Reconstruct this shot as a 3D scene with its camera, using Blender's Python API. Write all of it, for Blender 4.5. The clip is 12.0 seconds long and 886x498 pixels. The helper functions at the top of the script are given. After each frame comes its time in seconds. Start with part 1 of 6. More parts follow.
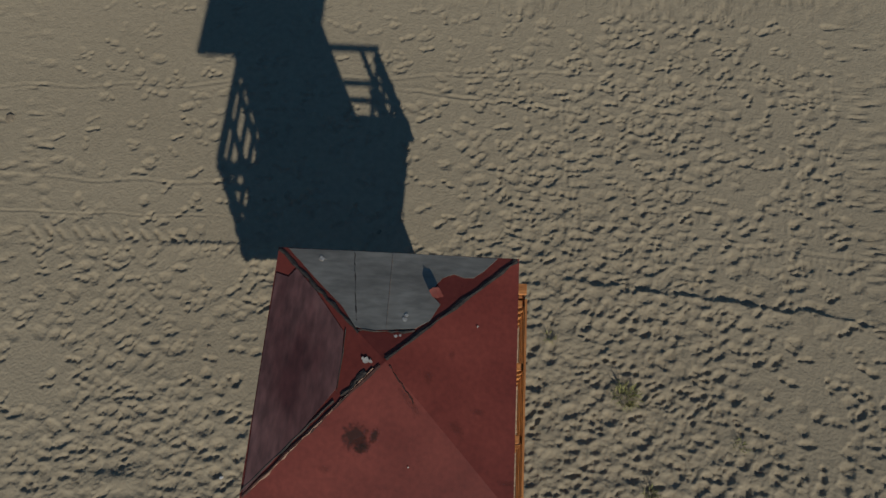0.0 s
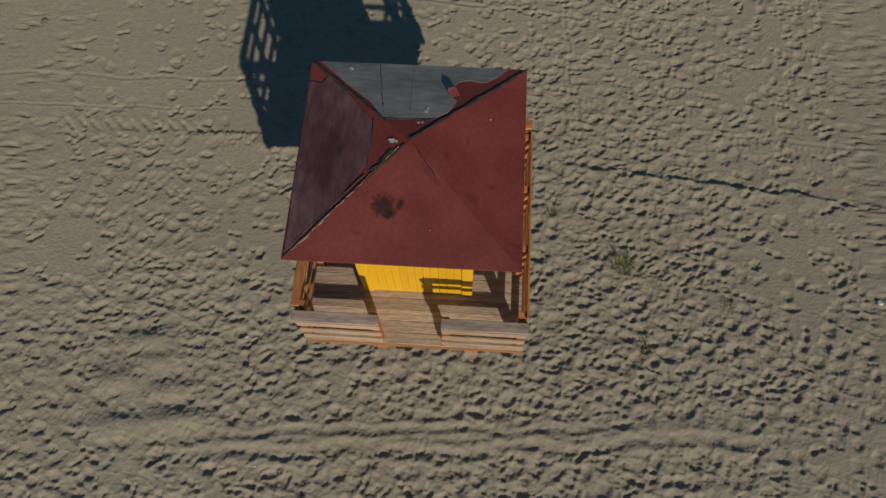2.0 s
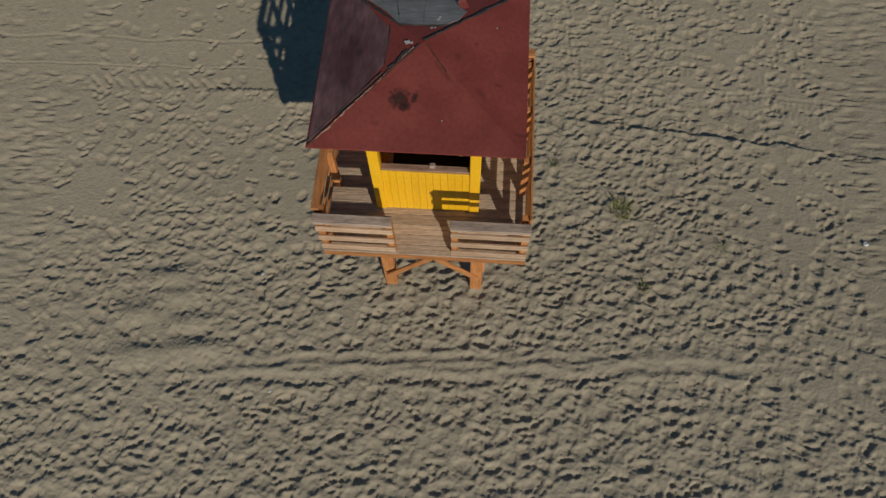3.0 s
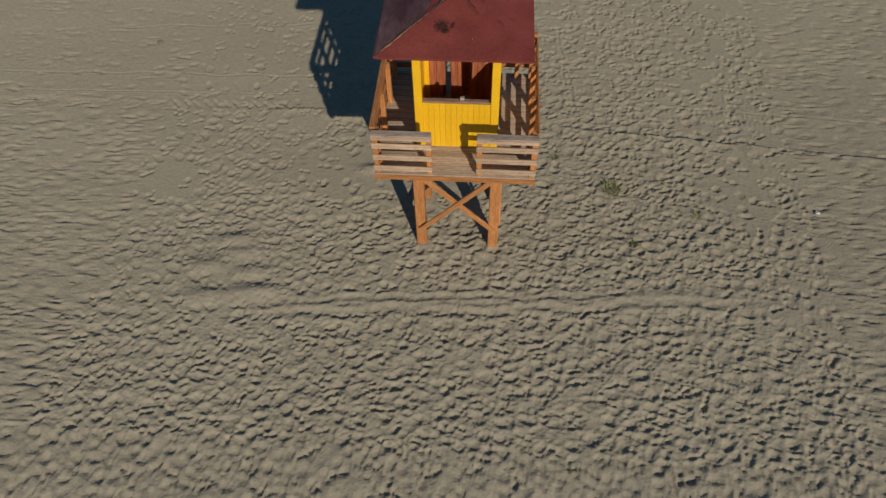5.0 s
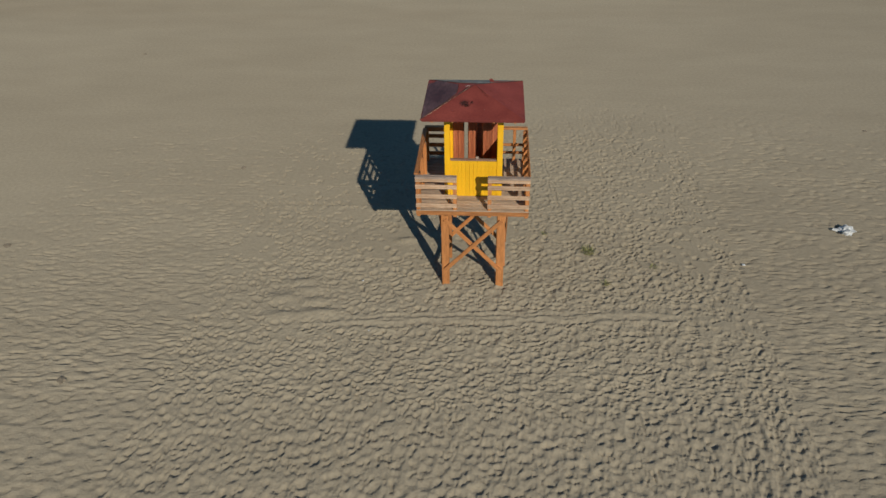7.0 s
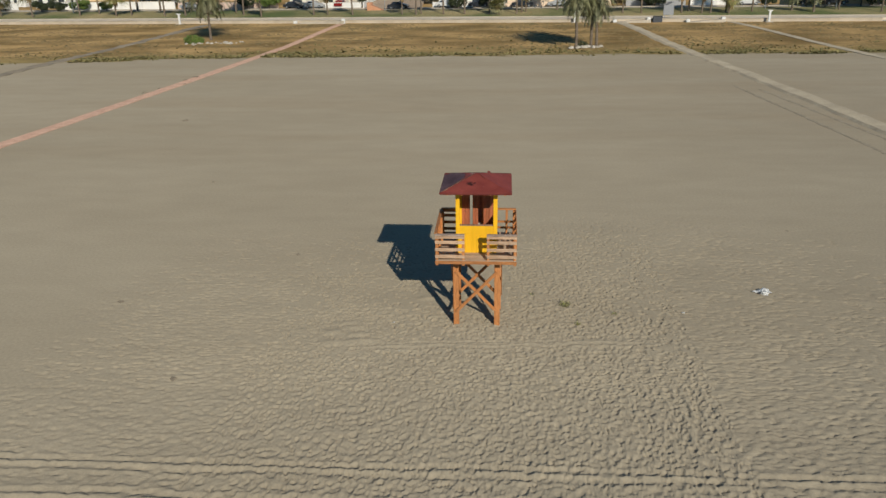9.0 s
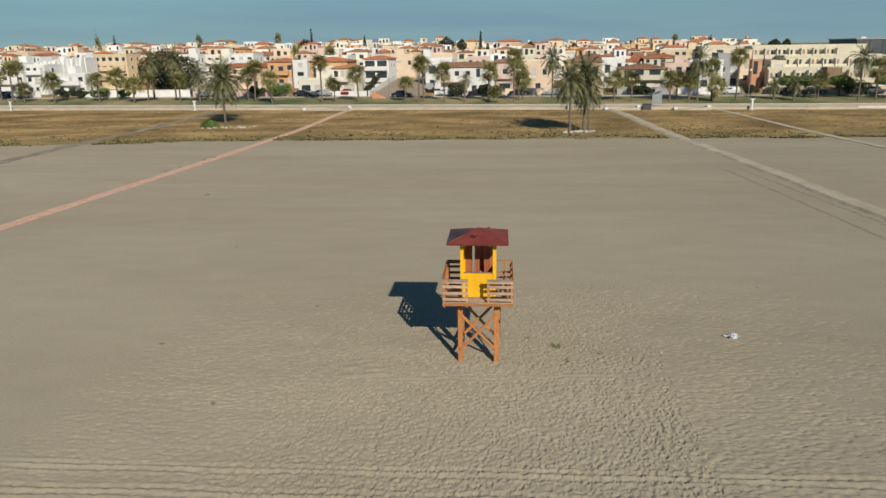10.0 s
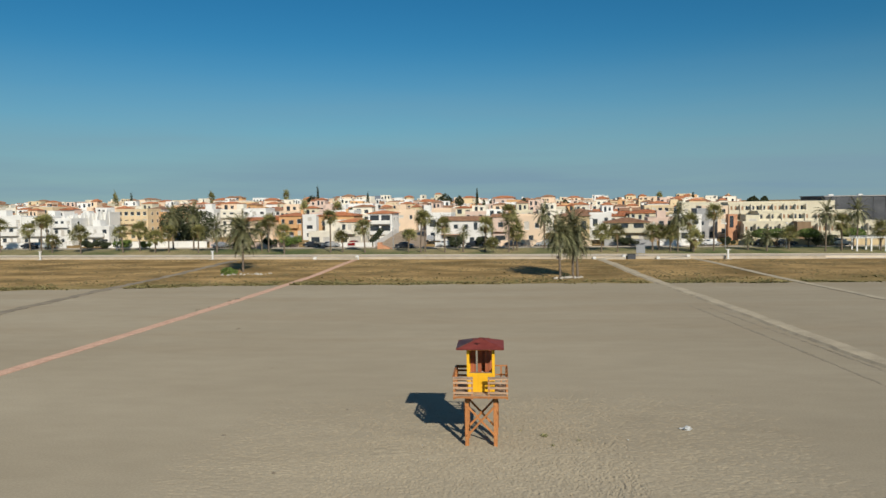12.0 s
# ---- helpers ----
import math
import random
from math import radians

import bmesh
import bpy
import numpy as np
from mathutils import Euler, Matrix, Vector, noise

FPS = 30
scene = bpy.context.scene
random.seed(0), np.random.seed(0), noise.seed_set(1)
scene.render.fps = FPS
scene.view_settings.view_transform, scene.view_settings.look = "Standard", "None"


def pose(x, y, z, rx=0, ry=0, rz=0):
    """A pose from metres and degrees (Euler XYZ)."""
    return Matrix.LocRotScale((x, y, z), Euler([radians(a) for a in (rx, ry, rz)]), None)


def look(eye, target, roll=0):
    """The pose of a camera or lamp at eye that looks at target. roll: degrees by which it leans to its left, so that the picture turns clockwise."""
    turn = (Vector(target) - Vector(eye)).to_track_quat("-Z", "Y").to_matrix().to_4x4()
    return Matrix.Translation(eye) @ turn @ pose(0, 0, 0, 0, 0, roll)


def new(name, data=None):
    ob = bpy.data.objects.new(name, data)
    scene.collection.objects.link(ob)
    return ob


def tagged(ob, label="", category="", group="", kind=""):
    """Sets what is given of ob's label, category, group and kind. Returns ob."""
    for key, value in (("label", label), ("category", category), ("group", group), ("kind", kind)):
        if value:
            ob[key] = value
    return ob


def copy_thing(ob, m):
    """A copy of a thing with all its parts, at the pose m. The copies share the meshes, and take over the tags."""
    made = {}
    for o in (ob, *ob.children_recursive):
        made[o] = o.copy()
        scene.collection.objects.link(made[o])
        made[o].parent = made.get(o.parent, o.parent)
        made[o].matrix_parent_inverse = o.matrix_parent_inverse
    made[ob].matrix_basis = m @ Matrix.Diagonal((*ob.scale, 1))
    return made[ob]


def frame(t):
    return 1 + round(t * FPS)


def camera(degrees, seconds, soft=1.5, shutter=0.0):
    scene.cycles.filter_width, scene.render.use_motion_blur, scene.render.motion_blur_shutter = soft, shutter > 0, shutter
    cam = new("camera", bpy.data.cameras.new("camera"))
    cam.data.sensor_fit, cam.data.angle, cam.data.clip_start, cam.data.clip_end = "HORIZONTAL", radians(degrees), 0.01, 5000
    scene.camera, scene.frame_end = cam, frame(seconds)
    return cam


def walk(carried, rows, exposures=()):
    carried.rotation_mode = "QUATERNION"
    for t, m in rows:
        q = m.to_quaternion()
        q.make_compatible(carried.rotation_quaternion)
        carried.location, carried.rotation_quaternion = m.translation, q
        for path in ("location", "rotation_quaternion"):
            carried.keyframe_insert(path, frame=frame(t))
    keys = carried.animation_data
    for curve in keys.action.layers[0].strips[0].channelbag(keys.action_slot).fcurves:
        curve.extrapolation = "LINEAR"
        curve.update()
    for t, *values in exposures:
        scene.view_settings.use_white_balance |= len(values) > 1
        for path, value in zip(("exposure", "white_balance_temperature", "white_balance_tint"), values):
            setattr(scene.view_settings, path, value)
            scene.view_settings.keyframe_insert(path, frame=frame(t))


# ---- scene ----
cam = camera(62.4, 12.0)
PATH = [
    (0, (0.692, -0.742, 11.167), (0.608, 0.019, 9.319), -3.0),
    (0.5, (0.696, -1.284, 11.171), (0.609, -0.504, 9.331), -3.3),
    (1, (0.68, -1.737, 11.184), (0.593, -0.967, 9.341), -2.9),
    (1.5, (0.656, -2.294, 11.176), (0.576, -1.526, 9.331), -2.4),
    (2, (0.658, -2.901, 11.174), (0.575, -2.136, 9.328), -2.7),
    (2.5, (0.654, -3.657, 11.175), (0.57, -2.869, 9.338), -2.5),
    (3, (0.658, -4.436, 11.179), (0.569, -3.604, 9.363), -2.4),
    (3.5, (0.597, -5.34, 11.19), (0.508, -4.432, 9.41), -2.0),
    (3.7, (0.569, -5.74, 11.185), (0.478, -4.796, 9.424), -1.8),
    (5.5, (0.48, -10.06, 11.36), (0.366, -8.737, 9.864), -1.6),
    (6, (0.391, -11.53, 11.386), (0.282, -10.091, 10.001), -1.2),
    (6.5, (0.409, -13.233, 11.461), (0.292, -11.683, 10.203), -1.1),
    (8.3, (0.691, -19.541, 11.687), (0.536, -17.756, 10.799), -1.1),
    (8.5, (0.764, -20.266, 11.698), (0.607, -18.462, 10.848), -1.1),
    (9, (0.812, -22.17, 11.709), (0.653, -20.322, 10.963), -1.1),
    (9.5, (0.829, -24.135, 11.757), (0.671, -22.246, 11.118), -1.0),
    (10, (0.872, -26.082, 11.699), (0.712, -24.16, 11.169), -0.9),
    (10.5, (0.891, -28.137, 11.668), (0.732, -26.189, 11.245), -0.9),
    (11, (0.901, -30.251, 11.69), (0.742, -28.283, 11.372), -0.9),
    (11.5, (0.928, -32.413, 11.721), (0.772, -30.43, 11.509), -0.9),
    (12, (0.919, -34.61, 11.668), (0.767, -32.62, 11.545), -0.8),
]
EXPOSURES = [(0, -0.62), (2.5, -0.57), (3.7, -0.50), (5.5, -0.46), (6.5, -0.43), (8.5, -0.25), (10, -0.15), (12, -0.13)]
walk(cam, [(t, look(eye, target, roll)) for t, eye, target, roll in PATH], EXPOSURES)

# ---- world, sun, exposure ----
SUN_DIR = Vector((0.735, -1.674, 1.0)).normalized()
SUN_EL = math.asin(SUN_DIR.z)
SUN_AZ = math.atan2(SUN_DIR.x, SUN_DIR.y)
world = bpy.data.worlds.new("world")
scene.world = world
world.use_nodes = True
wn = world.node_tree.nodes
wl = world.node_tree.links
sky = wn.new("ShaderNodeTexSky")
sky.sky_type = "NISHITA"
sky.sun_disc = False
sky.sun_elevation = SUN_EL
sky.sun_rotation = SUN_AZ
sky.altitude = 0
sky.air_density = 1.0
sky.dust_density = 0.0
sky.ozone_density = 6.0
wn["Background"].inputs["Strength"].default_value = 0.05
hue, tint = wn.new("ShaderNodeHueSaturation"), wn.new("ShaderNodeMix")
hue.inputs["Saturation"].default_value = 1.25
tint.data_type, tint.blend_type = "RGBA", "MULTIPLY"
tint.inputs[0].default_value = 1.0
tint.inputs[7].default_value = (1.16, 1.52, 1.32, 1)
wl.new(sky.outputs[0], hue.inputs["Color"])
wl.new(hue.outputs[0], tint.inputs[6])
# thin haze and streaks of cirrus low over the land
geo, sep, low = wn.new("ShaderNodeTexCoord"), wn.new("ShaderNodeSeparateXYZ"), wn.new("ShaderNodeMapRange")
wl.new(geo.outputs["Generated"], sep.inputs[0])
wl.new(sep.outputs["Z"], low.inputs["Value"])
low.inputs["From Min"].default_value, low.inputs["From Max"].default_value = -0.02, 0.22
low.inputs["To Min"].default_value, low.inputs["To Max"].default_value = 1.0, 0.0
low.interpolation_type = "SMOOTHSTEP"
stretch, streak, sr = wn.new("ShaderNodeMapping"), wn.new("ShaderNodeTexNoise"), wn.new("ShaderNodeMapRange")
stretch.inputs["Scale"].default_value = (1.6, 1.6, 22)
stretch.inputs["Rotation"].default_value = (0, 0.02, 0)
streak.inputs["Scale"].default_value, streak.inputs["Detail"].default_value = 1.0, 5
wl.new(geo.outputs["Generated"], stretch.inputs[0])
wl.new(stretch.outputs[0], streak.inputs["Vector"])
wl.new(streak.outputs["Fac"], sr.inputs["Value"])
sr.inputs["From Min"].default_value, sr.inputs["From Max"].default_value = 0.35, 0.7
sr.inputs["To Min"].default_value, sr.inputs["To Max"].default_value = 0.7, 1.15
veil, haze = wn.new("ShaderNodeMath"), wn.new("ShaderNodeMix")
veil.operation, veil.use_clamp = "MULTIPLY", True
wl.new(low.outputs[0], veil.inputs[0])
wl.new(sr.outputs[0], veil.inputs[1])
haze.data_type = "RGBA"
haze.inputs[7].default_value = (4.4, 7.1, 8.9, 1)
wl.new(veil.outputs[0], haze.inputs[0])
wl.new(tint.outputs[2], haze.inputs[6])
# paler, greyer sky above the view, added so shadows turn less blue
high, pale = wn.new("ShaderNodeMapRange"), wn.new("ShaderNodeMix")
high.inputs["From Min"].default_value, high.inputs["From Max"].default_value = 0.24, 0.75
high.inputs["To Min"].default_value, high.inputs["To Max"].default_value = 0.0, 0.24
high.interpolation_type = "SMOOTHSTEP"
wl.new(sep.outputs["Z"], high.inputs["Value"])
pale.data_type = "RGBA"
pale.inputs[7].default_value = (4.2, 4.4, 4.9, 1)
wl.new(high.outputs[0], pale.inputs[0])
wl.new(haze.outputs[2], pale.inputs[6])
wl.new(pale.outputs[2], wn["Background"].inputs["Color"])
sun_data = bpy.data.lights.new("sun", "SUN")
sun_data.energy, sun_data.angle, sun_data.color = 4.6, radians(0.53), (1.0, 0.935, 0.81)
sun = new("sun", sun_data)
sun.matrix_world = look(SUN_DIR * 60, (0, 0, 0))


# ---- materials ----
def mat(name, c1, c2, scale=4.0, rough=0.8, bump=0.2, fine=40.0, stretch=(1, 1, 1), metal=0.0, vary=0.0, fleck=0.25, dist=0.01, spec=0.5, matte=0.0):
    """Two colours mixed by a broad noise, a fine grain over it, and a bump."""
    m = bpy.data.materials.new(name)
    m.use_nodes = True
    n, l = m.node_tree.nodes, m.node_tree.links
    b = n["Principled BSDF"]
    b.inputs["Roughness"].default_value, b.inputs["Metallic"].default_value = rough, metal
    b.inputs["Specular IOR Level"].default_value, b.inputs["Diffuse Roughness"].default_value = spec, matte
    tc, mp = n.new("ShaderNodeTexCoord"), n.new("ShaderNodeMapping")
    mp.inputs["Scale"].default_value = stretch
    l.new(tc.outputs["Object"], mp.inputs["Vector"])
    n1, n2 = n.new("ShaderNodeTexNoise"), n.new("ShaderNodeTexNoise")
    for q, s, d in ((n1, scale, 4), (n2, fine, 3)):
        q.inputs["Scale"].default_value, q.inputs["Detail"].default_value = s, d
        l.new(mp.outputs[0], q.inputs["Vector"])
    ramp = n.new("ShaderNodeValToRGB")
    ramp.color_ramp.elements[0].position, ramp.color_ramp.elements[1].position = 0.35, 0.65
    ramp.color_ramp.elements[0].color, ramp.color_ramp.elements[1].color = (*c1, 1), (*c2, 1)
    l.new(n1.outputs["Fac"], ramp.inputs[0])
    mr = n.new("ShaderNodeMapRange")
    mr.inputs["From Min"].default_value, mr.inputs["From Max"].default_value = 0.3, 0.7
    mr.inputs["To Min"].default_value, mr.inputs["To Max"].default_value = 1 - fleck, 1 + fleck
    l.new(n2.outputs["Fac"], mr.inputs["Value"])
    value = mr.outputs[0]
    if vary:
        oi, mv = n.new("ShaderNodeObjectInfo"), n.new("ShaderNodeMapRange")
        mv.inputs["To Min"].default_value, mv.inputs["To Max"].default_value = 1 - vary, 1 + vary
        l.new(oi.outputs["Random"], mv.inputs["Value"])
        mu = n.new("ShaderNodeMath")
        mu.operation = "MULTIPLY"
        l.new(value, mu.inputs[0])
        l.new(mv.outputs[0], mu.inputs[1])
        value = mu.outputs[0]
    mul = n.new("ShaderNodeVectorMath")
    mul.operation = "SCALE"
    l.new(ramp.outputs[0], mul.inputs[0])
    l.new(value, mul.inputs["Scale"])
    l.new(mul.outputs[0], b.inputs["Base Color"])
    if bump:
        bp = n.new("ShaderNodeBump")
        bp.inputs["Strength"].default_value, bp.inputs["Distance"].default_value = bump, dist
        l.new(n2.outputs["Fac"], bp.inputs["Height"])
        l.new(bp.outputs[0], b.inputs["Normal"])
    return m


GRAIN = (1.2, 14, 14)
WOOD = mat("oiled_wood", (0.35, 0.135, 0.040), (0.525, 0.215, 0.068), 2.5, 0.65, 0.4, 9, GRAIN, vary=0.22, fleck=0.22, dist=0.003)
GREYWOOD = mat("weathered_wood", (0.30, 0.22, 0.17), (0.48, 0.36, 0.28), 2.5, 0.85, 0.5, 9, GRAIN, vary=0.2, fleck=0.25, dist=0.003)
DECKWOOD = mat("deck_wood", (0.34, 0.245, 0.17), (0.49, 0.365, 0.26), 2.2, 0.8, 0.5, 9, GRAIN, vary=0.2, fleck=0.25, dist=0.003)
# near-black colour standing in for shade on the hut floor
FLOORSHADE = mat("black_floor_shade", (0.008, 0.008, 0.009), (0.014, 0.014, 0.015), 5, 0.9, 0.3, 40, spec=0.2)
SILLWOOD = mat("worn_brown_wood", (0.20, 0.11, 0.07), (0.34, 0.21, 0.145), 2.5, 0.75, 0.4, 9, GRAIN, vary=0.1, fleck=0.25, dist=0.003)
DOORWOOD = mat("brown_stained_wood", (0.26, 0.07, 0.03), (0.40, 0.13, 0.055), 2.5, 0.55, 0.3, 9, GRAIN, vary=0.2, fleck=0.2, dist=0.003)
YELLOW = mat("yellow_paint", (0.80, 0.42, 0.010), (0.86, 0.48, 0.015), 3, 0.45, 0.15, 30, vary=0.05, fleck=0.07, dist=0.003)
RED = mat("red_roof_paint", (0.140, 0.027, 0.021), (0.195, 0.042, 0.032), 1.6, 0.65, 0.25, 22, vary=0.06, fleck=0.12, dist=0.004, spec=0.3, matte=0.6)
MAROON = mat("weathered_maroon_sheet", (0.072, 0.024, 0.023), (0.175, 0.088, 0.082), 2.2, 0.6, 0.35, 16, (1, 0.35, 1), fleck=0.35, dist=0.004)
GREYSHEET = mat("bare_grey_sheet", (0.20, 0.185, 0.16), (0.31, 0.29, 0.25), 2.0, 0.6, 0.3, 14, (0.5, 1.5, 1), fleck=0.2, dist=0.004)
TAR = mat("tar_strip", (0.020, 0.018, 0.017), (0.07, 0.055, 0.045), 9, 0.8, 0.6, 40, fleck=0.4)
SOOT = mat("soot", (0.035, 0.016, 0.012), (0.09, 0.028, 0.02), 12, 0.8, 0.2, 40, fleck=0.4)
DROPPING = mat("bird_dropping", (0.42, 0.38, 0.34), (0.6, 0.57, 0.52), 12, 0.8, 0.2, 40)
STEEL = mat("galvanised_steel", (0.35, 0.35, 0.36), (0.5, 0.5, 0.5), 8, 0.45, 0.1, 40, metal=0.9)
PLASTIC = mat("white_plastic_sheet", (0.45, 0.46, 0.46), (0.62, 0.62, 0.60), 8, 0.4, 0.4, 30, fleck=0.12)
RAILWOOD = mat("bleached_rail_wood", (0.40, 0.24, 0.14), (0.56, 0.39, 0.26), 2.5, 0.8, 0.5, 9, GRAIN, vary=0.15, fleck=0.22, dist=0.003)
BERM = mat("pale_packed_sand", (0.325, 0.275, 0.198), (0.425, 0.36, 0.258), 0.5, 0.95, 0.3, 6, fleck=0.12, matte=0.45)
BOARDWALK = mat("pink_boardwalk", (0.45, 0.275, 0.195), (0.54, 0.345, 0.25), 1.2, 0.85, 0.3, 6, fleck=0.2, matte=0.45)
CONCRETE = mat("pale_concrete", (0.40, 0.34, 0.26), (0.54, 0.47, 0.37), 0.6, 0.85, 0.2, 8, fleck=0.15)
DIRT = mat("dirt_track", (0.16, 0.132, 0.095), (0.26, 0.215, 0.155), 0.5, 0.95, 0.4, 6, fleck=0.2, matte=0.45)
# darker sand colour standing in for the shade in wheel ruts
RUT = mat("rut_shade_sand", (0.225, 0.188, 0.133), (0.32, 0.272, 0.197), 1.5, 0.95, 0.4, 6, fleck=0.2, matte=0.32)
PAVING = mat("promenade_paving", (0.46, 0.38, 0.28), (0.57, 0.48, 0.365), 0.4, 0.8, 0.1, 5, fleck=0.1)
PROMENADE = mat("pale_promenade_tiles", (0.64, 0.54, 0.41), (0.74, 0.64, 0.50), 0.4, 0.8, 0.1, 5, fleck=0.08)
LAWN = mat("lawn", (0.11, 0.14, 0.036), (0.40, 0.315, 0.15), 0.075, 0.95, 0.5, 5, fleck=0.35, dist=0.05)
ASPHALT = mat("asphalt", (0.32, 0.285, 0.23), (0.40, 0.36, 0.29), 0.5, 0.9, 0.2, 12)
ROADDIRT = mat("sandy_road", (0.38, 0.28, 0.19), (0.47, 0.36, 0.25), 0.3, 0.9, 0.2, 6)
STONE = mat("pale_rock", (0.38, 0.34, 0.28), (0.52, 0.47, 0.40), 3, 0.9, 0.6, 20)
BARK = mat("palm_bark", (0.11, 0.085, 0.06), (0.22, 0.17, 0.125), 3, 0.95, 0.8, 18, (1, 1, 3), fleck=0.3, dist=0.03)
FROND = mat("palm_frond", (0.07, 0.078, 0.031), (0.225, 0.212, 0.10), 1.6, 0.6, 0.0, 12, vary=0.15, fleck=0.5)
FANLEAF = mat("fan_palm_leaf", (0.075, 0.08, 0.024), (0.30, 0.275, 0.095), 1.8, 0.6, 0.0, 12, vary=0.2, fleck=0.5)
DRYLEAF = mat("dry_palm_leaf", (0.20, 0.13, 0.06), (0.33, 0.23, 0.12), 1.2, 0.9, 0.0, 9, vary=0.1)
DARKLEAF = mat("dark_foliage", (0.022, 0.032, 0.014), (0.06, 0.075, 0.028), 0.8, 0.8, 0.0, 6, vary=0.15)
GREENLEAF = mat("bright_foliage", (0.08, 0.13, 0.025), (0.17, 0.24, 0.05), 0.8, 0.7, 0.0, 6, vary=0.15)
SCRUBLEAF = mat("dry_scrub", (0.13, 0.105, 0.042), (0.29, 0.20, 0.088), 0.16, 0.95, 0.0, 2, fleck=0.35)
EDGEGRASS = mat("olive_dune_grass", (0.14, 0.132, 0.05), (0.29, 0.245, 0.10), 0.3, 0.9, 0.0, 3, fleck=0.3)
BEACHGRASS = mat("beach_weed", (0.16, 0.17, 0.05), (0.33, 0.31, 0.12), 6, 0.8, 0.0, 30)
# distance haze is put into this blue-grey hill colour
HILL = mat("hazed_hill", (0.24, 0.27, 0.31), (0.28, 0.30, 0.33), 0.01, 1.0, 0.0, 0.05)
GLASS = mat("window_glass", (0.03, 0.04, 0.05), (0.06, 0.07, 0.08), 0.5, 0.12, 0.0, 4)
SHUTTER = mat("pale_roller_shutter", (0.48, 0.45, 0.40), (0.58, 0.55, 0.50), 2, 0.6, 0.4, 30, (1, 1, 4))
BROWNDOOR = mat("brown_shutter", (0.26, 0.15, 0.08), (0.38, 0.24, 0.14), 2, 0.7, 0.2, 30)
FRAMEW = mat("white_window_frame", (0.68, 0.67, 0.64), (0.78, 0.77, 0.74), 3, 0.5, 0.0, 20, fleck=0.05)
TILES = mat("terracotta_tiles", (0.43, 0.145, 0.06), (0.58, 0.24, 0.11), 0.9, 0.85, 0.6, 4, (1, 1, 1), vary=0.25, fleck=0.3, dist=0.05)
BROWNTILES = mat("brown_tiles", (0.30, 0.155, 0.085), (0.42, 0.235, 0.135), 0.9, 0.85, 0.6, 4, vary=0.2, fleck=0.3, dist=0.05)
WALLS = {k: mat(k + "_render", tuple(x * 0.9 for x in c), c, 0.35, 0.85, 0.15, 5, vary=0.06, fleck=0.07)
         for k, c in (("white", (0.80, 0.785, 0.745)), ("cream", (0.67, 0.61, 0.46)), ("peach", (0.80, 0.62, 0.45)), ("orange", (0.68, 0.40, 0.19)),
                      ("pink", (0.68, 0.52, 0.43)), ("ochre", (0.58, 0.45, 0.26)), ("grey", (0.36, 0.36, 0.36)), ("ivory", (0.80, 0.74, 0.62)), ("sand", (0.72, 0.57, 0.36)))}
DARKPANEL = mat("dark_grey_sheet_wall", (0.045, 0.05, 0.06), (0.09, 0.095, 0.105), 0.2, 0.7, 0.2, 3)
RUST = mat("terracotta_render", (0.50, 0.24, 0.13), (0.60, 0.32, 0.19), 0.4, 0.85, 0.1, 5)
BROWNPANEL = mat("brown_cladding", (0.20, 0.13, 0.075), (0.28, 0.19, 0.11), 0.6, 0.8, 0.1, 5)
TYRE = mat("tyre_rubber", (0.02, 0.02, 0.02), (0.035, 0.035, 0.035), 6, 0.85, 0.1, 30)
PAINTS = [mat("car_paint_" + k, c, c, 2, 0.25, 0.0, 10, metal=0.2, fleck=0.03) for k, c in (("dark", (0.03, 0.035, 0.045)), ("silver", (0.42, 0.43, 0.44)), ("white", (0.7, 0.7, 0.7)), ("maroon", (0.25, 0.02, 0.02)))]


def scorch_material(most):
    """Smudged soot that thins out towards its rim."""
    m = bpy.data.materials.new("smudged_soot")
    m.use_nodes = True
    n, l = m.node_tree.nodes, m.node_tree.links
    b = n["Principled BSDF"]
    b.inputs["Base Color"].default_value, b.inputs["Roughness"].default_value = (0.022, 0.011, 0.009, 1), 0.85
    tc, g, q, r = n.new("ShaderNodeTexCoord"), n.new("ShaderNodeTexGradient"), n.new("ShaderNodeTexNoise"), n.new("ShaderNodeMapRange")
    g.gradient_type = "SPHERICAL"
    mp = n.new("ShaderNodeMapping")
    mp.inputs["Scale"].default_value = (5.2, 5.2, 5.2)
    q.inputs["Scale"].default_value, q.inputs["Detail"].default_value = 26, 6
    l.new(tc.outputs["Object"], mp.inputs["Vector"])
    l.new(mp.outputs[0], g.inputs["Vector"])
    l.new(tc.outputs["Object"], q.inputs["Vector"])
    ad = n.new("ShaderNodeMath")
    ad.operation = "ADD"
    l.new(g.outputs["Fac"], ad.inputs[0])
    l.new(q.outputs["Fac"], ad.inputs[1])
    r.inputs["From Min"].default_value, r.inputs["From Max"].default_value = 0.92, 1.22
    r.inputs["To Min"].default_value, r.inputs["To Max"].default_value = 0.0, most
    l.new(ad.outputs[0], r.inputs["Value"])
    clear, mx = n.new("ShaderNodeBsdfTransparent"), n.new("ShaderNodeMixShader")
    l.new(r.outputs[0], mx.inputs[0])
    l.new(clear.outputs[0], mx.inputs[1])
    l.new(b.outputs[0], mx.inputs[2])
    l.new(mx.outputs[0], n["Material Output"].inputs["Surface"])
    return m


SCORCH, STAIN = scorch_material(0.62), scorch_material(0.16)


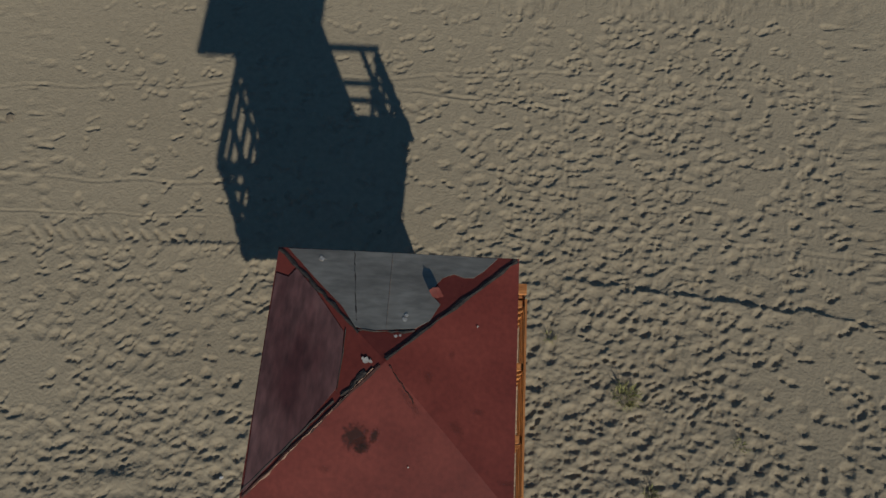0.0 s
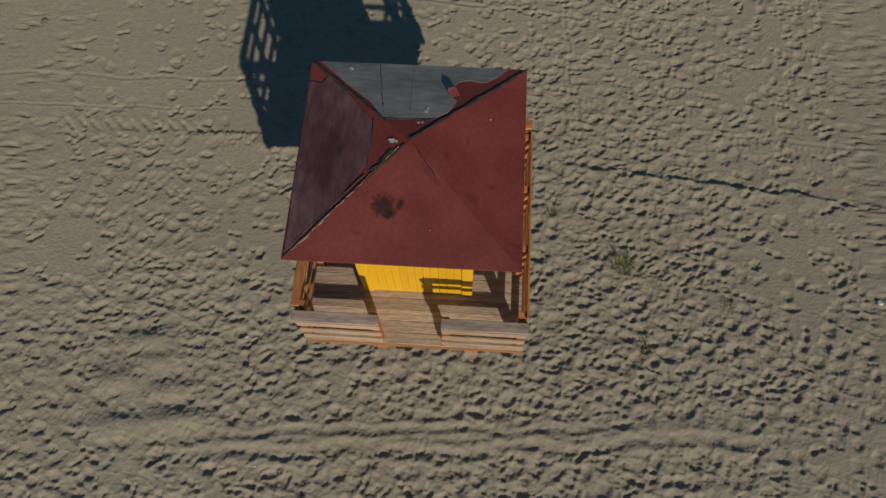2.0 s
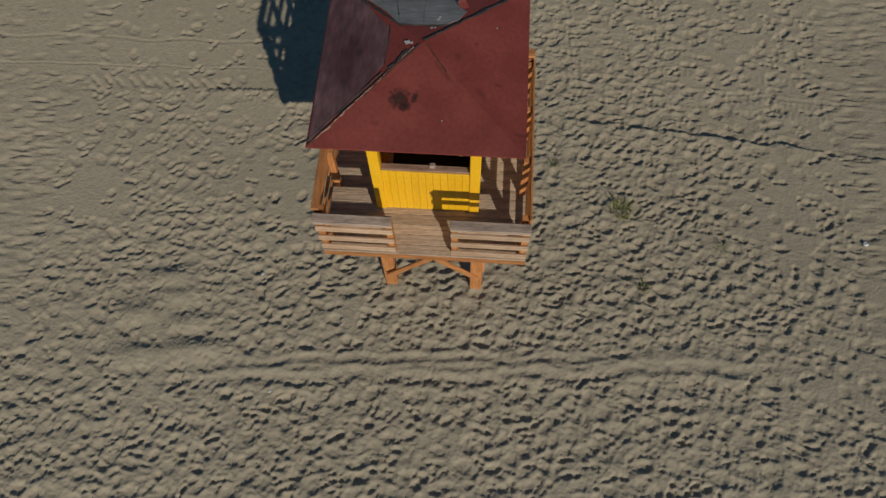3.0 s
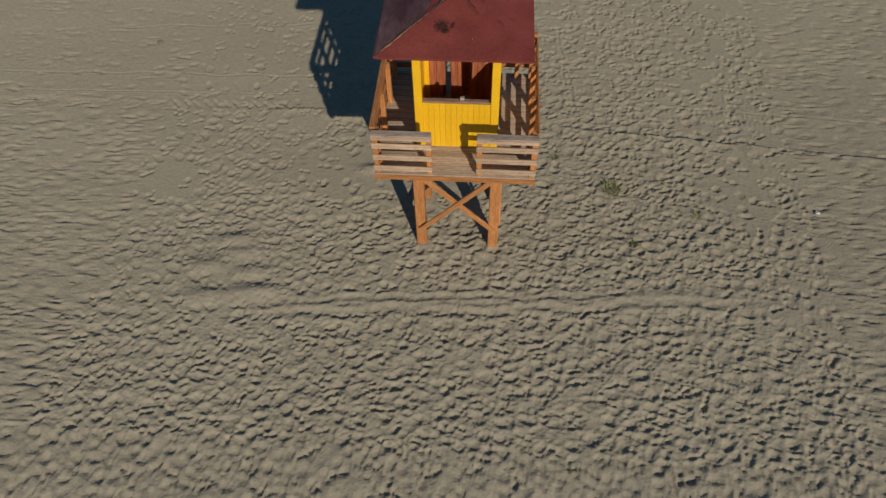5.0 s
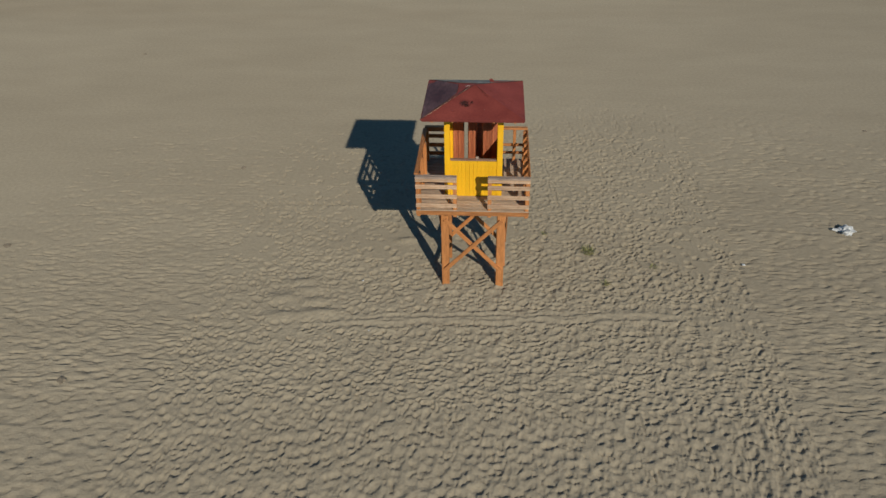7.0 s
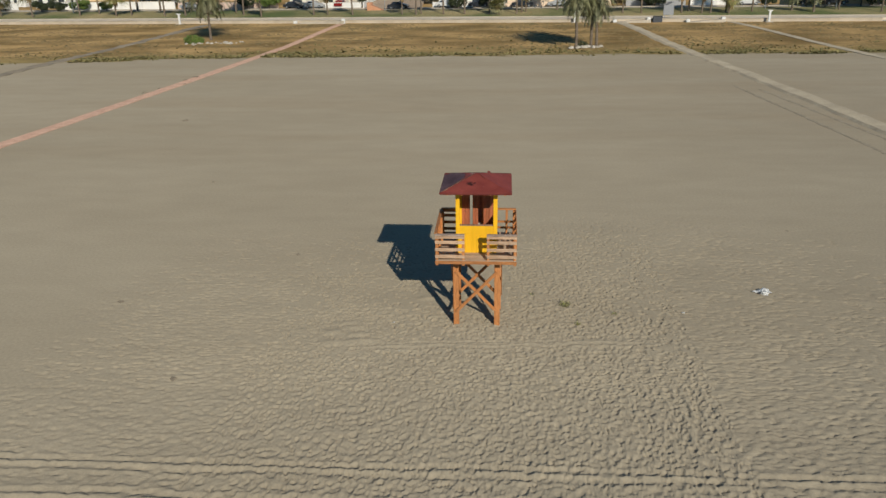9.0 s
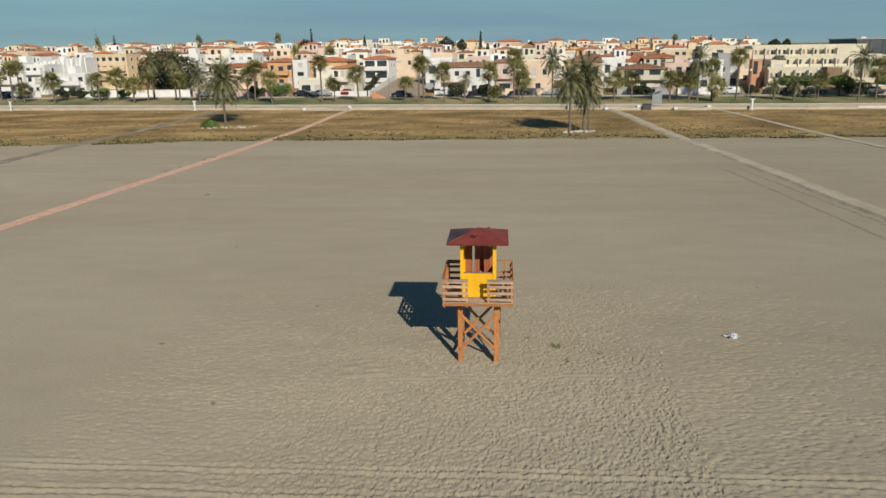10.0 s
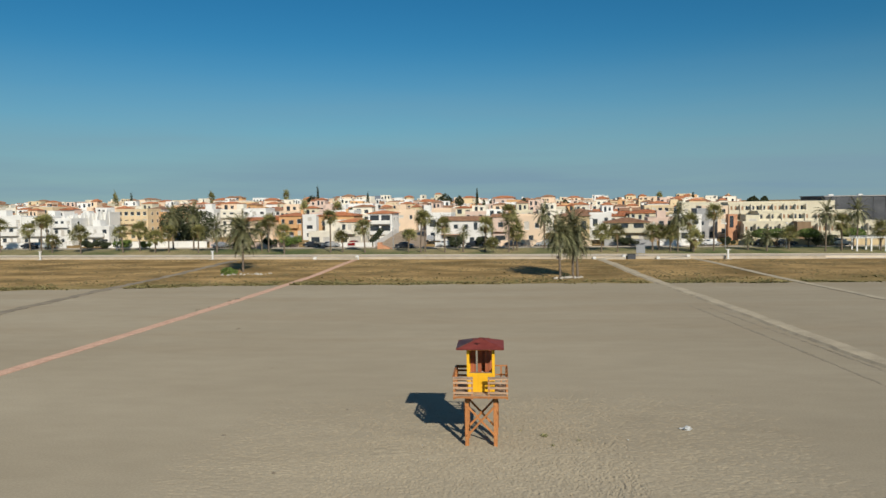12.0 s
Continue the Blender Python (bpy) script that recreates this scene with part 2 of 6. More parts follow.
def sand_material():
    """Fine beach sand that turns into dry scrub soil towards the town."""
    m = bpy.data.materials.new("beach_sand")
    m.use_nodes = True
    n, l = m.node_tree.nodes, m.node_tree.links
    b = n["Principled BSDF"]
    b.inputs["Roughness"].default_value, b.inputs["Diffuse Roughness"].default_value = 0.95, 0.32
    b.inputs["Specular IOR Level"].default_value = 0.15
    tc = n.new("ShaderNodeTexCoord")

    def nz(scale, detail, stretch=(1, 1, 1)):
        mp, q = n.new("ShaderNodeMapping"), n.new("ShaderNodeTexNoise")
        mp.inputs["Scale"].default_value = stretch
        q.inputs["Scale"].default_value, q.inputs["Detail"].default_value = scale, detail
        l.new(tc.outputs["Object"], mp.inputs["Vector"])
        l.new(mp.outputs[0], q.inputs["Vector"])
        return q.outputs["Fac"]

    def ramp(fac, p0, p1, c0, c1):
        r = n.new("ShaderNodeValToRGB")
        r.color_ramp.elements[0].position, r.color_ramp.elements[1].position = p0, p1
        r.color_ramp.elements[0].color, r.color_ramp.elements[1].color = (*c0, 1), (*c1, 1)
        l.new(fac, r.inputs[0])
        return r.outputs[0]

    def mix(fac, a, c, kind="MIX"):
        x = n.new("ShaderNodeMix")
        x.data_type, x.blend_type = "RGBA", kind
        if isinstance(fac, float):
            x.inputs[0].default_value = fac
        else:
            l.new(fac, x.inputs[0])
        l.new(a, x.inputs[6])
        l.new(c, x.inputs[7])
        return x.outputs[2]

    def calc(op, a, c):
        x = n.new("ShaderNodeMath")
        x.operation = op
        for s, v in zip(x.inputs, (a, c)):
            if isinstance(v, (int, float)):
                s.default_value = v
            else:
                l.new(v, s)
        return x.outputs[0]

    tone = ramp(nz(0.055, 5, (0.5, 1.2, 1)), 0.3, 0.7, SAND_A, SAND_B)
    xyz = n.new("ShaderNodeSeparateXYZ")
    l.new(tc.outputs["Object"], xyz.inputs[0])
    # long brown sweeps left by the beach cleaner, between the tower and the scrub
    sweep = n.new("ShaderNodeMapRange")
    sweep.inputs["From Min"].default_value, sweep.inputs["From Max"].default_value = 0.46, 0.62
    l.new(nz(0.17, 5, (0.14, 1.0, 1)), sweep.inputs["Value"])
    reach = n.new("ShaderNodeMapRange")
    reach.interpolation_type = "SMOOTHSTEP"
    reach.inputs["From Min"].default_value, reach.inputs["From Max"].default_value = 16, 28
    l.new(xyz.outputs["Y"], reach.inputs["Value"])
    tone = mix(calc("MULTIPLY", calc("MULTIPLY", sweep.outputs[0], reach.outputs[0]), 0.3), tone, ramp(nz(2.0, 3), 0.3, 0.7, (0.275, 0.215, 0.143), (0.305, 0.24, 0.16)))
    tone = mix(1.0, tone, ramp(nz(0.6, 4, (0.5, 1.3, 1)), 0.3, 0.7, (0.95, 0.95, 0.95), (1.04, 1.04, 1.04)), "MULTIPLY")
    grain = ramp(nz(9, 5), 0.25, 0.75, (0.86, 0.86, 0.86), (1.08, 1.07, 1.06))
    sand = mix(1.0, tone, grain, "MULTIPLY")
    # dry scrub soil
    soil = ramp(nz(0.17, 7, (0.5, 1.0, 1)), 0.36, 0.64, (0.175, 0.116, 0.047), (0.43, 0.285, 0.128))
    soil = mix(1.0, soil, ramp(nz(1.3, 4), 0.3, 0.7, (0.8, 0.83, 0.78), (1.1, 1.08, 1.05)), "MULTIPLY")
    edge = calc("SUBTRACT", xyz.outputs["Y"], 2.0)
    edge = calc("ADD", edge, calc("MULTIPLY", calc("MAXIMUM", calc("SUBTRACT", -30.0, xyz.outputs["X"]), 0.0), 0.14))
    edge = calc("ADD", edge, calc("MULTIPLY", calc("SUBTRACT", nz(0.35, 6, (0.5, 1, 1)), 0.5), 6.5))
    zone = n.new("ShaderNodeMapRange")
    zone.inputs["From Min"].default_value, zone.inputs["From Max"].default_value = 68.6, 69.8
    l.new(edge, zone.inputs["Value"])
    green = n.new("ShaderNodeMapRange")
    green.inputs["From Min"].default_value, green.inputs["From Max"].default_value = 70.0, 79.0
    green.inputs["To Min"].default_value, green.inputs["To Max"].default_value = 0.7, 0.0
    l.new(edge, green.inputs["Value"])
    olive = ramp(nz(0.4, 6, (0.7, 0.9, 1)), 0.35, 0.65, (0.14, 0.118, 0.042), (0.30, 0.24, 0.10))
    soil = mix(green.outputs[0], soil, olive)
    l.new(mix(zone.outputs[0], sand, soil), b.inputs["Base Color"])
    b1, b2 = n.new("ShaderNodeBump"), n.new("ShaderNodeBump")
    b1.inputs["Strength"].default_value, b1.inputs["Distance"].default_value = 0.38, 0.02
    b2.inputs["Strength"].default_value, b2.inputs["Distance"].default_value = 0.8, 0.018
    l.new(nz(9.0, 4, (0.8, 1.2, 1)), b1.inputs["Height"])
    l.new(nz(22, 4), b2.inputs["Height"])
    l.new(b1.outputs[0], b2.inputs["Normal"])
    l.new(b2.outputs[0], b.inputs["Normal"])
    return m


SAND_A, SAND_B = (0.320, 0.272, 0.195), (0.380, 0.329, 0.242)
SAND = sand_material()


# ---- building helpers ----
def world_of(ob):
    return world_of(ob.parent) @ ob.matrix_parent_inverse @ ob.matrix_basis if ob.parent else ob.matrix_basis.copy()


def under(ob, parent, m=None):
    """Makes ob a part of parent, at the world pose m."""
    if parent is not None:
        ob.parent = parent
        ob.matrix_parent_inverse = world_of(parent).inverted()
    ob.matrix_basis = m if m is not None else Matrix()
    return ob


def part(name, bm, material, parent, label="", m=None, smooth=False):
    me = bm
    if not isinstance(bm, bpy.types.Mesh):
        me = bpy.data.meshes.new(name)
        bm.normal_update()
        bm.to_mesh(me)
        bm.free()
    if smooth:
        me.polygons.foreach_set("use_smooth", [True] * len(me.polygons))
    if not me.materials:
        me.materials.append(material)
    return tagged(under(new(name, me), parent, m), label)


def thing(name, label, category, group="", m=None, kind=""):
    ob = new(name)
    ob.empty_display_size = 0.2
    if m is not None:
        ob.matrix_basis = m
    return tagged(ob, label, category, group, kind)


def box(bm, lo, hi, m=None):
    """A box from corner to corner."""
    c = [(a + b) / 2 for a, b in zip(lo, hi)]
    s = [abs(b - a) for a, b in zip(lo, hi)]
    r = bmesh.ops.create_cube(bm, size=1)["verts"]
    for v in r:
        v.co = Vector((v.co.x * s[0] + c[0], v.co.y * s[1] + c[1], v.co.z * s[2] + c[2]))
        if m is not None:
            v.co = m @ v.co
    return r


def boxes(*pairs):
    bm = bmesh.new()
    for lo, hi in pairs:
        box(bm, lo, hi)
    return bm


def soften(bm, w):
    bmesh.ops.bevel(bm, geom=bm.edges[:], offset=w, segments=1, affect="EDGES", profile=0.5)
    return bm


PLANKS = {}


def plank(name, a, b, width, thick, material, parent, up=(0, 0, 1), bevel=0.005, label=""):
    """A sawn board from a to b; width is measured across up, thick along it."""
    a, b = Vector(a), Vector(b)
    x = (b - a).normalized()
    z = Vector(up)
    z = (z - x * z.dot(x)).normalized()
    y = z.cross(x)
    key = (round((b - a).length, 3), width, thick, material.name)
    if key not in PLANKS:
        bm = bmesh.new()
        h = (b - a).length / 2
        box(bm, (-h, -width / 2, -thick / 2), (h, width / 2, thick / 2))
        soften(bm, min(bevel, thick * 0.3))
        me = bpy.data.meshes.new(name)
        bm.to_mesh(me)
        bm.free()
        me.materials.append(material)
        PLANKS[key] = me
    m = Matrix((x, y, z)).transposed().to_4x4()
    m.translation = (a + b) / 2
    return part(name, PLANKS[key], material, parent, label, m)


def tri_mesh(name, verts, faces, material, smooth=False):
    me = bpy.data.meshes.new(name)
    me.from_pydata(verts, [], faces)
    if smooth:
        me.polygons.foreach_set("use_smooth", [True] * len(me.polygons))
    me.materials.append(material)
    return me

# ---- the ground ----
TOWN_A = radians(-5.1)
EU, EV = Vector((math.cos(TOWN_A), math.sin(TOWN_A), 0)), Vector((-math.sin(TOWN_A), math.cos(TOWN_A), 0))
TOWN_O = Vector((0, 112.3, 0))


def town(u, v, z=0.0):
    """A place in the town: u metres along the promenade, v metres behind its wall."""
    p = TOWN_O + EU * u + EV * v
    return Vector((p.x, p.y, z))


def land(v):
    """Height of the land behind the promenade wall."""
    v = np.asarray(v, float)
    return np.where(v < 0.3, 0.0, np.where(v < 22, 1.0 + 0.6 * np.clip(v - 5, 0, 9) / 9, 1.6 + 0.019 * (np.clip(v, 22, 420) - 22)))


def rise(x, y):
    """The sand is level; the scrub climbs a little towards the promenade wall."""
    t = np.clip((y + 0.0893 * x - 76) / 34, 0, 1)
    return 0.48 * t * t * (3 - 2 * t)


def band_noise(shape, step, lo, hi, seed, stretch=1.0):
    """Random relief with wavelengths between lo and hi metres, of unit spread; stretch lengthens it along x."""
    rng = np.random.default_rng(seed)
    f = np.fft.rfft2(rng.standard_normal(shape))
    fy = np.fft.fftfreq(shape[0], step)[:, None]
    fx = np.fft.rfftfreq(shape[1], step)[None, :] * stretch
    k = np.hypot(fx, fy)
    f *= np.exp(-(k * lo) ** 2) * (1 - np.exp(-(k * hi) ** 2))
    g = np.fft.irfft2(f, shape)
    return g / g.std()


def sand_relief(xs, ys, step):
    """Trodden sand round the tower: prints, tyre and drag lines, heaps."""
    X, Y = np.meshgrid(xs, ys)
    shape = X.shape
    rng = np.random.default_rng(5)
    patch = band_noise(shape, step, 1.6, 8.0, 3)
    sig = lambda v: 1 / (1 + np.exp(-np.clip(v, -40, 40)))
    # how much each stretch has been walked on: most south of the tower and along its east side
    trod = sig((0.6 - Y) / 0.5) * (0.5 + 0.5 * sig((X + 3.6) / 0.5) + 0.35 * sig((-2.4 - Y) / 0.5)) * (0.45 + 0.55 * sig((4.8 - X + 0.5 * np.minimum(Y + 2, 0) * -1) / 0.7))
    trod += 0.62 * np.exp(-((X - 2.7) / 1.8) ** 4) * sig((5.4 - Y) / 0.7) * sig((Y + 0.5) / 0.5) + 0.16 * sig((X - 1.0) / 0.8) * sig((Y - 0.2) / 0.6) + 0.34 * sig((-2.0 - X) / 0.5) * sig((3.2 - Y) / 0.4) * sig((Y + 0.4) / 0.4) + 0.24 + 0.12 * sig((X - 0.5) / 1.0)
    trod = np.clip(trod * (1 + 0.18 * patch), 0.08, 1.0) * (1 - 0.55 * sig((np.abs(X) - 10.5) / 1.2))
    far = sig((8.4 + 2.2 * sig((X - 0.5) / 1.0) - Y) / 1.0)
    tiny, soft = band_noise(shape, step, 0.05, 0.13, 14, 1.1), band_noise(shape, step, 0.28, 0.9, 12, 1.4)
    big, small = band_noise(shape, step, 0.13, 0.5, 11, 1.5), band_noise(shape, step, 0.07, 0.24, 15, 1.3)
    churned = 0.75 - np.minimum(np.abs(big), 2.0) + 0.30 * small
    H = (0.0060 * soft + 0.0105 * churned * trod) * np.clip(trod * 1.5 - 0.5, 0.04, 1) * (0.3 + 0.7 * far) + 0.0006 * tiny
    warp = band_noise(shape, step, 0.06, 0.22, 21)
    # prints, walked in lines, each one pressed over the older ones: a hollow with a pushed-up rim
    r = int(0.36 / step)
    for i in range(6200):
        x, y = rng.uniform(xs[0], xs[-1]), rng.uniform(ys[0], ys[-1])
        a = rng.choice((0.0, np.pi)) + rng.normal(0, 0.55) if rng.random() < 0.6 else rng.uniform(0, 2 * np.pi)
        size = rng.uniform(0.85, 1.2)
        for k in range(rng.integers(4, 11)):
            a += rng.normal(0, 0.14)
            x, y = x + 0.58 * np.cos(a), y + 0.58 * np.sin(a)
            side = 0.10 * (-1) ** k
            cx, cy = x - side * np.sin(a) + rng.normal(0, 0.04), y + side * np.cos(a) + rng.normal(0, 0.04)
            i0, j0 = int((cx - xs[0]) / step), int((cy - ys[0]) / step)
            if i0 < r or j0 < r or i0 >= shape[1] - r or j0 >= shape[0] - r:
                continue
            tr, fa = float(trod[j0, i0]), float(far[j0, i0])
            if rng.random() > 0.86 * tr * (0.35 + 0.65 * fa):
                continue
            s = np.s_[j0 - r:j0 + r, i0 - r:i0 + r]
            dx, dy = X[s] - cx, Y[s] - cy
            turn = a + rng.normal(0, 0.35)
            p, q = (dx * np.cos(turn) + dy * np.sin(turn)) / size, (-dx * np.sin(turn) + dy * np.cos(turn)) / size
            if rng.random() < 0.75 - 0.4 * tr:
                d = np.minimum(np.hypot((p - 0.05) / 0.09, q / 0.056), np.hypot((p + 0.085) / 0.058, q / 0.048))
            else:
                d = np.hypot(p / rng.uniform(0.09, 0.15), q / rng.uniform(0.065, 0.105))
            d = d * (1 + 0.10 * warp[s])
            deep = (0.030 + 0.004 * tr) * rng.uniform(0.6, 1.25) * (0.85 if cy > 3.0 else 1.0) * (0.8 if cx < -3 and -1.5 < cy < 3 else 1.0) * (0.4 + 0.6 * fa)
            w = np.clip((1.5 - d) / 0.45, 0, 1)
            w = w * w * (3 - 2 * w)
            bowl = np.clip((1.13 - d) / 0.70, 0, 1)
            shape_in = -deep * bowl * bowl * (3 - 2 * bowl) + deep * (0.22 + 0.26 * tr) * np.exp(-((d - 1.30) / 0.22) ** 2)
            H[s] = H[s] * (1 - w) + w * (0.45 * H[s].mean() + 0.35 * H[s] + shape_in)

    def line(x0, y0, x1, y1, width, depth, rim=0.5, wobble=0.08, seed=0):
        t = np.clip((X - x0) / (x1 - x0), 0, 1) if abs(x1 - x0) > abs(y1 - y0) else np.clip((Y - y0) / (y1 - y0), 0, 1)
        w = wobble * sum(np.random.default_rng(seed * 9 + q).normal(0, 1) * np.sin(t * (4.0 + 7.3 * q) + 1.7 * q * seed) for q in range(6)) / 1.6
        nx, ny = -(y1 - y0), x1 - x0
        ln = math.hypot(nx, ny)
        d = ((X - x0) * nx + (Y - y0) * ny) / ln + w
        along = ((X - x0) * (x1 - x0) + (Y - y0) * (y1 - y0)) / ln
        on = 1 / (1 + np.exp(-np.clip(along * 5, -40, 40))) / (1 + np.exp(np.clip((along - ln) * 5, -40, 40)))
        return on * (-depth * np.exp(-(d / width) ** 2) + rim * depth * np.exp(-((np.abs(d) - 1.9 * width) / (0.8 * width)) ** 2))

    def step_edge(x0, y0, x1, y1, height, run, jag, seed):
        """A broken edge where the sand drops northwards."""
        t = np.clip((X - x0) / (x1 - x0), 0, 1)
        g = np.random.default_rng(seed)
        w = jag * np.interp(t, np.linspace(0, 1, 90), g.normal(0, 1, 90)) * np.clip((8.0 - X) / 2, 0.08, 1)
        hh = np.interp(t, np.linspace(0, 1, 60), g.uniform(0.5, 1.2, 60))
        d = Y - (y0 + (y1 - y0) * t) + w
        on = 1 / (1 + np.exp(-np.clip((X - x0) * 4, -40, 40))) / (1 + np.exp(np.clip((X - x1) * 4, -40, 40)))
        return on * height * hh * np.where(d < 0, np.exp(d / run), np.exp(-(d / 0.045) ** 2))

    # a low broken edge towards the east, and a faint one towards the west
    H += step_edge(2.0, 3.42, 16.5, 1.95, 0.052, 0.45, 0.03, 1)
    H += step_edge(-4.4, 3.70, -3.0, 3.74, 0.045, 0.25, 0.02, 4) + step_edge(-14.5, 2.6, -7.5, 3.1, 0.014, 0.5, 0.03, 2)
    # drag lines south of the tower and wheel tracks
    swath = np.exp(-((Y + 1.48 - 0.075 * (X + 2)) / 0.26) ** 4) * sig((X + 3.4) * 4) * sig((5.2 - X) * 2)
    H *= 1 - 0.6 * swath
    H += line(-3.6, -1.78, 5.4, -1.06, 0.07, 0.012, 1.6, 0.05, 3) + line(-3.0, -1.45, 3.5, -0.98, 0.05, 0.011, 1.4, 0.03, 4)
    for k, (y0, y1) in enumerate(((-7.8, -7.3), (-8.1, -7.65), (-9.0, -8.5), (-9.35, -8.8), (-10.4, -9.9))):
        H += line(-14.8, y0, 16.8, y1, 0.08, 0.021, 1.0, 0.05, 5 + k)
    H += line(-3.3, -2.0, -2.65, -9.5, 0.12, 0.014, 0.7, 0.03, 12) + line(5.85, -3.0, 6.1, -9.0, 0.08, 0.012, 0.9, 0.02, 13)
    H += line(2.28, 4.4, 2.16, 7.0, 0.03, 0.009, 0.9, 0.03, 14) + line(2.45, 3.4, 2.36, 5.8, 0.03, 0.008, 0.9, 0.03, 24) + line(2.0, 4.35, 14, 3.6, 0.03, 0.006, 0.8, 0.02, 15) + line(-12, 4.75, -3.4, 4.9, 0.03, 0.006, 0.8, 0.02, 16) + line(-9, 6.6, 3, 7.5, 0.03, 0.006, 0.8, 0.03, 17)
    # tyre treads: slanting bars to the west, a fine ladder to the east
    for k in range(34):
        cx, cy = -4.15 - 0.235 * k + rng.normal(0, 0.012), 3.86 - 0.02 * 0.235 * k + rng.normal(0, 0.012)
        i0, j0 = int((cx - xs[0]) / step), int((cy - ys[0]) / step)
        s = np.s_[j0 - r:j0 + r, i0 - r:i0 + r]
        dx, dy = X[s] - cx, Y[s] - cy
        p, q = dx * 0.66 - dy * 0.75, dx * 0.75 + dy * 0.66
        H[s] += rng.uniform(0.8, 1.15) * (-0.030 * np.exp(-np.hypot(p / 0.115, q / 0.038) ** 6) - 0.016 * np.exp(-(np.hypot(dx - 0.085, dy + 0.10) / 0.05) ** 4) + 0.012 * np.exp(-np.hypot((p + 0.02) / 0.12, (q - 0.08) / 0.04) ** 2))
    H += line(-10.5, 4.12, -3.6, 4.24, 0.02, 0.007, 0.8, 0.01, 22) + line(-0.6, 6.94, 2.2, 6.64, 0.03, 0.012, 0.9, 0.03, 23)
    for y0 in (3.95, 4.2, 4.75):
        tread = np.exp(-((Y - y0 + 0.06 * (X - 2)) / 0.07) ** 4) * (X > 2.2) * (X < 9)
        H += 0.0045 * tread * np.sin(X * 2 * np.pi / 0.11)
    # small heaps thrown up to the west
    for cx, cy, sx, sy, h in ((-4.35, -0.1, 0.30, 0.09, 0.035), (-4.15, -0.42, 0.30, 0.09, 0.035), (-3.7, -1.3, 0.36, 0.09, 0.038), (-4.6, -1.45, 0.3, 0.10, 0.03), (-4.75, -0.75, 0.3, 0.09, 0.03), (-3.9, -0.85, 0.28, 0.09, 0.03), (-1.85, 1.95, 0.25, 0.08, 0.04), (-2.75, 3.6, 0.3, 0.08, 0.045)):
        heap = np.exp(-(np.hypot((X - cx + 0.3 * (Y - cy) + 0.03 * warp) / (1.4 * sx), (Y - cy - 0.12 * (X - cx) + 0.012 * warp) / (1.7 * sy))) ** 2.4)
        H = H * (1 - 0.8 * heap) + 1.8 * h * heap
    # hollow scoured under the tower
    H += -0.07 * np.exp(-((X - 0.1) / 0.45) ** 2 - ((Y - 0.55) / 0.3) ** 2)
    fade = np.clip((X - xs[0]) / 2, 0, 1) * np.clip((xs[-1] - X) / 2, 0, 1) * np.clip((Y - ys[0]) / 2, 0, 1) * np.clip((ys[-1] - Y) / 3, 0, 1)
    return H * fade


def ground_sheet():
    step = 0.022
    ux, uy = -15 + step * np.arange(1456), -21 + step * np.arange(1590)
    H = sand_relief(ux, uy, step)
    # the finest rows and columns only where the eye comes nearest
    ix = np.array([i for i in range(len(ux)) if -6.9 < ux[i] < 7.0 or i % 4 == 0])
    iy = np.array([j for j in range(len(uy)) if -4.2 < uy[j] < 8.8 or (-13 < uy[j] < -4.1 and j % 2 == 0) or j % 4 == 0])
    fx, fy = ux[ix], uy[iy]
    out = np.cumsum(0.12 * 1.13 ** np.arange(70))
    out = np.append(out[out < 4300], 4400.0)
    xs = np.concatenate([fx[0] - out[::-1], fx, fx[-1] + out])
    mid = np.arange(fy[-1] + 0.15, 108, 1.6)
    ys = np.concatenate([fy[0] - out[::-1], fy, mid, np.arange(108, 145, 1.0), 145 + out])
    nx, ny = len(xs), len(ys)
    Z = np.zeros((ny, nx))
    Z[len(out):len(out) + len(fy), len(out):len(out) + len(fx)] = H[np.ix_(iy, ix)]
    X, Y = np.meshgrid(xs, ys)
    V = (X - TOWN_O.x) * EV.x + (Y - TOWN_O.y) * EV.y
    Z += np.where(V < 2.5, rise(X, Y), 0)
    Z += np.where(V > 22, land(V) - 0.06, np.clip((V - 2.5) / 2.5, 0, 1) * (land(np.clip(V, 5, None)) - 0.25) + np.where(V >= 2.5, 0.48 * np.clip(1 - (V - 2.5) / 2.5, 0, 1), 0))
    co = np.empty((ny * nx, 3), np.float32)
    co[:, 0], co[:, 1], co[:, 2] = X.ravel(), Y.ravel(), Z.ravel()
    idx = np.arange(ny * nx, dtype=np.int32).reshape(ny, nx)
    quads = np.stack([idx[:-1, :-1], idx[:-1, 1:], idx[1:, 1:], idx[1:, :-1]], -1).reshape(-1, 4)
    me = bpy.data.meshes.new("ground")
    me.vertices.add(len(co))
    me.vertices.foreach_set("co", co.ravel())
    me.loops.add(quads.size)
    me.loops.foreach_set("vertex_index", quads.ravel())
    me.polygons.add(len(quads))
    me.polygons.foreach_set("loop_start", np.arange(0, quads.size, 4, dtype=np.int32))
    me.polygons.foreach_set("use_smooth", np.ones(len(quads), bool))
    me.update(calc_edges=True)
    me.materials.append(SAND)
    tagged(new("ground", me), "trodden pale beach sand running into dry scrub", "sand", kind="structure")


ground_sheet()


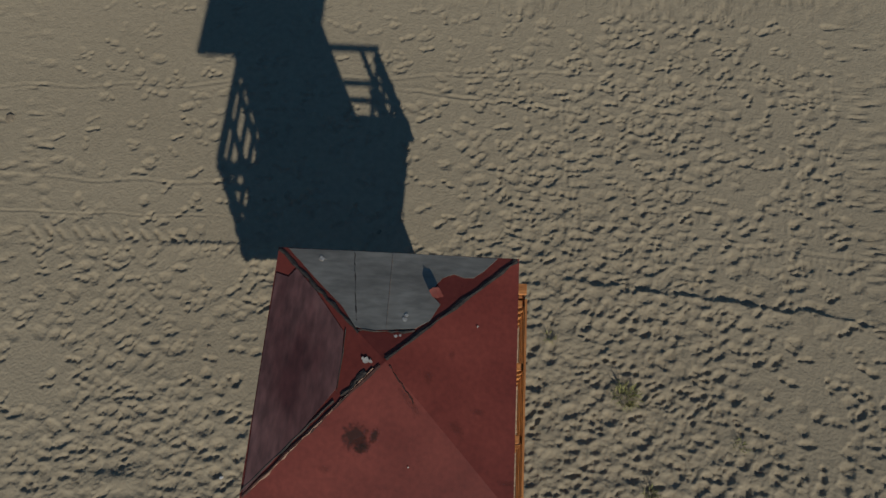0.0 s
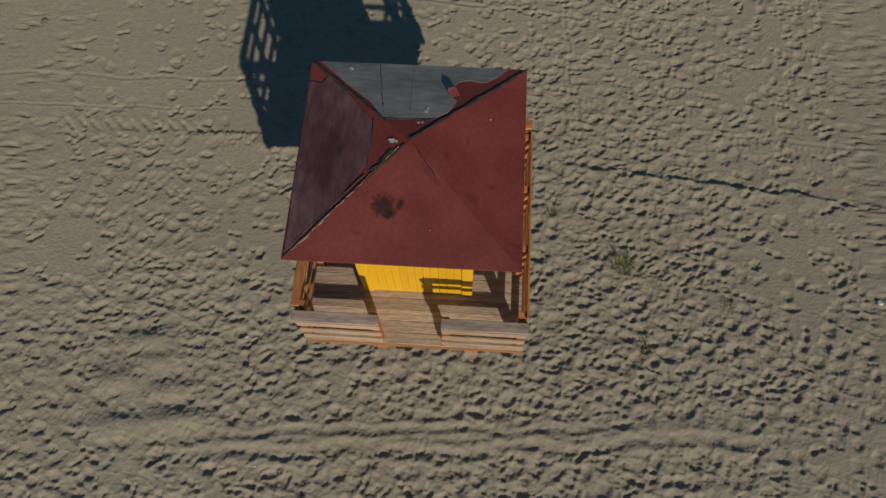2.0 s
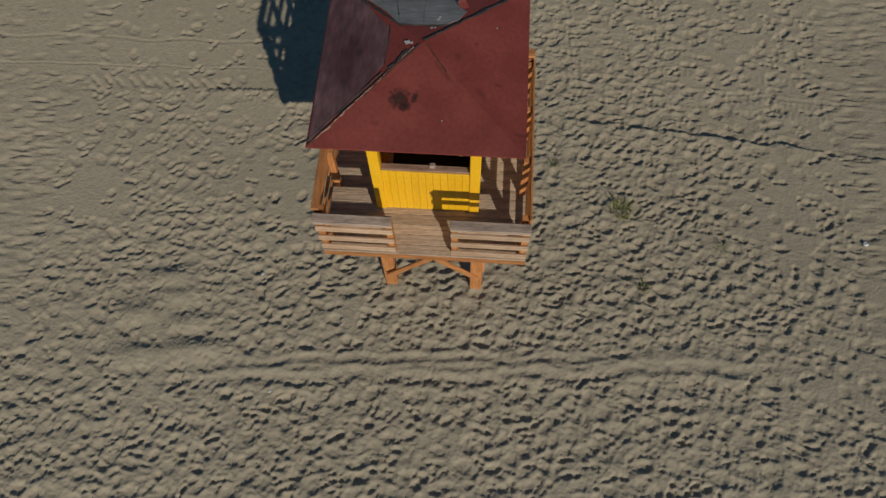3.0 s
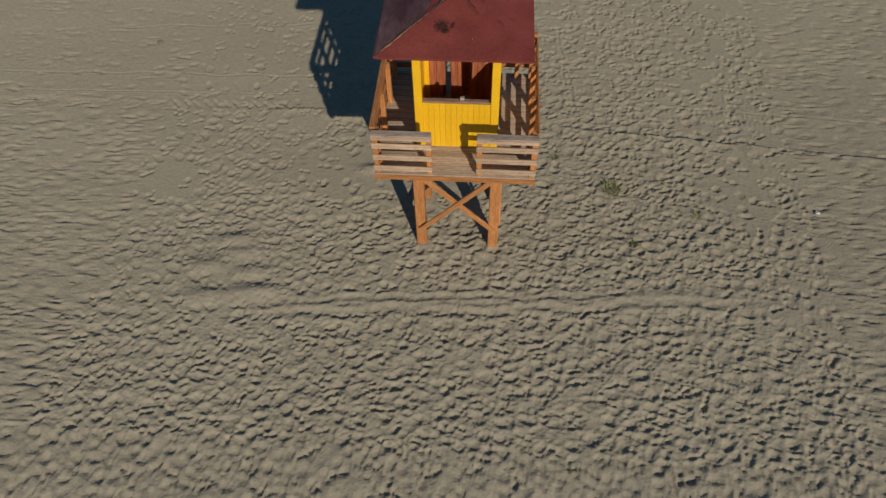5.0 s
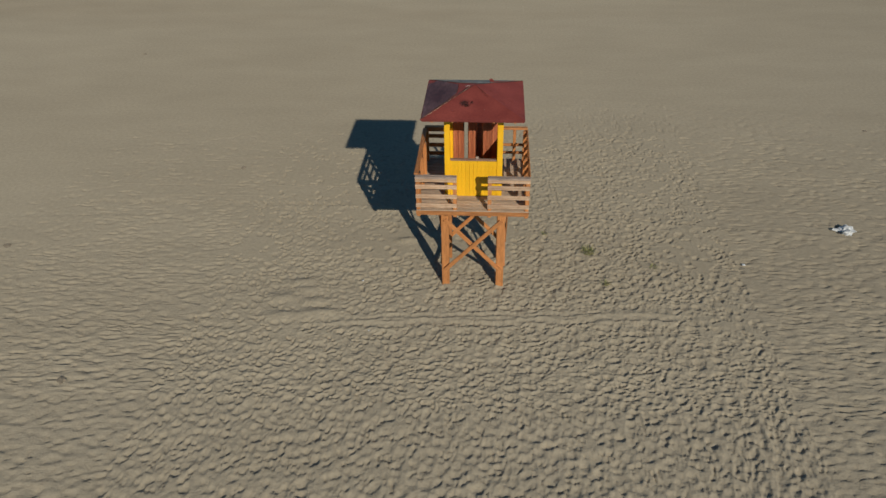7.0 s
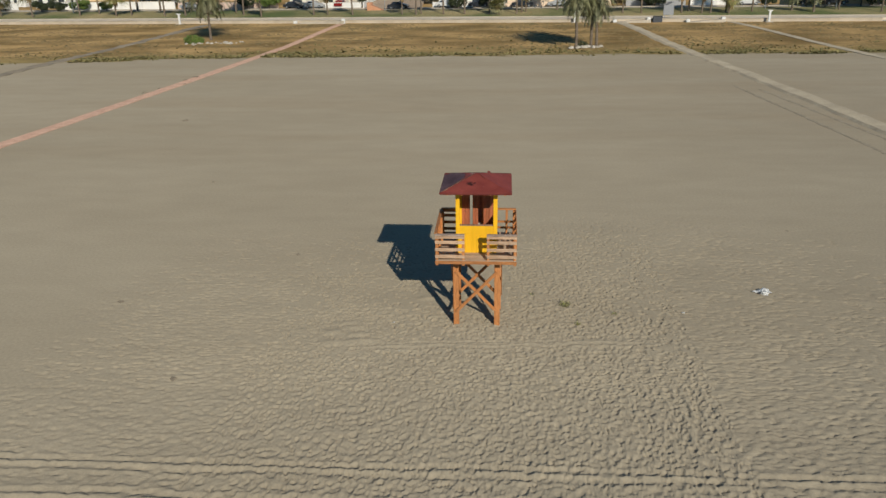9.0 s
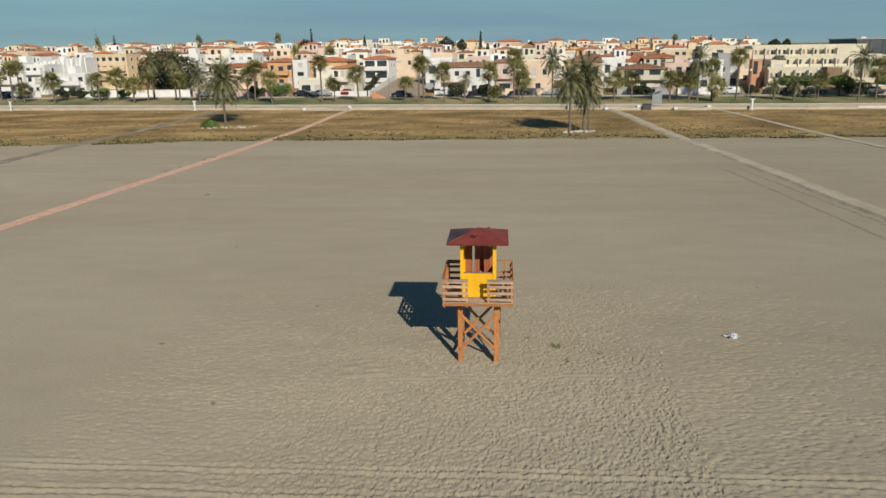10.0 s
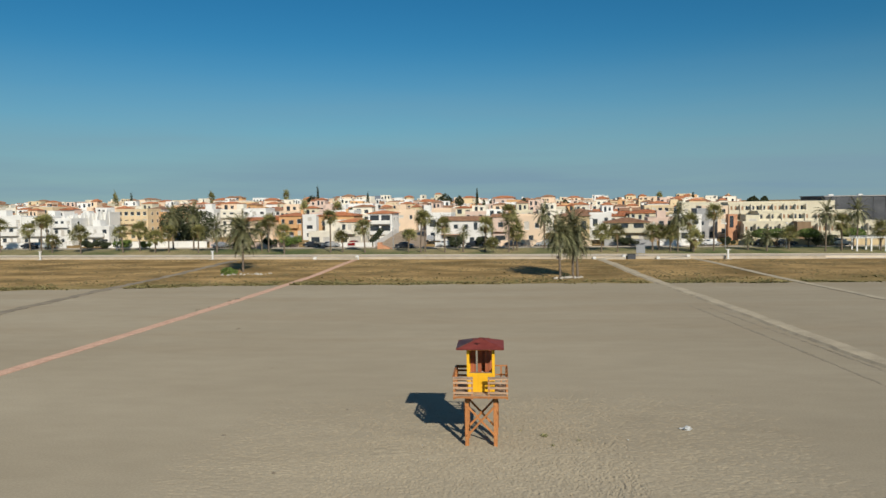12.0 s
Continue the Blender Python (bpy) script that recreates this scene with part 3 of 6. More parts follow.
def strip(name, a, b, width, material, label, category, z=0.03, segs=80, ragged=0.0, seed=0, bend=0.0, slope=0.0):
    """A path laid on the ground from a to b."""
    rng = random.Random(seed)
    a, b = Vector(a), Vector(b)
    d = (b - a).normalized()
    nrm = Vector((-d.y, d.x))
    vs, fs = [], []
    for i in range(segs + 1):
        t = i / segs
        c = a.lerp(b, t) + nrm * (bend * math.sin(t * math.pi))
        w0, w1 = (width / 2 + rng.uniform(-ragged, ragged) for _ in range(2))
        for s, zz in ((-w0 - slope, -0.02 if slope else -0.1), (-w0, z), (w1, z), (w1 + slope, -0.02 if slope else -0.1)):
            p = c + nrm * s
            vs.append((p.x, p.y, zz + float(rise(p.x, p.y))))
        if i:
            k = 4 * i
            fs += [(k - 4 + j, k - 3 + j, k + 1 + j, k + j) for j in range(3)]
    tagged(new(name, tri_mesh(name, vs, fs, material)), label, category, kind="structure")


strip("path", (-37.3, -14), (-28.4, 112.6), 1.2, BOARDWALK, "narrow pink paved beach walkway across the sand", "path", 0.04, ragged=0.05, seed=1, bend=-0.9)
strip("path", (29.9, -8), (20.5, 110.8), 1.25, BERM, "pale packed sand path raised across the beach", "path", 0.15, ragged=0.16, seed=2, bend=-0.3, slope=0.3)
strip("path", (49.4, 14), (38.3, 109.0), 1.2, BERM, "pale concrete path through dry scrub", "path", 0.05, ragged=0.1, seed=3, bend=-0.5)
strip("path", (-55.2, 20), (-53.6, 114.0), 1.7, DIRT, "sandy vehicle track through dry scrub", "path", 0.04, ragged=0.3, seed=4, bend=1.2)
# thin strips, darkened in place of rut relief and its shade
for off, sd in ((1.5, 6), (4.3, 8)):
    strip("wheel_track", (29.9 - off, -4), (24.6 - off * 0.6, 40 + sd), 0.22, RUT, "faint wheel rut in the sand beside the raised path", "track", 0.010, 160, ragged=0.11, seed=sd, bend=-0.35)


# ---- the lifeguard tower ----
tower = thing("lifeguard_tower", "wooden lifeguard tower with yellow hut, red roof and slatted railings", "lifeguard tower")
DX, DY0, DY1, DZ = 1.30, -0.62, 2.0, 2.62
# legs, with beams and cross braces
LEGX, LEGY0, LEGY1 = 0.685, 0.10, 1.28
for x in (-LEGX, LEGX):
    for y in (LEGY0, LEGY1):
        plank("leg", (x, y, -0.35), (x, y, 2.40), 0.19, 0.19, WOOD, tower, (0, 1, 0), 0.012)
for y in (LEGY0, LEGY1):
    plank("beam", (-1.22, y, 2.44), (1.22, y, 2.44), 0.10, 0.13, WOOD, tower)
for x in (-1.1, -0.685, 0.0, 0.685, 1.1):
    plank("joist", (x, DY0 + 0.04, 2.54), (x, DY1 - 0.04, 2.54), 0.07, 0.10, WOOD, tower)
for y, s in ((LEGY0 - 0.11, 1), (LEGY1 + 0.11, -1)):
    for k in (-1, 1):
        o = 0.0 if k > 0 else 0.034 * s
        plank("brace", (-LEGX * k, y - o, 1.98), (LEGX * k, y - o, 0.50), 0.032, 0.105, WOOD, tower, (0, 0, 1))
for x, s in ((-LEGX - 0.11, 1), (LEGX + 0.11, -1)):
    for k in (0, 1):
        ya, yb = (LEGY0, LEGY1) if k else (LEGY1, LEGY0)
        o = 0.034 * s * k
        plank("brace", (x - o, ya, 2.16), (x - o, yb, 0.55), 0.032, 0.105, WOOD, tower, (0, 0, 1))
# deck: frame with its boards
deck = part("deck", boxes(((-DX, DY0, 2.49), (DX, DY0 + 0.032, 2.598)), ((-DX, DY1 - 0.032, 2.49), (DX, DY1, 2.598)),
                          ((-DX, DY0 + 0.033, 2.49), (-DX + 0.032, DY1 - 0.033, 2.598)), ((DX - 0.032, DY0 + 0.033, 2.49), (DX, DY1 - 0.033, 2.598))), WOOD, tower)
NB = 18
for i in range(NB):
    y = DY0 + (i + 0.5) * (DY1 - DY0) / NB
    plank("deck_board", (-DX + 0.003, y, DZ - 0.011), (DX - 0.003, y, DZ - 0.011), (DY1 - DY0) / NB - 0.005, 0.023, DECKWOOD, deck, label="weathered deck board")


def railing(a, b, out, posts, cap_wood, wood, cap=0.125):
    """A railing from a to b: a flat cap, three boards on the outer side, square posts."""
    a, b, out = Vector((*a, 0)), Vector((*b, 0)), Vector((*out, 0))
    z = Vector((0, 0, 1))
    if cap:
        rail = plank("railing", a + z * 3.487 - out * 0.02, b + z * 3.487 - out * 0.02, cap, 0.042, cap_wood, tower, bevel=0.006)
    for zz in (3.415 if cap else 3.453, 3.235, 2.985, 2.745):
        board = plank("rail_board" if cap or zz < 3.4 else "railing", a + z * zz - out * 0.012, b + z * zz - out * 0.012, 0.105, 0.028, wood, rail if cap or zz < 3.4 else tower, out)
        rail = board if zz > 3.4 and not cap else rail
    for t in posts:
        p = a.lerp(b, t) - out * 0.073
        plank("rail_post", p + z * 2.43, p + z * (3.464 if cap else 3.47), 0.085, 0.085, WOOD, rail, (0, 1, 0), 0.006)


railing((-DX, DY0 - 0.004), (-0.355, DY0 - 0.004), (0, -1), (0.055, 0.95), GREYWOOD, RAILWOOD)
railing((0.345, DY0 - 0.004), (DX, DY0 - 0.004), (0, -1), (0.05, 0.945), GREYWOOD, RAILWOOD)
# the rear is open behind the hut door
railing((-DX, DY1 + 0.004), (-0.58, DY1 + 0.004), (0, 1), (0.08, 0.93), WOOD, WOOD)
# the east stretch of the rear railing has lost its upper boards
rear = plank("railing", (0.304, DY1 - 0.016, 3.487), (DX, DY1 - 0.016, 3.487), 0.125, 0.042, WOOD, tower, bevel=0.006)
for zz in (3.02, 2.80):
    plank("rail_board", (0.304, DY1 - 0.008, zz), (DX, DY1 - 0.008, zz), 0.075, 0.028, WOOD, rear, (0, 1, 0))
for x in (0.98, 1.25):
    plank("rail_post", (x, DY1 - 0.069, 2.36), (x, DY1 - 0.069, 3.464), 0.075, 0.085, WOOD, rear, (0, 1, 0), 0.006)
railing((-DX - 0.004, DY0 + 0.13), (-DX - 0.004, DY1 - 0.13), (-1, 0), (0.02, 0.36, 0.68, 0.98), WOOD, WOOD, 0.095)
railing((DX + 0.004, DY0 + 0.13), (DX + 0.004, DY1 - 0.13), (1, 0), (0.02, 0.36, 0.68, 0.98), WOOD, WOOD, 0)

# hut: corner posts, planked walls, counter, brown rear boards
HX0, HX1, HY0, HY1, HTOP = -0.67, 0.67, 0.03, 1.37, 4.76
for x in (HX0 + 0.065, HX1 - 0.065):
    for y in (HY0 + 0.065, HY1 - 0.065):
        plank("corner_post", (x, y, DZ), (x, y, HTOP), 0.13, 0.13, YELLOW, tower, (0, 1, 0), 0.008)
front = part("wall", boxes(((HX0 + 0.13, HY0 + 0.045, DZ), (HX1 - 0.13, HY0 + 0.075, 3.55))), YELLOW, tower)
n = 12
for i in range(n):
    w = (HX1 - HX0 - 0.26) / n
    x = HX0 + 0.13 + (i + 0.5) * w
    plank("plank", (x, HY0 + 0.031, DZ + 0.004), (x, HY0 + 0.031, 3.55), 0.026, w - 0.002, YELLOW, front, (1, 0, 0), 0.003)
plank("counter", (HX0 + 0.131, HY0 + 0.075, 3.567), (HX1 - 0.131, HY0 + 0.075, 3.567), 0.085, 0.033, SILLWOOD, tower, label="weathered wooden counter sill")
plank("header", (HX0 + 0.13, HY0 + 0.05, HTOP - 0.06), (HX1 - 0.13, HY0 + 0.05, HTOP - 0.06), 0.07, 0.12, YELLOW, tower)
# the east side is open above the counter like the front, the west side closed
for x, sg, top in ((HX0 + 0.035, -1, HTOP), (HX1 - 0.035, 1, 3.55)):
    side = part("wall", boxes(((x - 0.012, HY0 + 0.13, DZ), (x + 0.012, HY1 - 0.13, top))), YELLOW, tower)
    for i in range(n):
        w = (HY1 - HY0 - 0.26) / n
        y = HY0 + 0.13 + (i + 0.5) * w
        plank("plank", (x + sg * 0.022, y, DZ + 0.004), (x + sg * 0.022, y, top), 0.018, w - 0.006, YELLOW, side, (0, 1, 0), 0.003)
plank("counter", (HX1 - 0.075, HY0 + 0.131, 3.567), (HX1 - 0.075, HY1 - 0.131, 3.567), 0.085, 0.033, SILLWOOD, tower, label="weathered wooden counter sill")
plank("header", (HX1 - 0.05, HY0 + 0.13, HTOP - 0.06), (HX1 - 0.05, HY1 - 0.13, HTOP - 0.06), 0.07, 0.12, YELLOW, tower)
plank("header", (HX0 + 0.13, HY1 - 0.05, HTOP - 0.06), (HX1 - 0.13, HY1 - 0.05, HTOP - 0.06), 0.07, 0.12, YELLOW, tower)
# added sheet whose near-black colour carries the shade inside the hut
part("floor_shade", boxes(((HX0 + 0.14, HY0 + 0.14, DZ + 0.004), (HX1 - 0.14, HY1 - 0.14, DZ + 0.012))), FLOORSHADE, tower, "near-black sheet for the shade on the hut floor")
# rear: one fixed leaf and a door left ajar beside an open slit
for x0, x1, y in ((-0.54, -0.285, 1.30), (-0.165, 0.06, 1.28), (0.16, 0.54, 1.26)):
    leaf = part("rear_leaf", soften(boxes(((x0, y - 0.02, DZ + 0.02), (x1, y + 0.02, HTOP - 0.12))), 0.004), DOORWOOD, tower, "brown stained wooden leaf")
    k = 2 if x1 - x0 < 0.3 else 3
    for i in range(k):
        w = (x1 - x0) / k
        plank("board", (x0 + (i + 0.5) * w, y - 0.03, DZ + 0.03), (x0 + (i + 0.5) * w, y - 0.03, HTOP - 0.14), 0.018, w - 0.012, DOORWOOD, leaf, (1, 0, 0), 0.003)
# deep boards added behind the slit to block slanting sun, hidden by the eave
for x in (-0.2875, -0.1625):
    plank("jamb", (x, 1.42, DZ + 0.02), (x, 1.42, HTOP - 0.12), 0.03, 0.20, DOORWOOD, tower, (0, 1, 0), 0.003)
part("rear_panel", boxes(((0.05, 1.325, DZ + 0.02), (0.18, 1.345, HTOP - 0.12))), DOORWOOD, tower)

# roof: a low hipped sheet roof over rafters
RX0, RX1, RY0, RY1, RZ, APX = -1.147, 1.12, -0.452, 1.812, 4.79, Vector((0.0, 0.69, 5.135))
CORN = [Vector((RX0, RY0, RZ)), Vector((RX1, RY0, RZ)), Vector((RX1, RY1, RZ)), Vector((RX0, RY1, RZ))]


def roof_face(pts, thick=0.022, lift=0.0):
    """A sheet of that outline with its thickness, each point lifted off the roof plane."""
    bm = bmesh.new()
    up = [bm.verts.new(Vector(p) + Vector((0, 0, lift + thick))) for p in pts]
    dn = [bm.verts.new(Vector(p) + Vector((0, 0, lift))) for p in pts]
    bm.faces.new(up)
    bm.faces.new(dn[::-1])
    for i in range(len(pts)):
        j = (i + 1) % len(pts)
        bm.faces.new((up[j], up[i], dn[i], dn[j]))
    bmesh.ops.recalc_face_normals(bm, faces=bm.faces[:])
    return bm


def on_roof(x, y):
    """Height of the roof's lower face above x, y."""
    kx = (x - APX.x) / ((RX1 if x > APX.x else RX0) - APX.x)
    ky = (y - APX.y) / ((RY1 if y > APX.y else RY0) - APX.y)
    return APX.z + (RZ - APX.z) * max(kx, ky, 0)


roof = part("roof", roof_face([CORN[0], CORN[1], APX]), RED, tower, "faded red sheet roof, patched and peeling")
part("roof_panel", roof_face([CORN[1], CORN[2], APX]), RED, roof)
part("roof_panel", roof_face([CORN[2], CORN[3], APX]), RED, roof)
part("roof_panel", roof_face([CORN[3], CORN[0], APX]), RED, roof)


def drape(points, name, material, label="", thick=0.006, lift=0.026):
    return part(name, roof_face([(x, y, on_roof(x, y)) for x, y in points], thick, lift), material, roof, label)


rr = random.Random(4)
wig = lambda a: rr.uniform(-a, a)
# bare grey sheet on the rear slope, torn round a red bulge
edge = [(-1.05, 1.80)] + [(x, 1.805) for x in (-0.6, 0.0, 0.5)] + [(0.92, 1.80)]
torn = [(0.80 - 0.1 * i, 1.66 - 0.082 * i + wig(0.012)) for i in range(2)]
bulge = [(0.62, 1.565), (0.52, 1.60), (0.42, 1.55), (0.36, 1.46), (0.34, 1.36), (0.42, 1.27)]
low = [(0.34, 1.10), (0.22, 1.015), (0.0, 0.99), (-0.18, 0.975), (-0.30, 1.0)]
hip = [(-0.30 - 0.15 * i, 1.06 + 0.148 * i + wig(0.012)) for i in range(1, 5)]
drape(edge + torn + bulge + low + hip, "grey_sheet", GREYSHEET, "bare grey sheet with peeled paint")
# weathered maroon sheet on the west slope
drape([(-0.40, 0.96), (-0.39, 0.70), (-0.41, 0.46), (-0.72, 0.05), (-1.12, -0.40), (-1.135, 0.3), (-1.135, 1.0), (-1.13, 1.55), (-1.0, 1.50), (-0.93, 1.58), (-0.7, 1.34)], "maroon_sheet", MAROON, "dull weathered maroon sheet")


def hip_strip(a, b, w, material, name, n=16, jag=0.3, seed=0):
    """A worn sealing strip along a hip."""
    r = random.Random(seed)
    a, b = Vector(a), Vector(b)
    d = (b - a).normalized()
    nrm = Vector((-d.y, d.x))
    one, two = [], []
    for i in range(n + 1):
        p = a.lerp(b, i / n)
        q0, q1 = p + nrm * w * (0.5 + r.uniform(-jag, jag)), p - nrm * w * (0.5 + r.uniform(-jag, jag))
        one.append((q0.x, q0.y, on_roof(q0.x, q0.y)))
        two.append((q1.x, q1.y, on_roof(q1.x, q1.y)))
    bm = bmesh.new()
    va = [bm.verts.new(Vector(p) + Vector((0, 0, 0.029))) for p in one]
    vb = [bm.verts.new(Vector(p) + Vector((0, 0, 0.029))) for p in two]
    vc = [bm.verts.new((Vector(p) + Vector(q)) / 2 + Vector((0, 0, 0.036))) for p, q in zip(one, two)]
    for i in range(n):
        bm.faces.new((va[i], va[i + 1], vc[i + 1], vc[i]))
        bm.faces.new((vc[i], vc[i + 1], vb[i + 1], vb[i]))
    bmesh.ops.recalc_face_normals(bm, faces=bm.faces[:])
    part(name, bm, material, roof)


hip_strip((RX0 + 0.02, RY1 - 0.02), (-0.26, 0.95), 0.035, TAR, "hip_strip", seed=1)
hip_strip((RX1 - 0.02, RY1 - 0.02), (0.0, 0.71), 0.036, TAR, "hip_strip", seed=2)
hip_strip((RX0 + 0.02, RY0 + 0.02), (-0.05, 0.66), 0.030, SOOT, "hip_strip", seed=3)
hip_strip((RX0 + 0.0, RY0 + 0.06), (-0.42, 0.36), 0.022, TAR, "hip_strip", seed=4)
hip_strip((RX0 + 0.10, RY0 + 0.075), (-0.10, 0.63), 0.010, SILLWOOD, "worn_edge", 30, 0.9, seed=15)
hip_strip((-0.16, 0.60), (-0.36, 0.40), 0.04, TAR, "hip_strip", 8, 0.5, seed=5)
hip_strip((0.04, 0.655), (0.26, 0.37), 0.010, SOOT, "hip_strip", 12, 0.9, seed=6)
hip_strip((-0.27, 0.97), (0.22, 0.985), 0.03, TAR, "hip_strip", 10, 0.5, seed=7)
hip_strip((-0.38, 0.98), (-0.40, 0.44), 0.012, TAR, "hip_strip", 8, 0.4, seed=8)


# smudges of soot, droppings, a curled tab of sheet
def smudge(x, y, r, turn, squash=1.0, material=None):
    nx = Vector((0, 0, 1))
    h = 0.01
    nx = Vector((-(on_roof(x + h, y) - on_roof(x - h, y)) / (2 * h), -(on_roof(x, y + h) - on_roof(x, y - h)) / (2 * h), 1)).normalized()
    m = Matrix.Translation(Vector((x, y, on_roof(x, y) + 0.0245))) @ nx.to_track_quat("Z", "Y").to_matrix().to_4x4() @ pose(0, 0, 0, 0, 0, turn) @ Matrix.Diagonal((r / 0.2, r / 0.2 * squash, r / 0.2, 1))
    bm = bmesh.new()
    bmesh.ops.create_circle(bm, cap_ends=True, segments=20, radius=0.2)
    part("soot_smudge", bm, material or SCORCH, roof, "dark sooty smudge", m)


rs = random.Random(9)
smudge(-0.21, 0.075, 0.23, 0)
smudge(-0.055, 0.10, 0.12, 80, 0.6)
smudge(-0.15, 0.0, 0.13, 30, 0.7)
for x, y, r, a, q in ((0.18, 0.42, 0.15, -52, 0.28), (0.27, 0.33, 0.12, -52, 0.4), (0.36, 0.60, 0.10, 10, 0.7), (0.62, 0.20, 0.12, 60, 0.6), (0.55, 0.82, 0.07, 0, 0.8), (1.06, -0.20, 0.12, 90, 0.35), (-0.46, -0.18, 0.08, 0, 0.7), (0.80, 0.36, 0.1, 90, 0.5)):
    smudge(x, y, r * 1.3, a, q, STAIN)
for x, y, r in ((-0.17, 0.70, 0.035), (-0.13, 0.69, 0.02), (-0.20, 0.72, 0.015), (-0.72, 1.70, 0.035), (0.12, 1.10, 0.03), (0.13, 1.14, 0.02), (0.06, 0.93, 0.02), (0.10, 0.94, 0.015), (0.76, 1.10, 0.012), (0.24, -0.13, 0.008)):
    drape([(x + r * math.cos(k) * rs.uniform(0.5, 1.1), y + r * math.sin(k) * rs.uniform(0.5, 1.1)) for k in (0, 0.9, 1.8, 2.7, 3.6, 4.5, 5.4)], "dropping", DROPPING, thick=0.003, lift=0.034)
bm = bmesh.new()
rows = []
for i in range(7):
    t = i / 6
    w = 0.045 * math.sqrt(max(0.02, 1 - (2 * t - 1) ** 4 * (t > 0.5)))
    c = Vector((0.40 - 0.05 * math.sin(1.4 * t), 1.34 + 0.075 * math.sin(1.5 * t), on_roof(0.40, 1.34) + 0.03 + 0.06 * t))
    rows.append([bm.verts.new(c + Vector((s * w, s * w * 0.35, -0.01 * s * s))) for s in (-1, 0, 1)])
for a, b in zip(rows, rows[1:]):
    for j in range(2):
        bm.faces.new((a[j], a[j + 1], b[j + 1], b[j]))
part("loose_tab", bm, RED, roof, "curled red tab of loose sheet")
hip_strip((-0.42, 1.79), (-0.30, 1.06), 0.010, TAR, "seam", 22, 0.9, seed=11)
hip_strip((-0.06, 1.79), (-0.03, 1.0), 0.005, GREYWOOD, "seam", 10, 0.3, seed=12)
for x in (-0.9, -0.45, 0.45, 0.9):
    plank("rafter", (x, RY0 + 0.03, RZ - 0.03), (x, RY1 - 0.03, RZ - 0.03), 0.05, 0.055, WOOD, tower)
for y in (RY0 + 0.04, RY1 - 0.04):
    plank("eave_board", (RX0 + 0.02, y, RZ - 0.014), (RX1 - 0.02, y, RZ - 0.014), 0.03, 0.05, RED, tower)
for x in (RX0 + 0.03, RX1 - 0.03):
    plank("eave_board", (x, RY0 + 0.06, RZ - 0.014), (x, RY1 - 0.06, RZ - 0.014), 0.03, 0.05, RED, tower)
crate = part("wooden_block", soften(boxes(((0.05, 0.095, 3.584), (0.12, 0.15, 3.64))), 0.008), GREYWOOD, None)
tagged(crate, "small weathered wooden block on the hut counter", "wooden block")

# ---- small things on the sand ----
def weed(x, y, r, n, seed, label):
    rw = random.Random(seed)
    vs, fs = [], []
    for i in range(n):
        a, d = rw.uniform(0, 6.283), r * math.sqrt(rw.random()) * 0.6
        bx, by = d * math.cos(a), d * math.sin(a)
        a2, h, le = a + rw.gauss(0, 0.6), rw.uniform(0.05, 0.16) * r / 0.3, rw.uniform(0.08, 0.2) * r / 0.3
        px, py = math.cos(a2), math.sin(a2)
        w = 0.005
        k = len(vs)
        vs += [(bx - py * w, by + px * w, -0.03), (bx + py * w, by - px * w, -0.03), (bx + px * le * 0.5 + py * w * 0.8, by + py * le * 0.5 - px * w * 0.8, h), (bx + px * le * 0.5 - py * w * 0.8, by + py * le * 0.5 + px * w * 0.8, h), (bx + px * le, by + py * le, h * 0.8)]
        fs += [(k, k + 1, k + 2, k + 3), (k + 3, k + 2, k + 4)]
    ob = new("beach_weed", tri_mesh("beach_weed", vs, fs, BEACHGRASS))
    ob.matrix_basis = pose(x, y, 0.0)
    tagged(ob, label, "plant", "weeds on the sand", "stuff")


weed(3.10, 1.60, 0.27, 90, 1, "low green beach weed growing in sand")
weed(3.42, 0.20, 0.15, 34, 2, "small sparse green weed in sand")
weed(1.95, 2.45, 0.14, 30, 3, "tiny green seedling in sand")
weed(4.75, 0.95, 0.16, 26, 4, "tiny brown-green weed in trodden sand")
weed(-2.05, 1.95, 0.12, 22, 5, "tiny dark weed tuft in sand")


def lump(name, bm_scale, seed, material, m, label, category, group="", rough=0.25, sub=3):
    bm = bmesh.new()
    bmesh.ops.create_icosphere(bm, subdivisions=sub, radius=1)
    for v in bm.verts:
        k = 1 + rough * noise.noise(v.co * 1.7 + Vector((seed, 0, 0))) + rough * 0.6 * noise.noise(v.co * 4.1 + Vector((0, seed, 0)))
        v.co = Vector((v.co.x * bm_scale[0] * k, v.co.y * bm_scale[1] * k, max(-0.1, v.co.z * k) * bm_scale[2]))
    ob = part(name, bm, material, None, "", m, smooth=False)
    return tagged(ob, label, category, group)


lump("plastic_bag", (0.27, 0.17, 0.13), 3.1, PLASTIC, pose(10.38, 2.9, 0.0, 0, 0, 12), "crumpled white plastic bag lying on sand", "bag", rough=0.9)
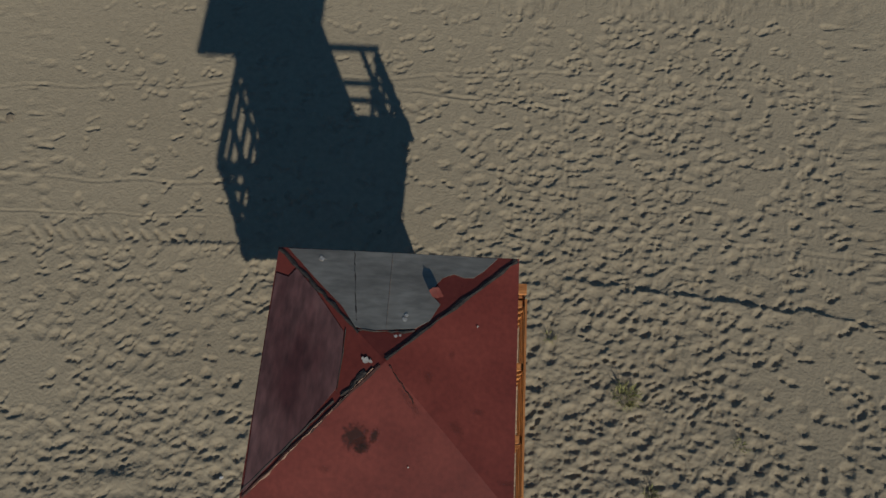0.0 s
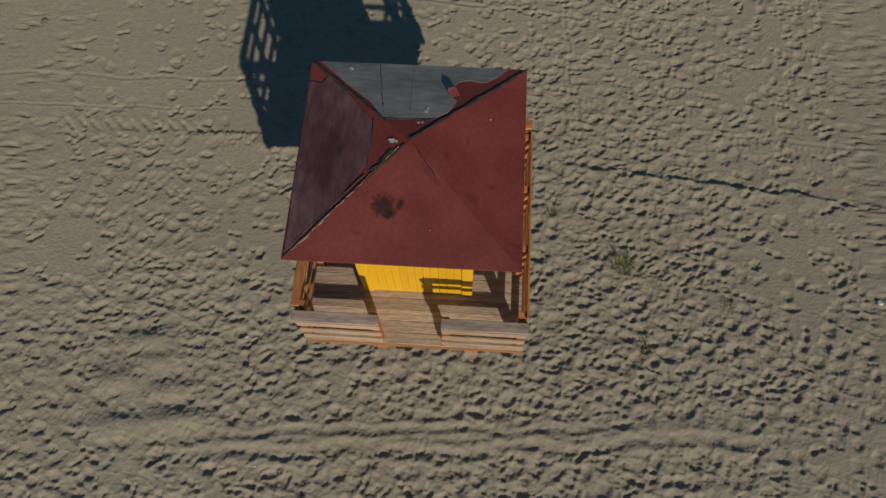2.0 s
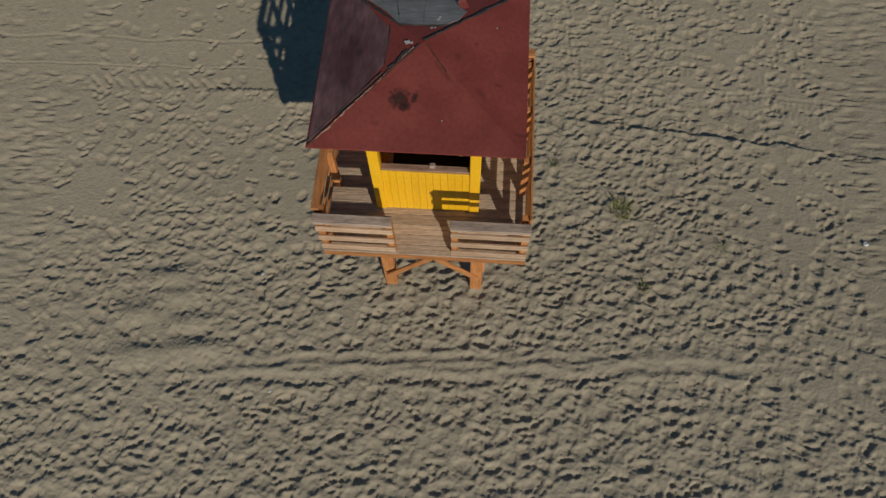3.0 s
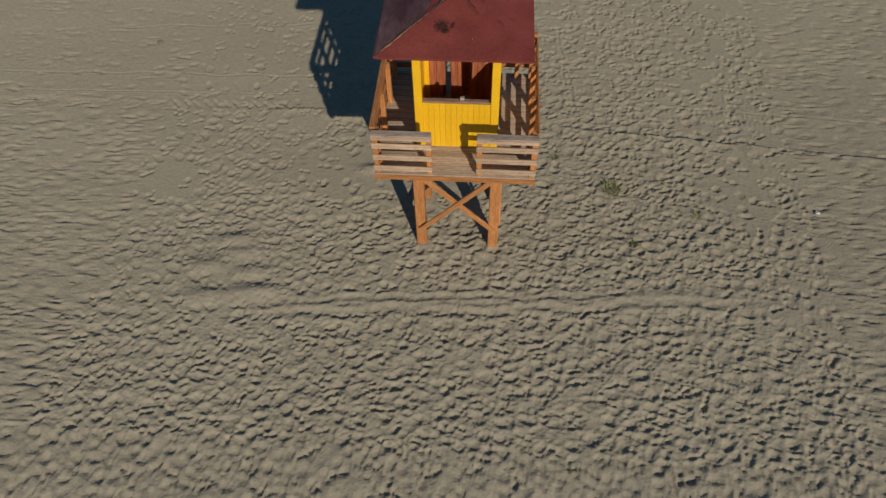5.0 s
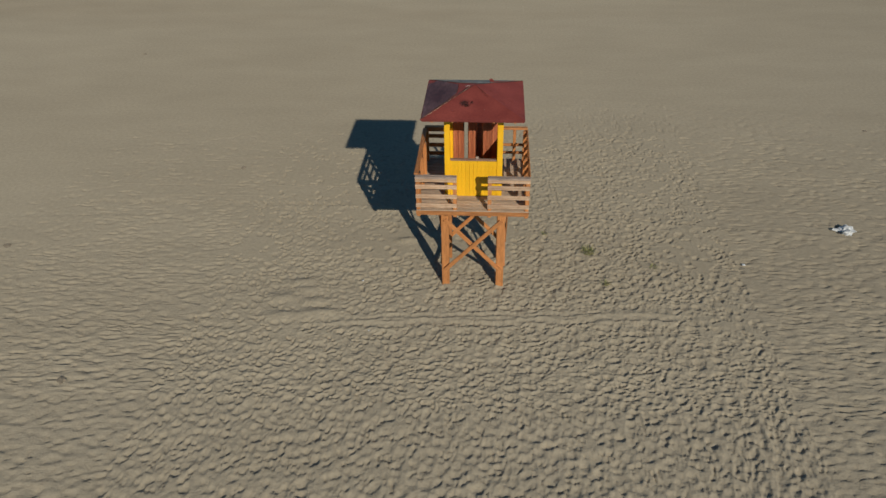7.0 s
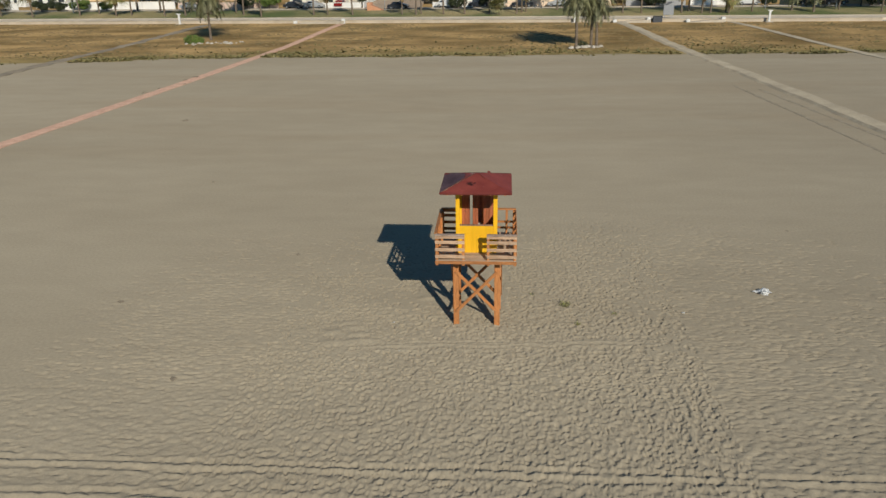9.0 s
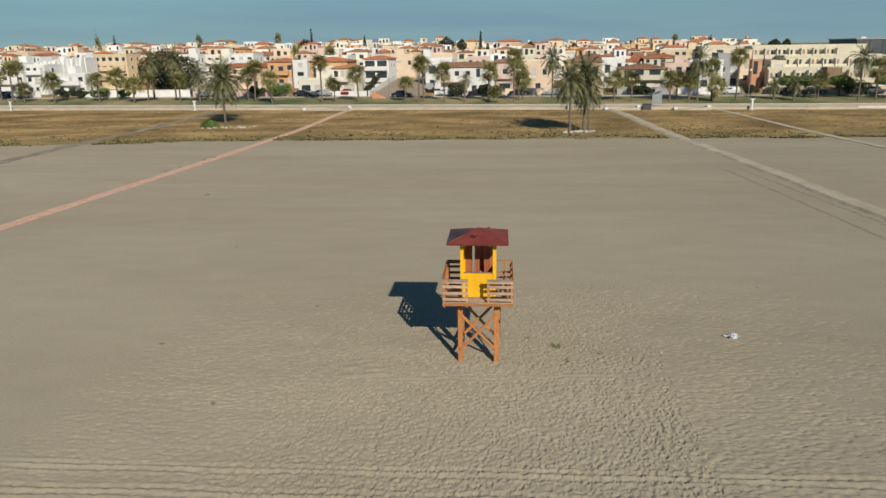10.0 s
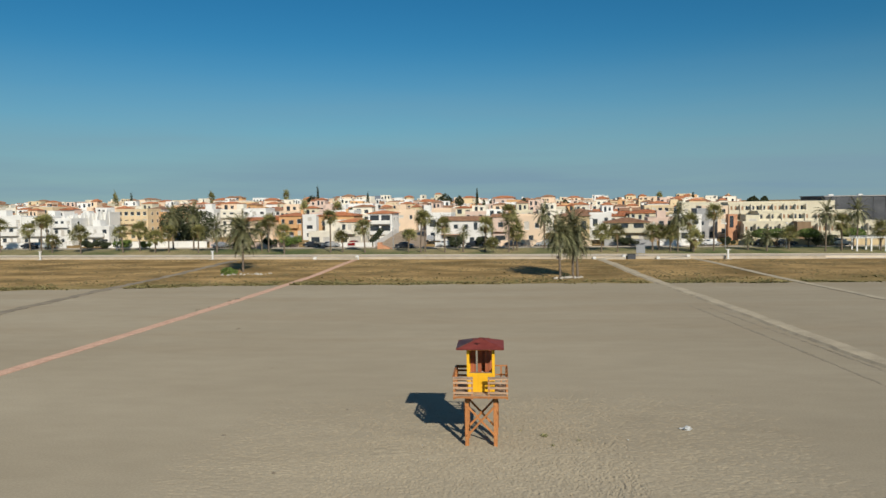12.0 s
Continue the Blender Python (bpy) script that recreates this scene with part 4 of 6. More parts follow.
for i, (x, y, s) in enumerate(((7.15, 1.2, 0.05), (-2.85, 0.05, 0.03), (-7.8, 6.0, 0.10), (-9.0, -3.9, 0.12), (-13.2, 1.2, 0.12), (-2.4, -1.9, 0.025), (-0.9, 4.1, 0.05), (13.5, 9.5, 0.07), (-15.5, 16.5, 0.10), (-3.4, 2.0, 0.04), (-33.2, 45.5, 0.3), (-32.9, 48.0, 0.2), (-31.4, 50.5, 0.22), (-32.3, 53.0, 0.3), (-32.0, 55.0, 0.35), (-24.0, 33.0, 0.25))):
    pale = i in (0, 1, 5)
    lump("debris" if pale else "seaweed_clump", (s, s * 0.8, s * 0.4), i * 2.3, PLASTIC if pale else DIRT, pose(x, y, 0.0, 0, 0, i * 40),
         "small white scrap lying on sand" if pale else "small dark dried seaweed clump on sand", "litter" if pale else "seaweed", "scraps on the sand", 0.5, 2)


# ---- dry scrub ----
def scrub_edge(x):
    """Where the sand ends and the scrub begins."""
    return 71.2 - 0.14 * max(0.0, -30 - x)


def on_path(x, y):
    return abs(x - (-28.6 - (112 - y) * 0.065)) < 1.1 or abs(x - (20.5 + (111 - y) * 0.079)) < 1.4 or abs(x - (38.4 + (109 - y) * 0.117)) < 1.2 or abs(x + 55.4) < 1.5


def scrub():
    rs = np.random.default_rng(8)
    n = 26000
    vs, fs = [], []
    for i in range(n):
        x, s = rs.uniform(-120, 90), rs.uniform(0, 1)
        y0, y1 = scrub_edge(x) + 0.4, 111.2 - 0.0893 * x
        y = y0 + (y1 - y0) * s
        patch = noise.noise(Vector((x * 0.06, y * 0.17, 0))) + 0.45 * noise.noise(Vector((x * 0.25, y * 0.5, 3)))
        if patch < rs.uniform(-0.35, 0.35):
            continue
        if on_path(x, y):
            continue
        r, h = rs.uniform(0.10, 0.36), rs.uniform(0.03, 0.085)
        k = len(vs)
        base = float(rise(x, y))
        vs += [(x - r, y, base), (x + r * 0.2, y - r * 0.8, base), (x + r, y + 0.1 * r, base), (x - 0.1 * r, y + r * 0.8, base), (x + rs.uniform(-r, r) * 0.4, y, base + h), (x + rs.uniform(-r, r) * 0.6, y + 0.2 * r, base + h * 0.85)]
        fs += [(k, k + 1, k + 4), (k + 1, k + 2, k + 5), (k + 2, k + 3, k + 5), (k + 3, k, k + 4), (k + 1, k + 5, k + 4), (k + 3, k + 4, k + 5)]
    tagged(new("scrub", tri_mesh("scrub", vs, fs, SCRUBLEAF)), "dry ochre and olive coastal scrub in sandy soil", "scrub", kind="stuff")


def dune_grass():
    """Tufts of olive grass where the sand meets the scrub."""
    rs = np.random.default_rng(18)
    vs, fs = [], []
    for i in range(12000):
        x = rs.uniform(-120, 90)
        y = scrub_edge(x) + rs.exponential(2.6) - 0.6 + 1.2 * noise.noise(Vector((x * 0.12, 4, 0)))
        if noise.noise(Vector((x * 0.09, y * 0.3, 9))) + 0.4 * noise.noise(Vector((x * 0.5, y, 2))) < rs.uniform(-0.25, 0.3):
            continue
        if on_path(x, y):
            continue
        base, r, h = float(rise(x, y)), rs.uniform(0.12, 0.35), rs.uniform(0.08, 0.28)
        for q in range(4):
            a = rs.uniform(0, 6.28)
            dx, dy, k = np.cos(a), np.sin(a), len(vs)
            vs += [(x - dy * r * 0.5, y + dx * r * 0.5, base), (x + dy * r * 0.5, y - dx * r * 0.5, base), (x + dx * r, y + dy * r, base + h * rs.uniform(0.6, 1.1))]
            fs.append((k, k + 1, k + 2))
    tagged(new("dune_grass", tri_mesh("dune_grass", vs, fs, EDGEGRASS)), "olive tufts of dune grass along the scrub edge", "grass", kind="stuff")


scrub()
dune_grass()


# ---- palms and trees ----
def ribbon(vs, fs, pts, widths, side):
    k = len(vs)
    for p, w in zip(pts, widths):
        vs.append(tuple(p - side * w))
        vs.append(tuple(p + side * w))
    for i in range(len(pts) - 1):
        a = k + 2 * i
        fs.append((a, a + 1, a + 3, a + 2))


def feather_crown(seed, radius, fronds, leaflets):
    """Arching feather fronds with leaflets, about the origin."""
    rc = random.Random(seed)
    vs, fs = [], []
    for i in range(fronds):
        a = i * 2.39996 + rc.uniform(-0.2, 0.2)
        el = math.radians(82 - 138 * (i / fronds) ** 0.85 + rc.uniform(-8, 8))
        L = radius * rc.uniform(0.85, 1.12)
        out, up = Vector((math.cos(a), math.sin(a), 0)), Vector((0, 0, 1))
        side = Vector((-math.sin(a), math.cos(a), 0))
        pts, p, e = [], Vector((0, 0, 0)), el
        segs = 7
        for s in range(segs + 1):
            pts.append(p.copy())
            p = p + (out * math.cos(e) + up * math.sin(e)) * (L / segs)
            e -= math.radians((10 + 10 * s / segs) * max(0.25, math.cos(e)))
        ribbon(vs, fs, pts, [0.035 * radius / 3] * (segs + 1), side)
        for j in range(leaflets):
            t = 0.15 + 0.85 * (j + rc.random() * 0.5) / leaflets
            s = min(int(t * segs), segs - 1)
            q = pts[s].lerp(pts[s + 1], t * segs - s)
            d = (pts[s + 1] - pts[s]).normalized()
            ll = radius * 0.21 * math.sin(math.pi * (0.12 + 0.83 * t)) * rc.uniform(0.8, 1.2) + 0.05
            for sg in (-1, 1):
                tip = q + (side * sg * 0.8 + d * 0.65 - up * rc.uniform(0.1, 0.5)) * ll
                w = d * (0.30 * radius / leaflets)
                k = len(vs)
                vs += [tuple(q - w), tuple(q + w), tuple(tip)]
                fs.append((k, k + 1, k + 2))
    return vs, fs


def fan_crown(seed, radius, leaves):
    """Stalked fan leaves, each a folded half-disc of blades, turned every way about its stalk."""
    rc = random.Random(seed)
    vs, fs = [], []
    for i in range(leaves):
        a = i * 2.39996 + rc.uniform(-0.3, 0.3)
        el = math.radians(84 - 128 * (i / leaves) + rc.uniform(-16, 16))
        out, up = Vector((math.cos(a), math.sin(a), 0)), Vector((0, 0, 1))
        flat = Vector((-math.sin(a), math.cos(a), 0))
        d = out * math.cos(el) + up * math.sin(el)
        roll = rc.uniform(-0.8, 0.8)
        side = flat * math.cos(roll) + flat.cross(d) * math.sin(roll)
        nrm = side.cross(d)
        hub = d * radius * rc.uniform(0.22, 0.42)
        ribbon(vs, fs, [Vector((0, 0, 0)), hub], [0.025, 0.02], side)
        blades = 13
        r = radius * rc.uniform(0.5, 0.85)
        for b in range(blades):
            th = math.radians(-80 + 160 * b / (blades - 1))
            dirn = d * math.cos(th) + side * math.sin(th)
            wd = (side * math.cos(th) - d * math.sin(th)) * r * 0.04
            m1 = hub + dirn * r * 0.55 + nrm * (0.04 if b % 2 else 0)
            tip = hub + dirn * r * rc.uniform(0.85, 1.3) - up * r * rc.uniform(0.0, 0.45)
            k = len(vs)
            vs += [tuple(hub), tuple(m1 - wd), tuple(m1 + wd), tuple(tip)]
            fs += [(k, k + 1, k + 2), (k + 1, k + 3, k + 2)]
    return vs, fs


def trunk_mesh(height, r0, r1, seed, lean=0.0):
    vs, fs = [], []
    rt = random.Random(seed)
    rings, sides = 14, 10
    for i in range(rings + 1):
        t = i / rings
        r = r0 + (r1 - r0) * t + (0.35 * r0 * math.exp(-t * 14)) + (0.12 * r1 if i % 2 else 0)
        for j in range(sides):
            a = 2 * math.pi * j / sides
            q = r * rt.uniform(0.93, 1.07)
            vs.append((lean * t * t + q * math.cos(a), q * math.sin(a), -0.4 + (height + 0.4) * t))
        if i:
            for j in range(sides):
                b = (j + 1) % sides
                fs.append(((i - 1) * sides + j, (i - 1) * sides + b, i * sides + b, i * sides + j))
    return vs, fs


def palm(kind, height, radius, seed, lean, label, group, near=False):
    root = thing("palm_tree", label, "palm tree", group)
    top = height - radius * (0.45 if kind == "feather" else 0.55)
    tr = 0.16 if kind == "feather" else 0.14
    part("trunk", tri_mesh("trunk", *trunk_mesh(top, tr * 1.15, tr, seed, lean), BARK), BARK, root)
    if kind == "feather":
        vs, fs = feather_crown(seed, radius, 78 if near else 48, 44 if near else 22)
        mt = FROND
    else:
        vs, fs = fan_crown(seed, radius * 1.2, 30)
        mt = FANLEAF
    part("crown", tri_mesh("crown", vs, fs, mt), mt, root, m=pose(lean, 0, top))
    if near:
        vs, fs = feather_crown(seed + 30, radius * 0.75, 16, 20)
        vs = [(x * 0.42, y * 0.42, -abs(z) * 0.9 - 0.25 * radius) for x, y, z in vs]
        part("dry_fronds", tri_mesh("dry_fronds", vs, fs, DRYLEAF), DRYLEAF, root, "hanging dry brown fronds", pose(lean, 0, top))
    if kind == "fan":
        rk = random.Random(seed + 70)
        vs, fs = [], []
        for i in range(46):
            a, h = rk.uniform(0, 6.28), rk.uniform(0, radius * 0.65)
            o, s = Vector((math.cos(a), math.sin(a), 0)), Vector((-math.sin(a), math.cos(a), 0))
            b = o * 0.15 + Vector((0, 0, -h * 0.4))
            ribbon(vs, fs, [b, b + o * 0.32 + Vector((0, 0, -0.25 - h * 0.3)), b + o * 0.25 + Vector((0, 0, -0.7 - h * 0.5))], [0.05, 0.16, 0.03], s)
        part("dry_skirt", tri_mesh("dry_skirt", vs, fs, DRYLEAF), DRYLEAF, root, "hanging dry brown leaves", pose(lean, 0, top))
    return root


def leafy(name, blobs, seed, leaf, n, material, label, category, m, trunks=(), group="", tight=False):
    """A tree or bush: branching trunk and crown of many small leaves gathered in uneven blobs (x, y, z, rx, rz)."""
    root = thing(name, label, category, group, m)
    rl = random.Random(seed)
    vs, fs = [], []
    tot = sum(b[3] ** 2 for b in blobs)
    for bx, by, bz, rx, rz in blobs:
        for i in range(int(n * rx * rx / tot)):
            d = Vector((rl.gauss(0, 1), rl.gauss(0, 1), rl.gauss(0, 1))).normalized()
            k = (0.86 + 0.14 * rl.random() if tight else 0.55 + 0.5 * rl.random() ** 0.6) + (0.1 if tight else 0.25) * noise.noise(d * 2.5 + Vector((bx, by, seed)))
            c = Vector((bx + d.x * rx * k, by + d.y * rx * k, bz + d.z * rz * k))
            t = Vector((rl.gauss(0, 1), rl.gauss(0, 1), rl.gauss(0, 1) + 0.5)).normalized()
            s = t.orthogonal().normalized()
            f = t.cross(s)
            q = leaf * rl.uniform(0.6, 1.3)
            o = len(vs)
            vs += [tuple(c - s * q), tuple(c - f * q * 0.6), tuple(c + s * q), tuple(c + f * q * 0.6)]
            fs.append((o, o + 1, o + 2, o + 3))
    part("crown", tri_mesh("crown", vs, fs, material), material, root, m=root.matrix_basis.copy())
    if trunks:
        vs, fs = [], []
        for (x0, y0, z0, r0), (x1, y1, z1, r1) in trunks:
            k, sd = len(vs), 7
            for (x, y, z, r) in ((x0, y0, z0, r0), (x1, y1, z1, r1)):
                vs += [(x + r * math.cos(6.283 * j / sd), y + r * math.sin(6.283 * j / sd), z) for j in range(sd)]
            fs += [(k + j, k + (j + 1) % sd, k + sd + (j + 1) % sd, k + sd + j) for j in range(sd)]
        part("trunk", tri_mesh("trunk", vs, fs, BARK), BARK, root, m=root.matrix_basis.copy())
    return root


# the group of tall palms in the scrub, with its ring of rocks
LBL = "tall feather palm with arching green fronds in scrub"
for x, y, h, r, s, ln in ((10.2, 77.6, 8.6, 3.5, 1, -0.25), (12.3, 79.2, 9.5, 3.8, 2, 0.35), (13.0, 79.0, 7.4, 3.4, 3, 0.7)):
    p = palm("feather", h, r, s, ln, LBL, "palms in the scrub", True)
    p.matrix_basis = pose(x, y, float(rise(x, y)), 0, 0, s * 40)
rk = random.Random(6)
for i in range(11):
    s = rk.uniform(0.16, 0.45)
    lump("rock", (s, s * 0.8, s * 0.8), i * 1.7, STONE, pose(9.4 + 4.2 * i / 10 + rk.uniform(-0.2, 0.2), 77.1 + 1.3 * i / 10 + rk.uniform(-0.7, 0.3), 0.1, 0, 0, i * 33), "pale rough rock at the foot of the palms", "rock", "rocks round the palms", 0.4, 2)
leafy("shrub", [(0, 0, 0.3, 0.7, 0.4)], 3, 0.12, 260, DARKLEAF, "low dark green shrub between pale rocks", "shrub", pose(11.2, 78.8, 0.02))
# bush with rocks
leafy("shrub", [(0, 0, 0.5, 1.2, 0.7), (0.9, 0.2, 0.4, 0.8, 0.5)], 4, 0.12, 1500, GREENLEAF, "spreading green bush in dry scrub", "shrub", pose(-45.6, 87.6, float(rise(-45.6, 87.6))))
for i in range(24):
    sz = rk.uniform(0.12, 0.38)
    x, y = -46.0 + 0.34 * i + rk.uniform(-0.3, 0.3), 86.2 + rk.uniform(-0.9, 1.0) + 0.06 * i
    lump("rock", (sz, sz * 0.8, sz * 0.7), 20 + i * 1.7, STONE, pose(x, y, float(rise(x, y)) + 0.02, 0, 0, i * 33), "pale rough rock beside the bush", "rock", "rocks by the bush", 0.4, 2)
p = palm("feather", 9.3, 4.6, 7, 0.1, "broad feather palm with drooping fronds over rocks", "palms in the scrub", True)
p.matrix_basis = pose(-44.2, 91.3, float(rise(-44.2, 91.3)), 0, 0, 20)

# palms along the promenade lawn: kind, u, v, height, crown radius
PALMS = (("fan", -109.3, 10, 8.2, 1.9), ("fan", -115.5, 14, 6.1, 1.8), ("fan", -114.5, 19, 8.1, 1.9), ("fan", -106.4, 10, 3.9, 1.9), ("fan", -97.5, 8, 6.0, 2.3), ("fan", -88.0, 10, 5.7, 1.9),
         ("fan", -84.9, 12, 6.2, 2.1), ("fan", -79.2, 9, 4.6, 2.0), ("fan", -76.4, 10, 5.6, 2.0), ("feather", -80.4, 19, 9.7, 3.6), ("feather", -75.0, 19, 10.3, 3.8), ("fan", -68.5, 9, 5.7, 2.0),
         ("feather", -64.0, 9, 7.2, 3.4), ("fan", -59.5, 11, 6.8, 1.9), ("fan", -52.0, 10, 7.9, 1.7), ("fan", -47.1, 7, 5.9, 2.0), ("fan", -54.5, 12, 6.2, 2.0), ("fan", -37.1, 9, 8.9, 1.9), ("fan", -34.3, 9, 4.4, 1.7),
         ("fan", -29.3, 9, 6.6, 1.7), ("fan", -19.5, 9, 4.6, 1.8), ("fan", -16.8, 9, 8.6, 1.5), ("fan", -16.0, 10, 8.1, 1.5), ("fan", -11.5, 9, 6.9, 1.6), ("feather", -7.5, 9, 5.2, 1.9),
         ("fan", -2.8, 9, 6.8, 1.5), ("fan", -0.9, 8, 2.8, 1.6), ("fan", 2.3, 9, 9.5, 1.7), ("fan", 3.1, 11, 6.9, 1.6), ("fan", 3.8, 12, 4.7, 1.6), ("feather", 9.6, 14, 9.2, 3.1),
         ("fan", 21.5, 9, 5.1, 1.8), ("fan", 24.8, 9, 5.1, 1.8), ("fan", 31.8, 9, 5.0, 1.8), ("fan", 33.3, 11, 4.8, 1.9), ("fan", 35.3, 9, 4.8, 1.8), ("feather", 36.8, 9, 8.9, 2.6),
         ("fan", 39.4, 9, 7.1, 1.7), ("fan", 39.7, 8, 3.9, 1.7), ("fan", 44.0, 10, 9.0, 1.7), ("feather", 50.9, 11, 3.7, 2.2), ("feather", 54.0, 9, 4.0, 2.2), ("feather", 65.0, 9, 9.1, 2.6),
         ("fan", 68.3, 10, 6.6, 1.7), ("feather", 70.8, 9, 9.4, 2.7), ("fan", 59.0, 12, 4.2, 1.7), ("fan", -122.0, 12, 7.4, 1.9), ("fan", 75.5, 10, 5.2, 1.8))
protos = {}
for i, (k, u, v, h, r) in enumerate(PALMS):
    m = Matrix.Translation(town(u, v, float(land(v)))) @ pose(0, 0, 0, 0, 0, i * 77)
    key = (k, round(h / 1.6), i % 2)
    lab = "feather palm with long arching fronds on the promenade lawn" if k == "feather" else ("slender fan palm with dry leaf skirt on the lawn" if h > 6.3 else "short bushy fan palm on the promenade lawn")
    if key in protos:
        q, h0, r0 = protos[key]
        s = h / h0
        c = copy_thing(q, m)
        c.matrix_basis = m @ Matrix.Diagonal((s * 0.5 + 0.5 * r / r0, s * 0.5 + 0.5 * r / r0, s, 1))
    else:
        p = palm(k, h, r, 100 + i, random.Random(i).uniform(-0.5, 0.5), lab, "promenade palms")
        p.matrix_basis = m
        protos[key] = (p, h, r)

# dark spreading tree behind the garden wall, hedges and clipped bushes
leafy("tree", [(-4, 0, 6.2, 3.0, 2.6), (0, 0, 7.6, 3.6, 3.0), (4.0, 0.5, 6.2, 3.2, 2.8), (-2, 1, 3.6, 3.2, 2.2), (2.5, 0, 3.4, 3.4, 2.2)], 5, 0.24, 11000, DARKLEAF, "large dark evergreen tree behind the white garden wall", "tree",
      Matrix.Translation(town(-82.3, 29, 1.7)), [((0, 0, -0.3, 0.5), (0.2, 0, 3.5, 0.4)), ((0.2, 0, 3.0, 0.35), (-3.0, 0, 6, 0.15)), ((0.2, 0, 3.0, 0.35), (3.4, 0, 6, 0.15))])
BUSHES = ((-51.0, 21, 2.2, 2.0, GREENLEAF, "rounded clipped green tree by the houses"), (-56, 21, 1.6, 1.4, DARKLEAF, "dark garden shrub by a pink wall"), (58.1, 17, 2.2, 2.1, GREENLEAF, "clipped green street tree"), (64.6, 18, 2.1, 2.0, GREENLEAF, "clipped green street tree"),
          (73.4, 18, 2.2, 2.0, GREENLEAF, "clipped green street tree"), (55.2, 18, 1.7, 1.6, GREENLEAF, "clipped green street tree"), (28.2, 21.0, 2.3, 1.2, DARKLEAF, "dark clipped hedge tree before the villa"), (-99.5, 19, 1.9, 1.5, DARKLEAF, "dark bush by the garden wall"), (-10.2, 19, 1.6, 1.5, DARKLEAF, "dark garden tree by the white house"),
          (-4.3, 20, 1.9, 1.4, DARKLEAF, "dark spreading shrub by the white house"), (-95, 20, 2.0, 1.4, GREENLEAF, "green garden shrub by the wall"), (48.8, 20, 1.3, 1.2, DARKLEAF, "dark shrub by the street"), (67.2, 20, 2.4, 1.9, DARKLEAF, "dark dense street tree"), 
          (-103.5, 19, 1.5, 1.3, DARKLEAF, "dark hedge before a white terrace"), (-88.0, 19.5, 1.3, 1.0, GREENLEAF, "low green shrub by the garden wall"), )
for i, (u, v, rx, rz, mt, lab) in enumerate(BUSHES):
    z = float(land(v))
    if "street tree" in lab and mt is GREENLEAF:
        leafy("street_tree", [(0, 0, 2.9, rx, 1.0), (rx * 0.5, 0, 2.75, rx * 0.6, 0.8), (-rx * 0.55, 0.2, 2.8, rx * 0.6, 0.75)], 40 + i, 0.13, 3800, mt, lab, "tree", Matrix.Translation(town(u, v, z)), [((0, 0, -0.2, 0.16), (0, 0, 2.6, 0.11)), ((0, 0, 1.6, 0.09), (0.8, 0, 2.7, 0.05)), ((0, 0, 1.7, 0.09), (-0.8, 0.1, 2.7, 0.05))], "clipped street trees", True)
        continue
    rb = random.Random(900 + i)
    clumps = [(rb.uniform(-1.0, 1.0) * rx, rb.uniform(-0.4, 0.4) * rx, rz * rb.uniform(0.35, 1.15) + 0.3, rx * rb.uniform(0.28, 0.55), rz * rb.uniform(0.3, 0.55)) for _ in range(9)]
    leafy("bush", clumps, 40 + i, 0.13, 3600, mt, lab, "bush", Matrix.Translation(town(u, v, z)), [((0, 0, -0.2, 0.14), (0, 0, rz + 0.3, 0.1))], "street bushes")

# ---- promenade, lawn and street ----
def slab(name, u0, u1, v0, v1, z0, z1, material, label, category, kind="structure"):
    bm = bmesh.new()
    n = max(1, int((u1 - u0) / 12))
    for i in range(n):
        a, b = u0 + (u1 - u0) * i / n, u0 + (u1 - u0) * (i + 1) / n
        box(bm, (a, v0, z0), (b, v1, z1))
    bmesh.ops.remove_doubles(bm, verts=bm.verts[:], dist=0.001)
    ob = part(name, bm, material, None, "", Matrix.Translation(TOWN_O) @ pose(0, 0, 0, 0, 0, math.degrees(TOWN_A)))
    return tagged(ob, label, category, kind=kind)


slab("promenade_wall", -170, 62, -0.2, 0.25, -0.3, 1.0, PAVING, "low pale rendered promenade wall", "wall")
slab("promenade_wall", 75, 150, -0.2, 0.25, -0.3, 1.0, PAVING, "low pale rendered promenade wall", "wall")
slab("promenade_wall", 62, 75, 0.4, 0.8, -0.3, 1.0, WALLS["grey"], "grey recessed stretch of promenade wall", "wall")
slab("trim", -170, 62, -0.28, 0.35, 1.0, 1.08, CONCRETE, "concrete coping along the promenade wall", "coping")
slab("pavement", -170, 150, 0.36, 5.4, 0.6, 1.02, PROMENADE, "pale paved seafront promenade", "pavement")
slab("kerb", -170, 150, 5.4, 5.7, 0.6, 1.1, CONCRETE, "concrete kerb edging the lawn", "kerb")
# lawn rises gently to the street
vs = []
nu = 60
for i in range(nu + 1):
    for v in (5.7, 8, 10, 13.5, 17.6):
        u = -170 + 320 * i / nu
        p = town(u, v, float(land(v)) + 0.02 + 0.05 * math.sin(u * 0.7 + v))
        vs.append(tuple(p))
fs = [(5 * i + j, 5 * i + 5 + j, 5 * i + 6 + j, 5 * i + 1 + j) for i in range(nu) for j in range(4)]
tagged(new("lawn", tri_mesh("lawn", vs, fs, LAWN, True)), "patchy green seafront lawn with bare spots", "lawn", kind="structure")
slab("road", -170, 150, 17.6, 20.0, 1.2, 1.62, ASPHALT, "grey asphalt seafront street", "road")
slab("pavement", -170, 150, 20.0, 22.0, 1.2, 1.74, CONCRETE, "narrow concrete pavement by the houses", "pavement")
# side street climbing between the houses
a, b, c, d = town(-30, 20, 1.76), town(-18, 20, 1.76), town(-24.5, 64, 4.0), town(-33.5, 64, 4.0)
vs = [tuple(a), tuple(b), tuple(c), tuple(d)] + [(p.x, p.y, 0.5) for p in (a, b, c, d)]
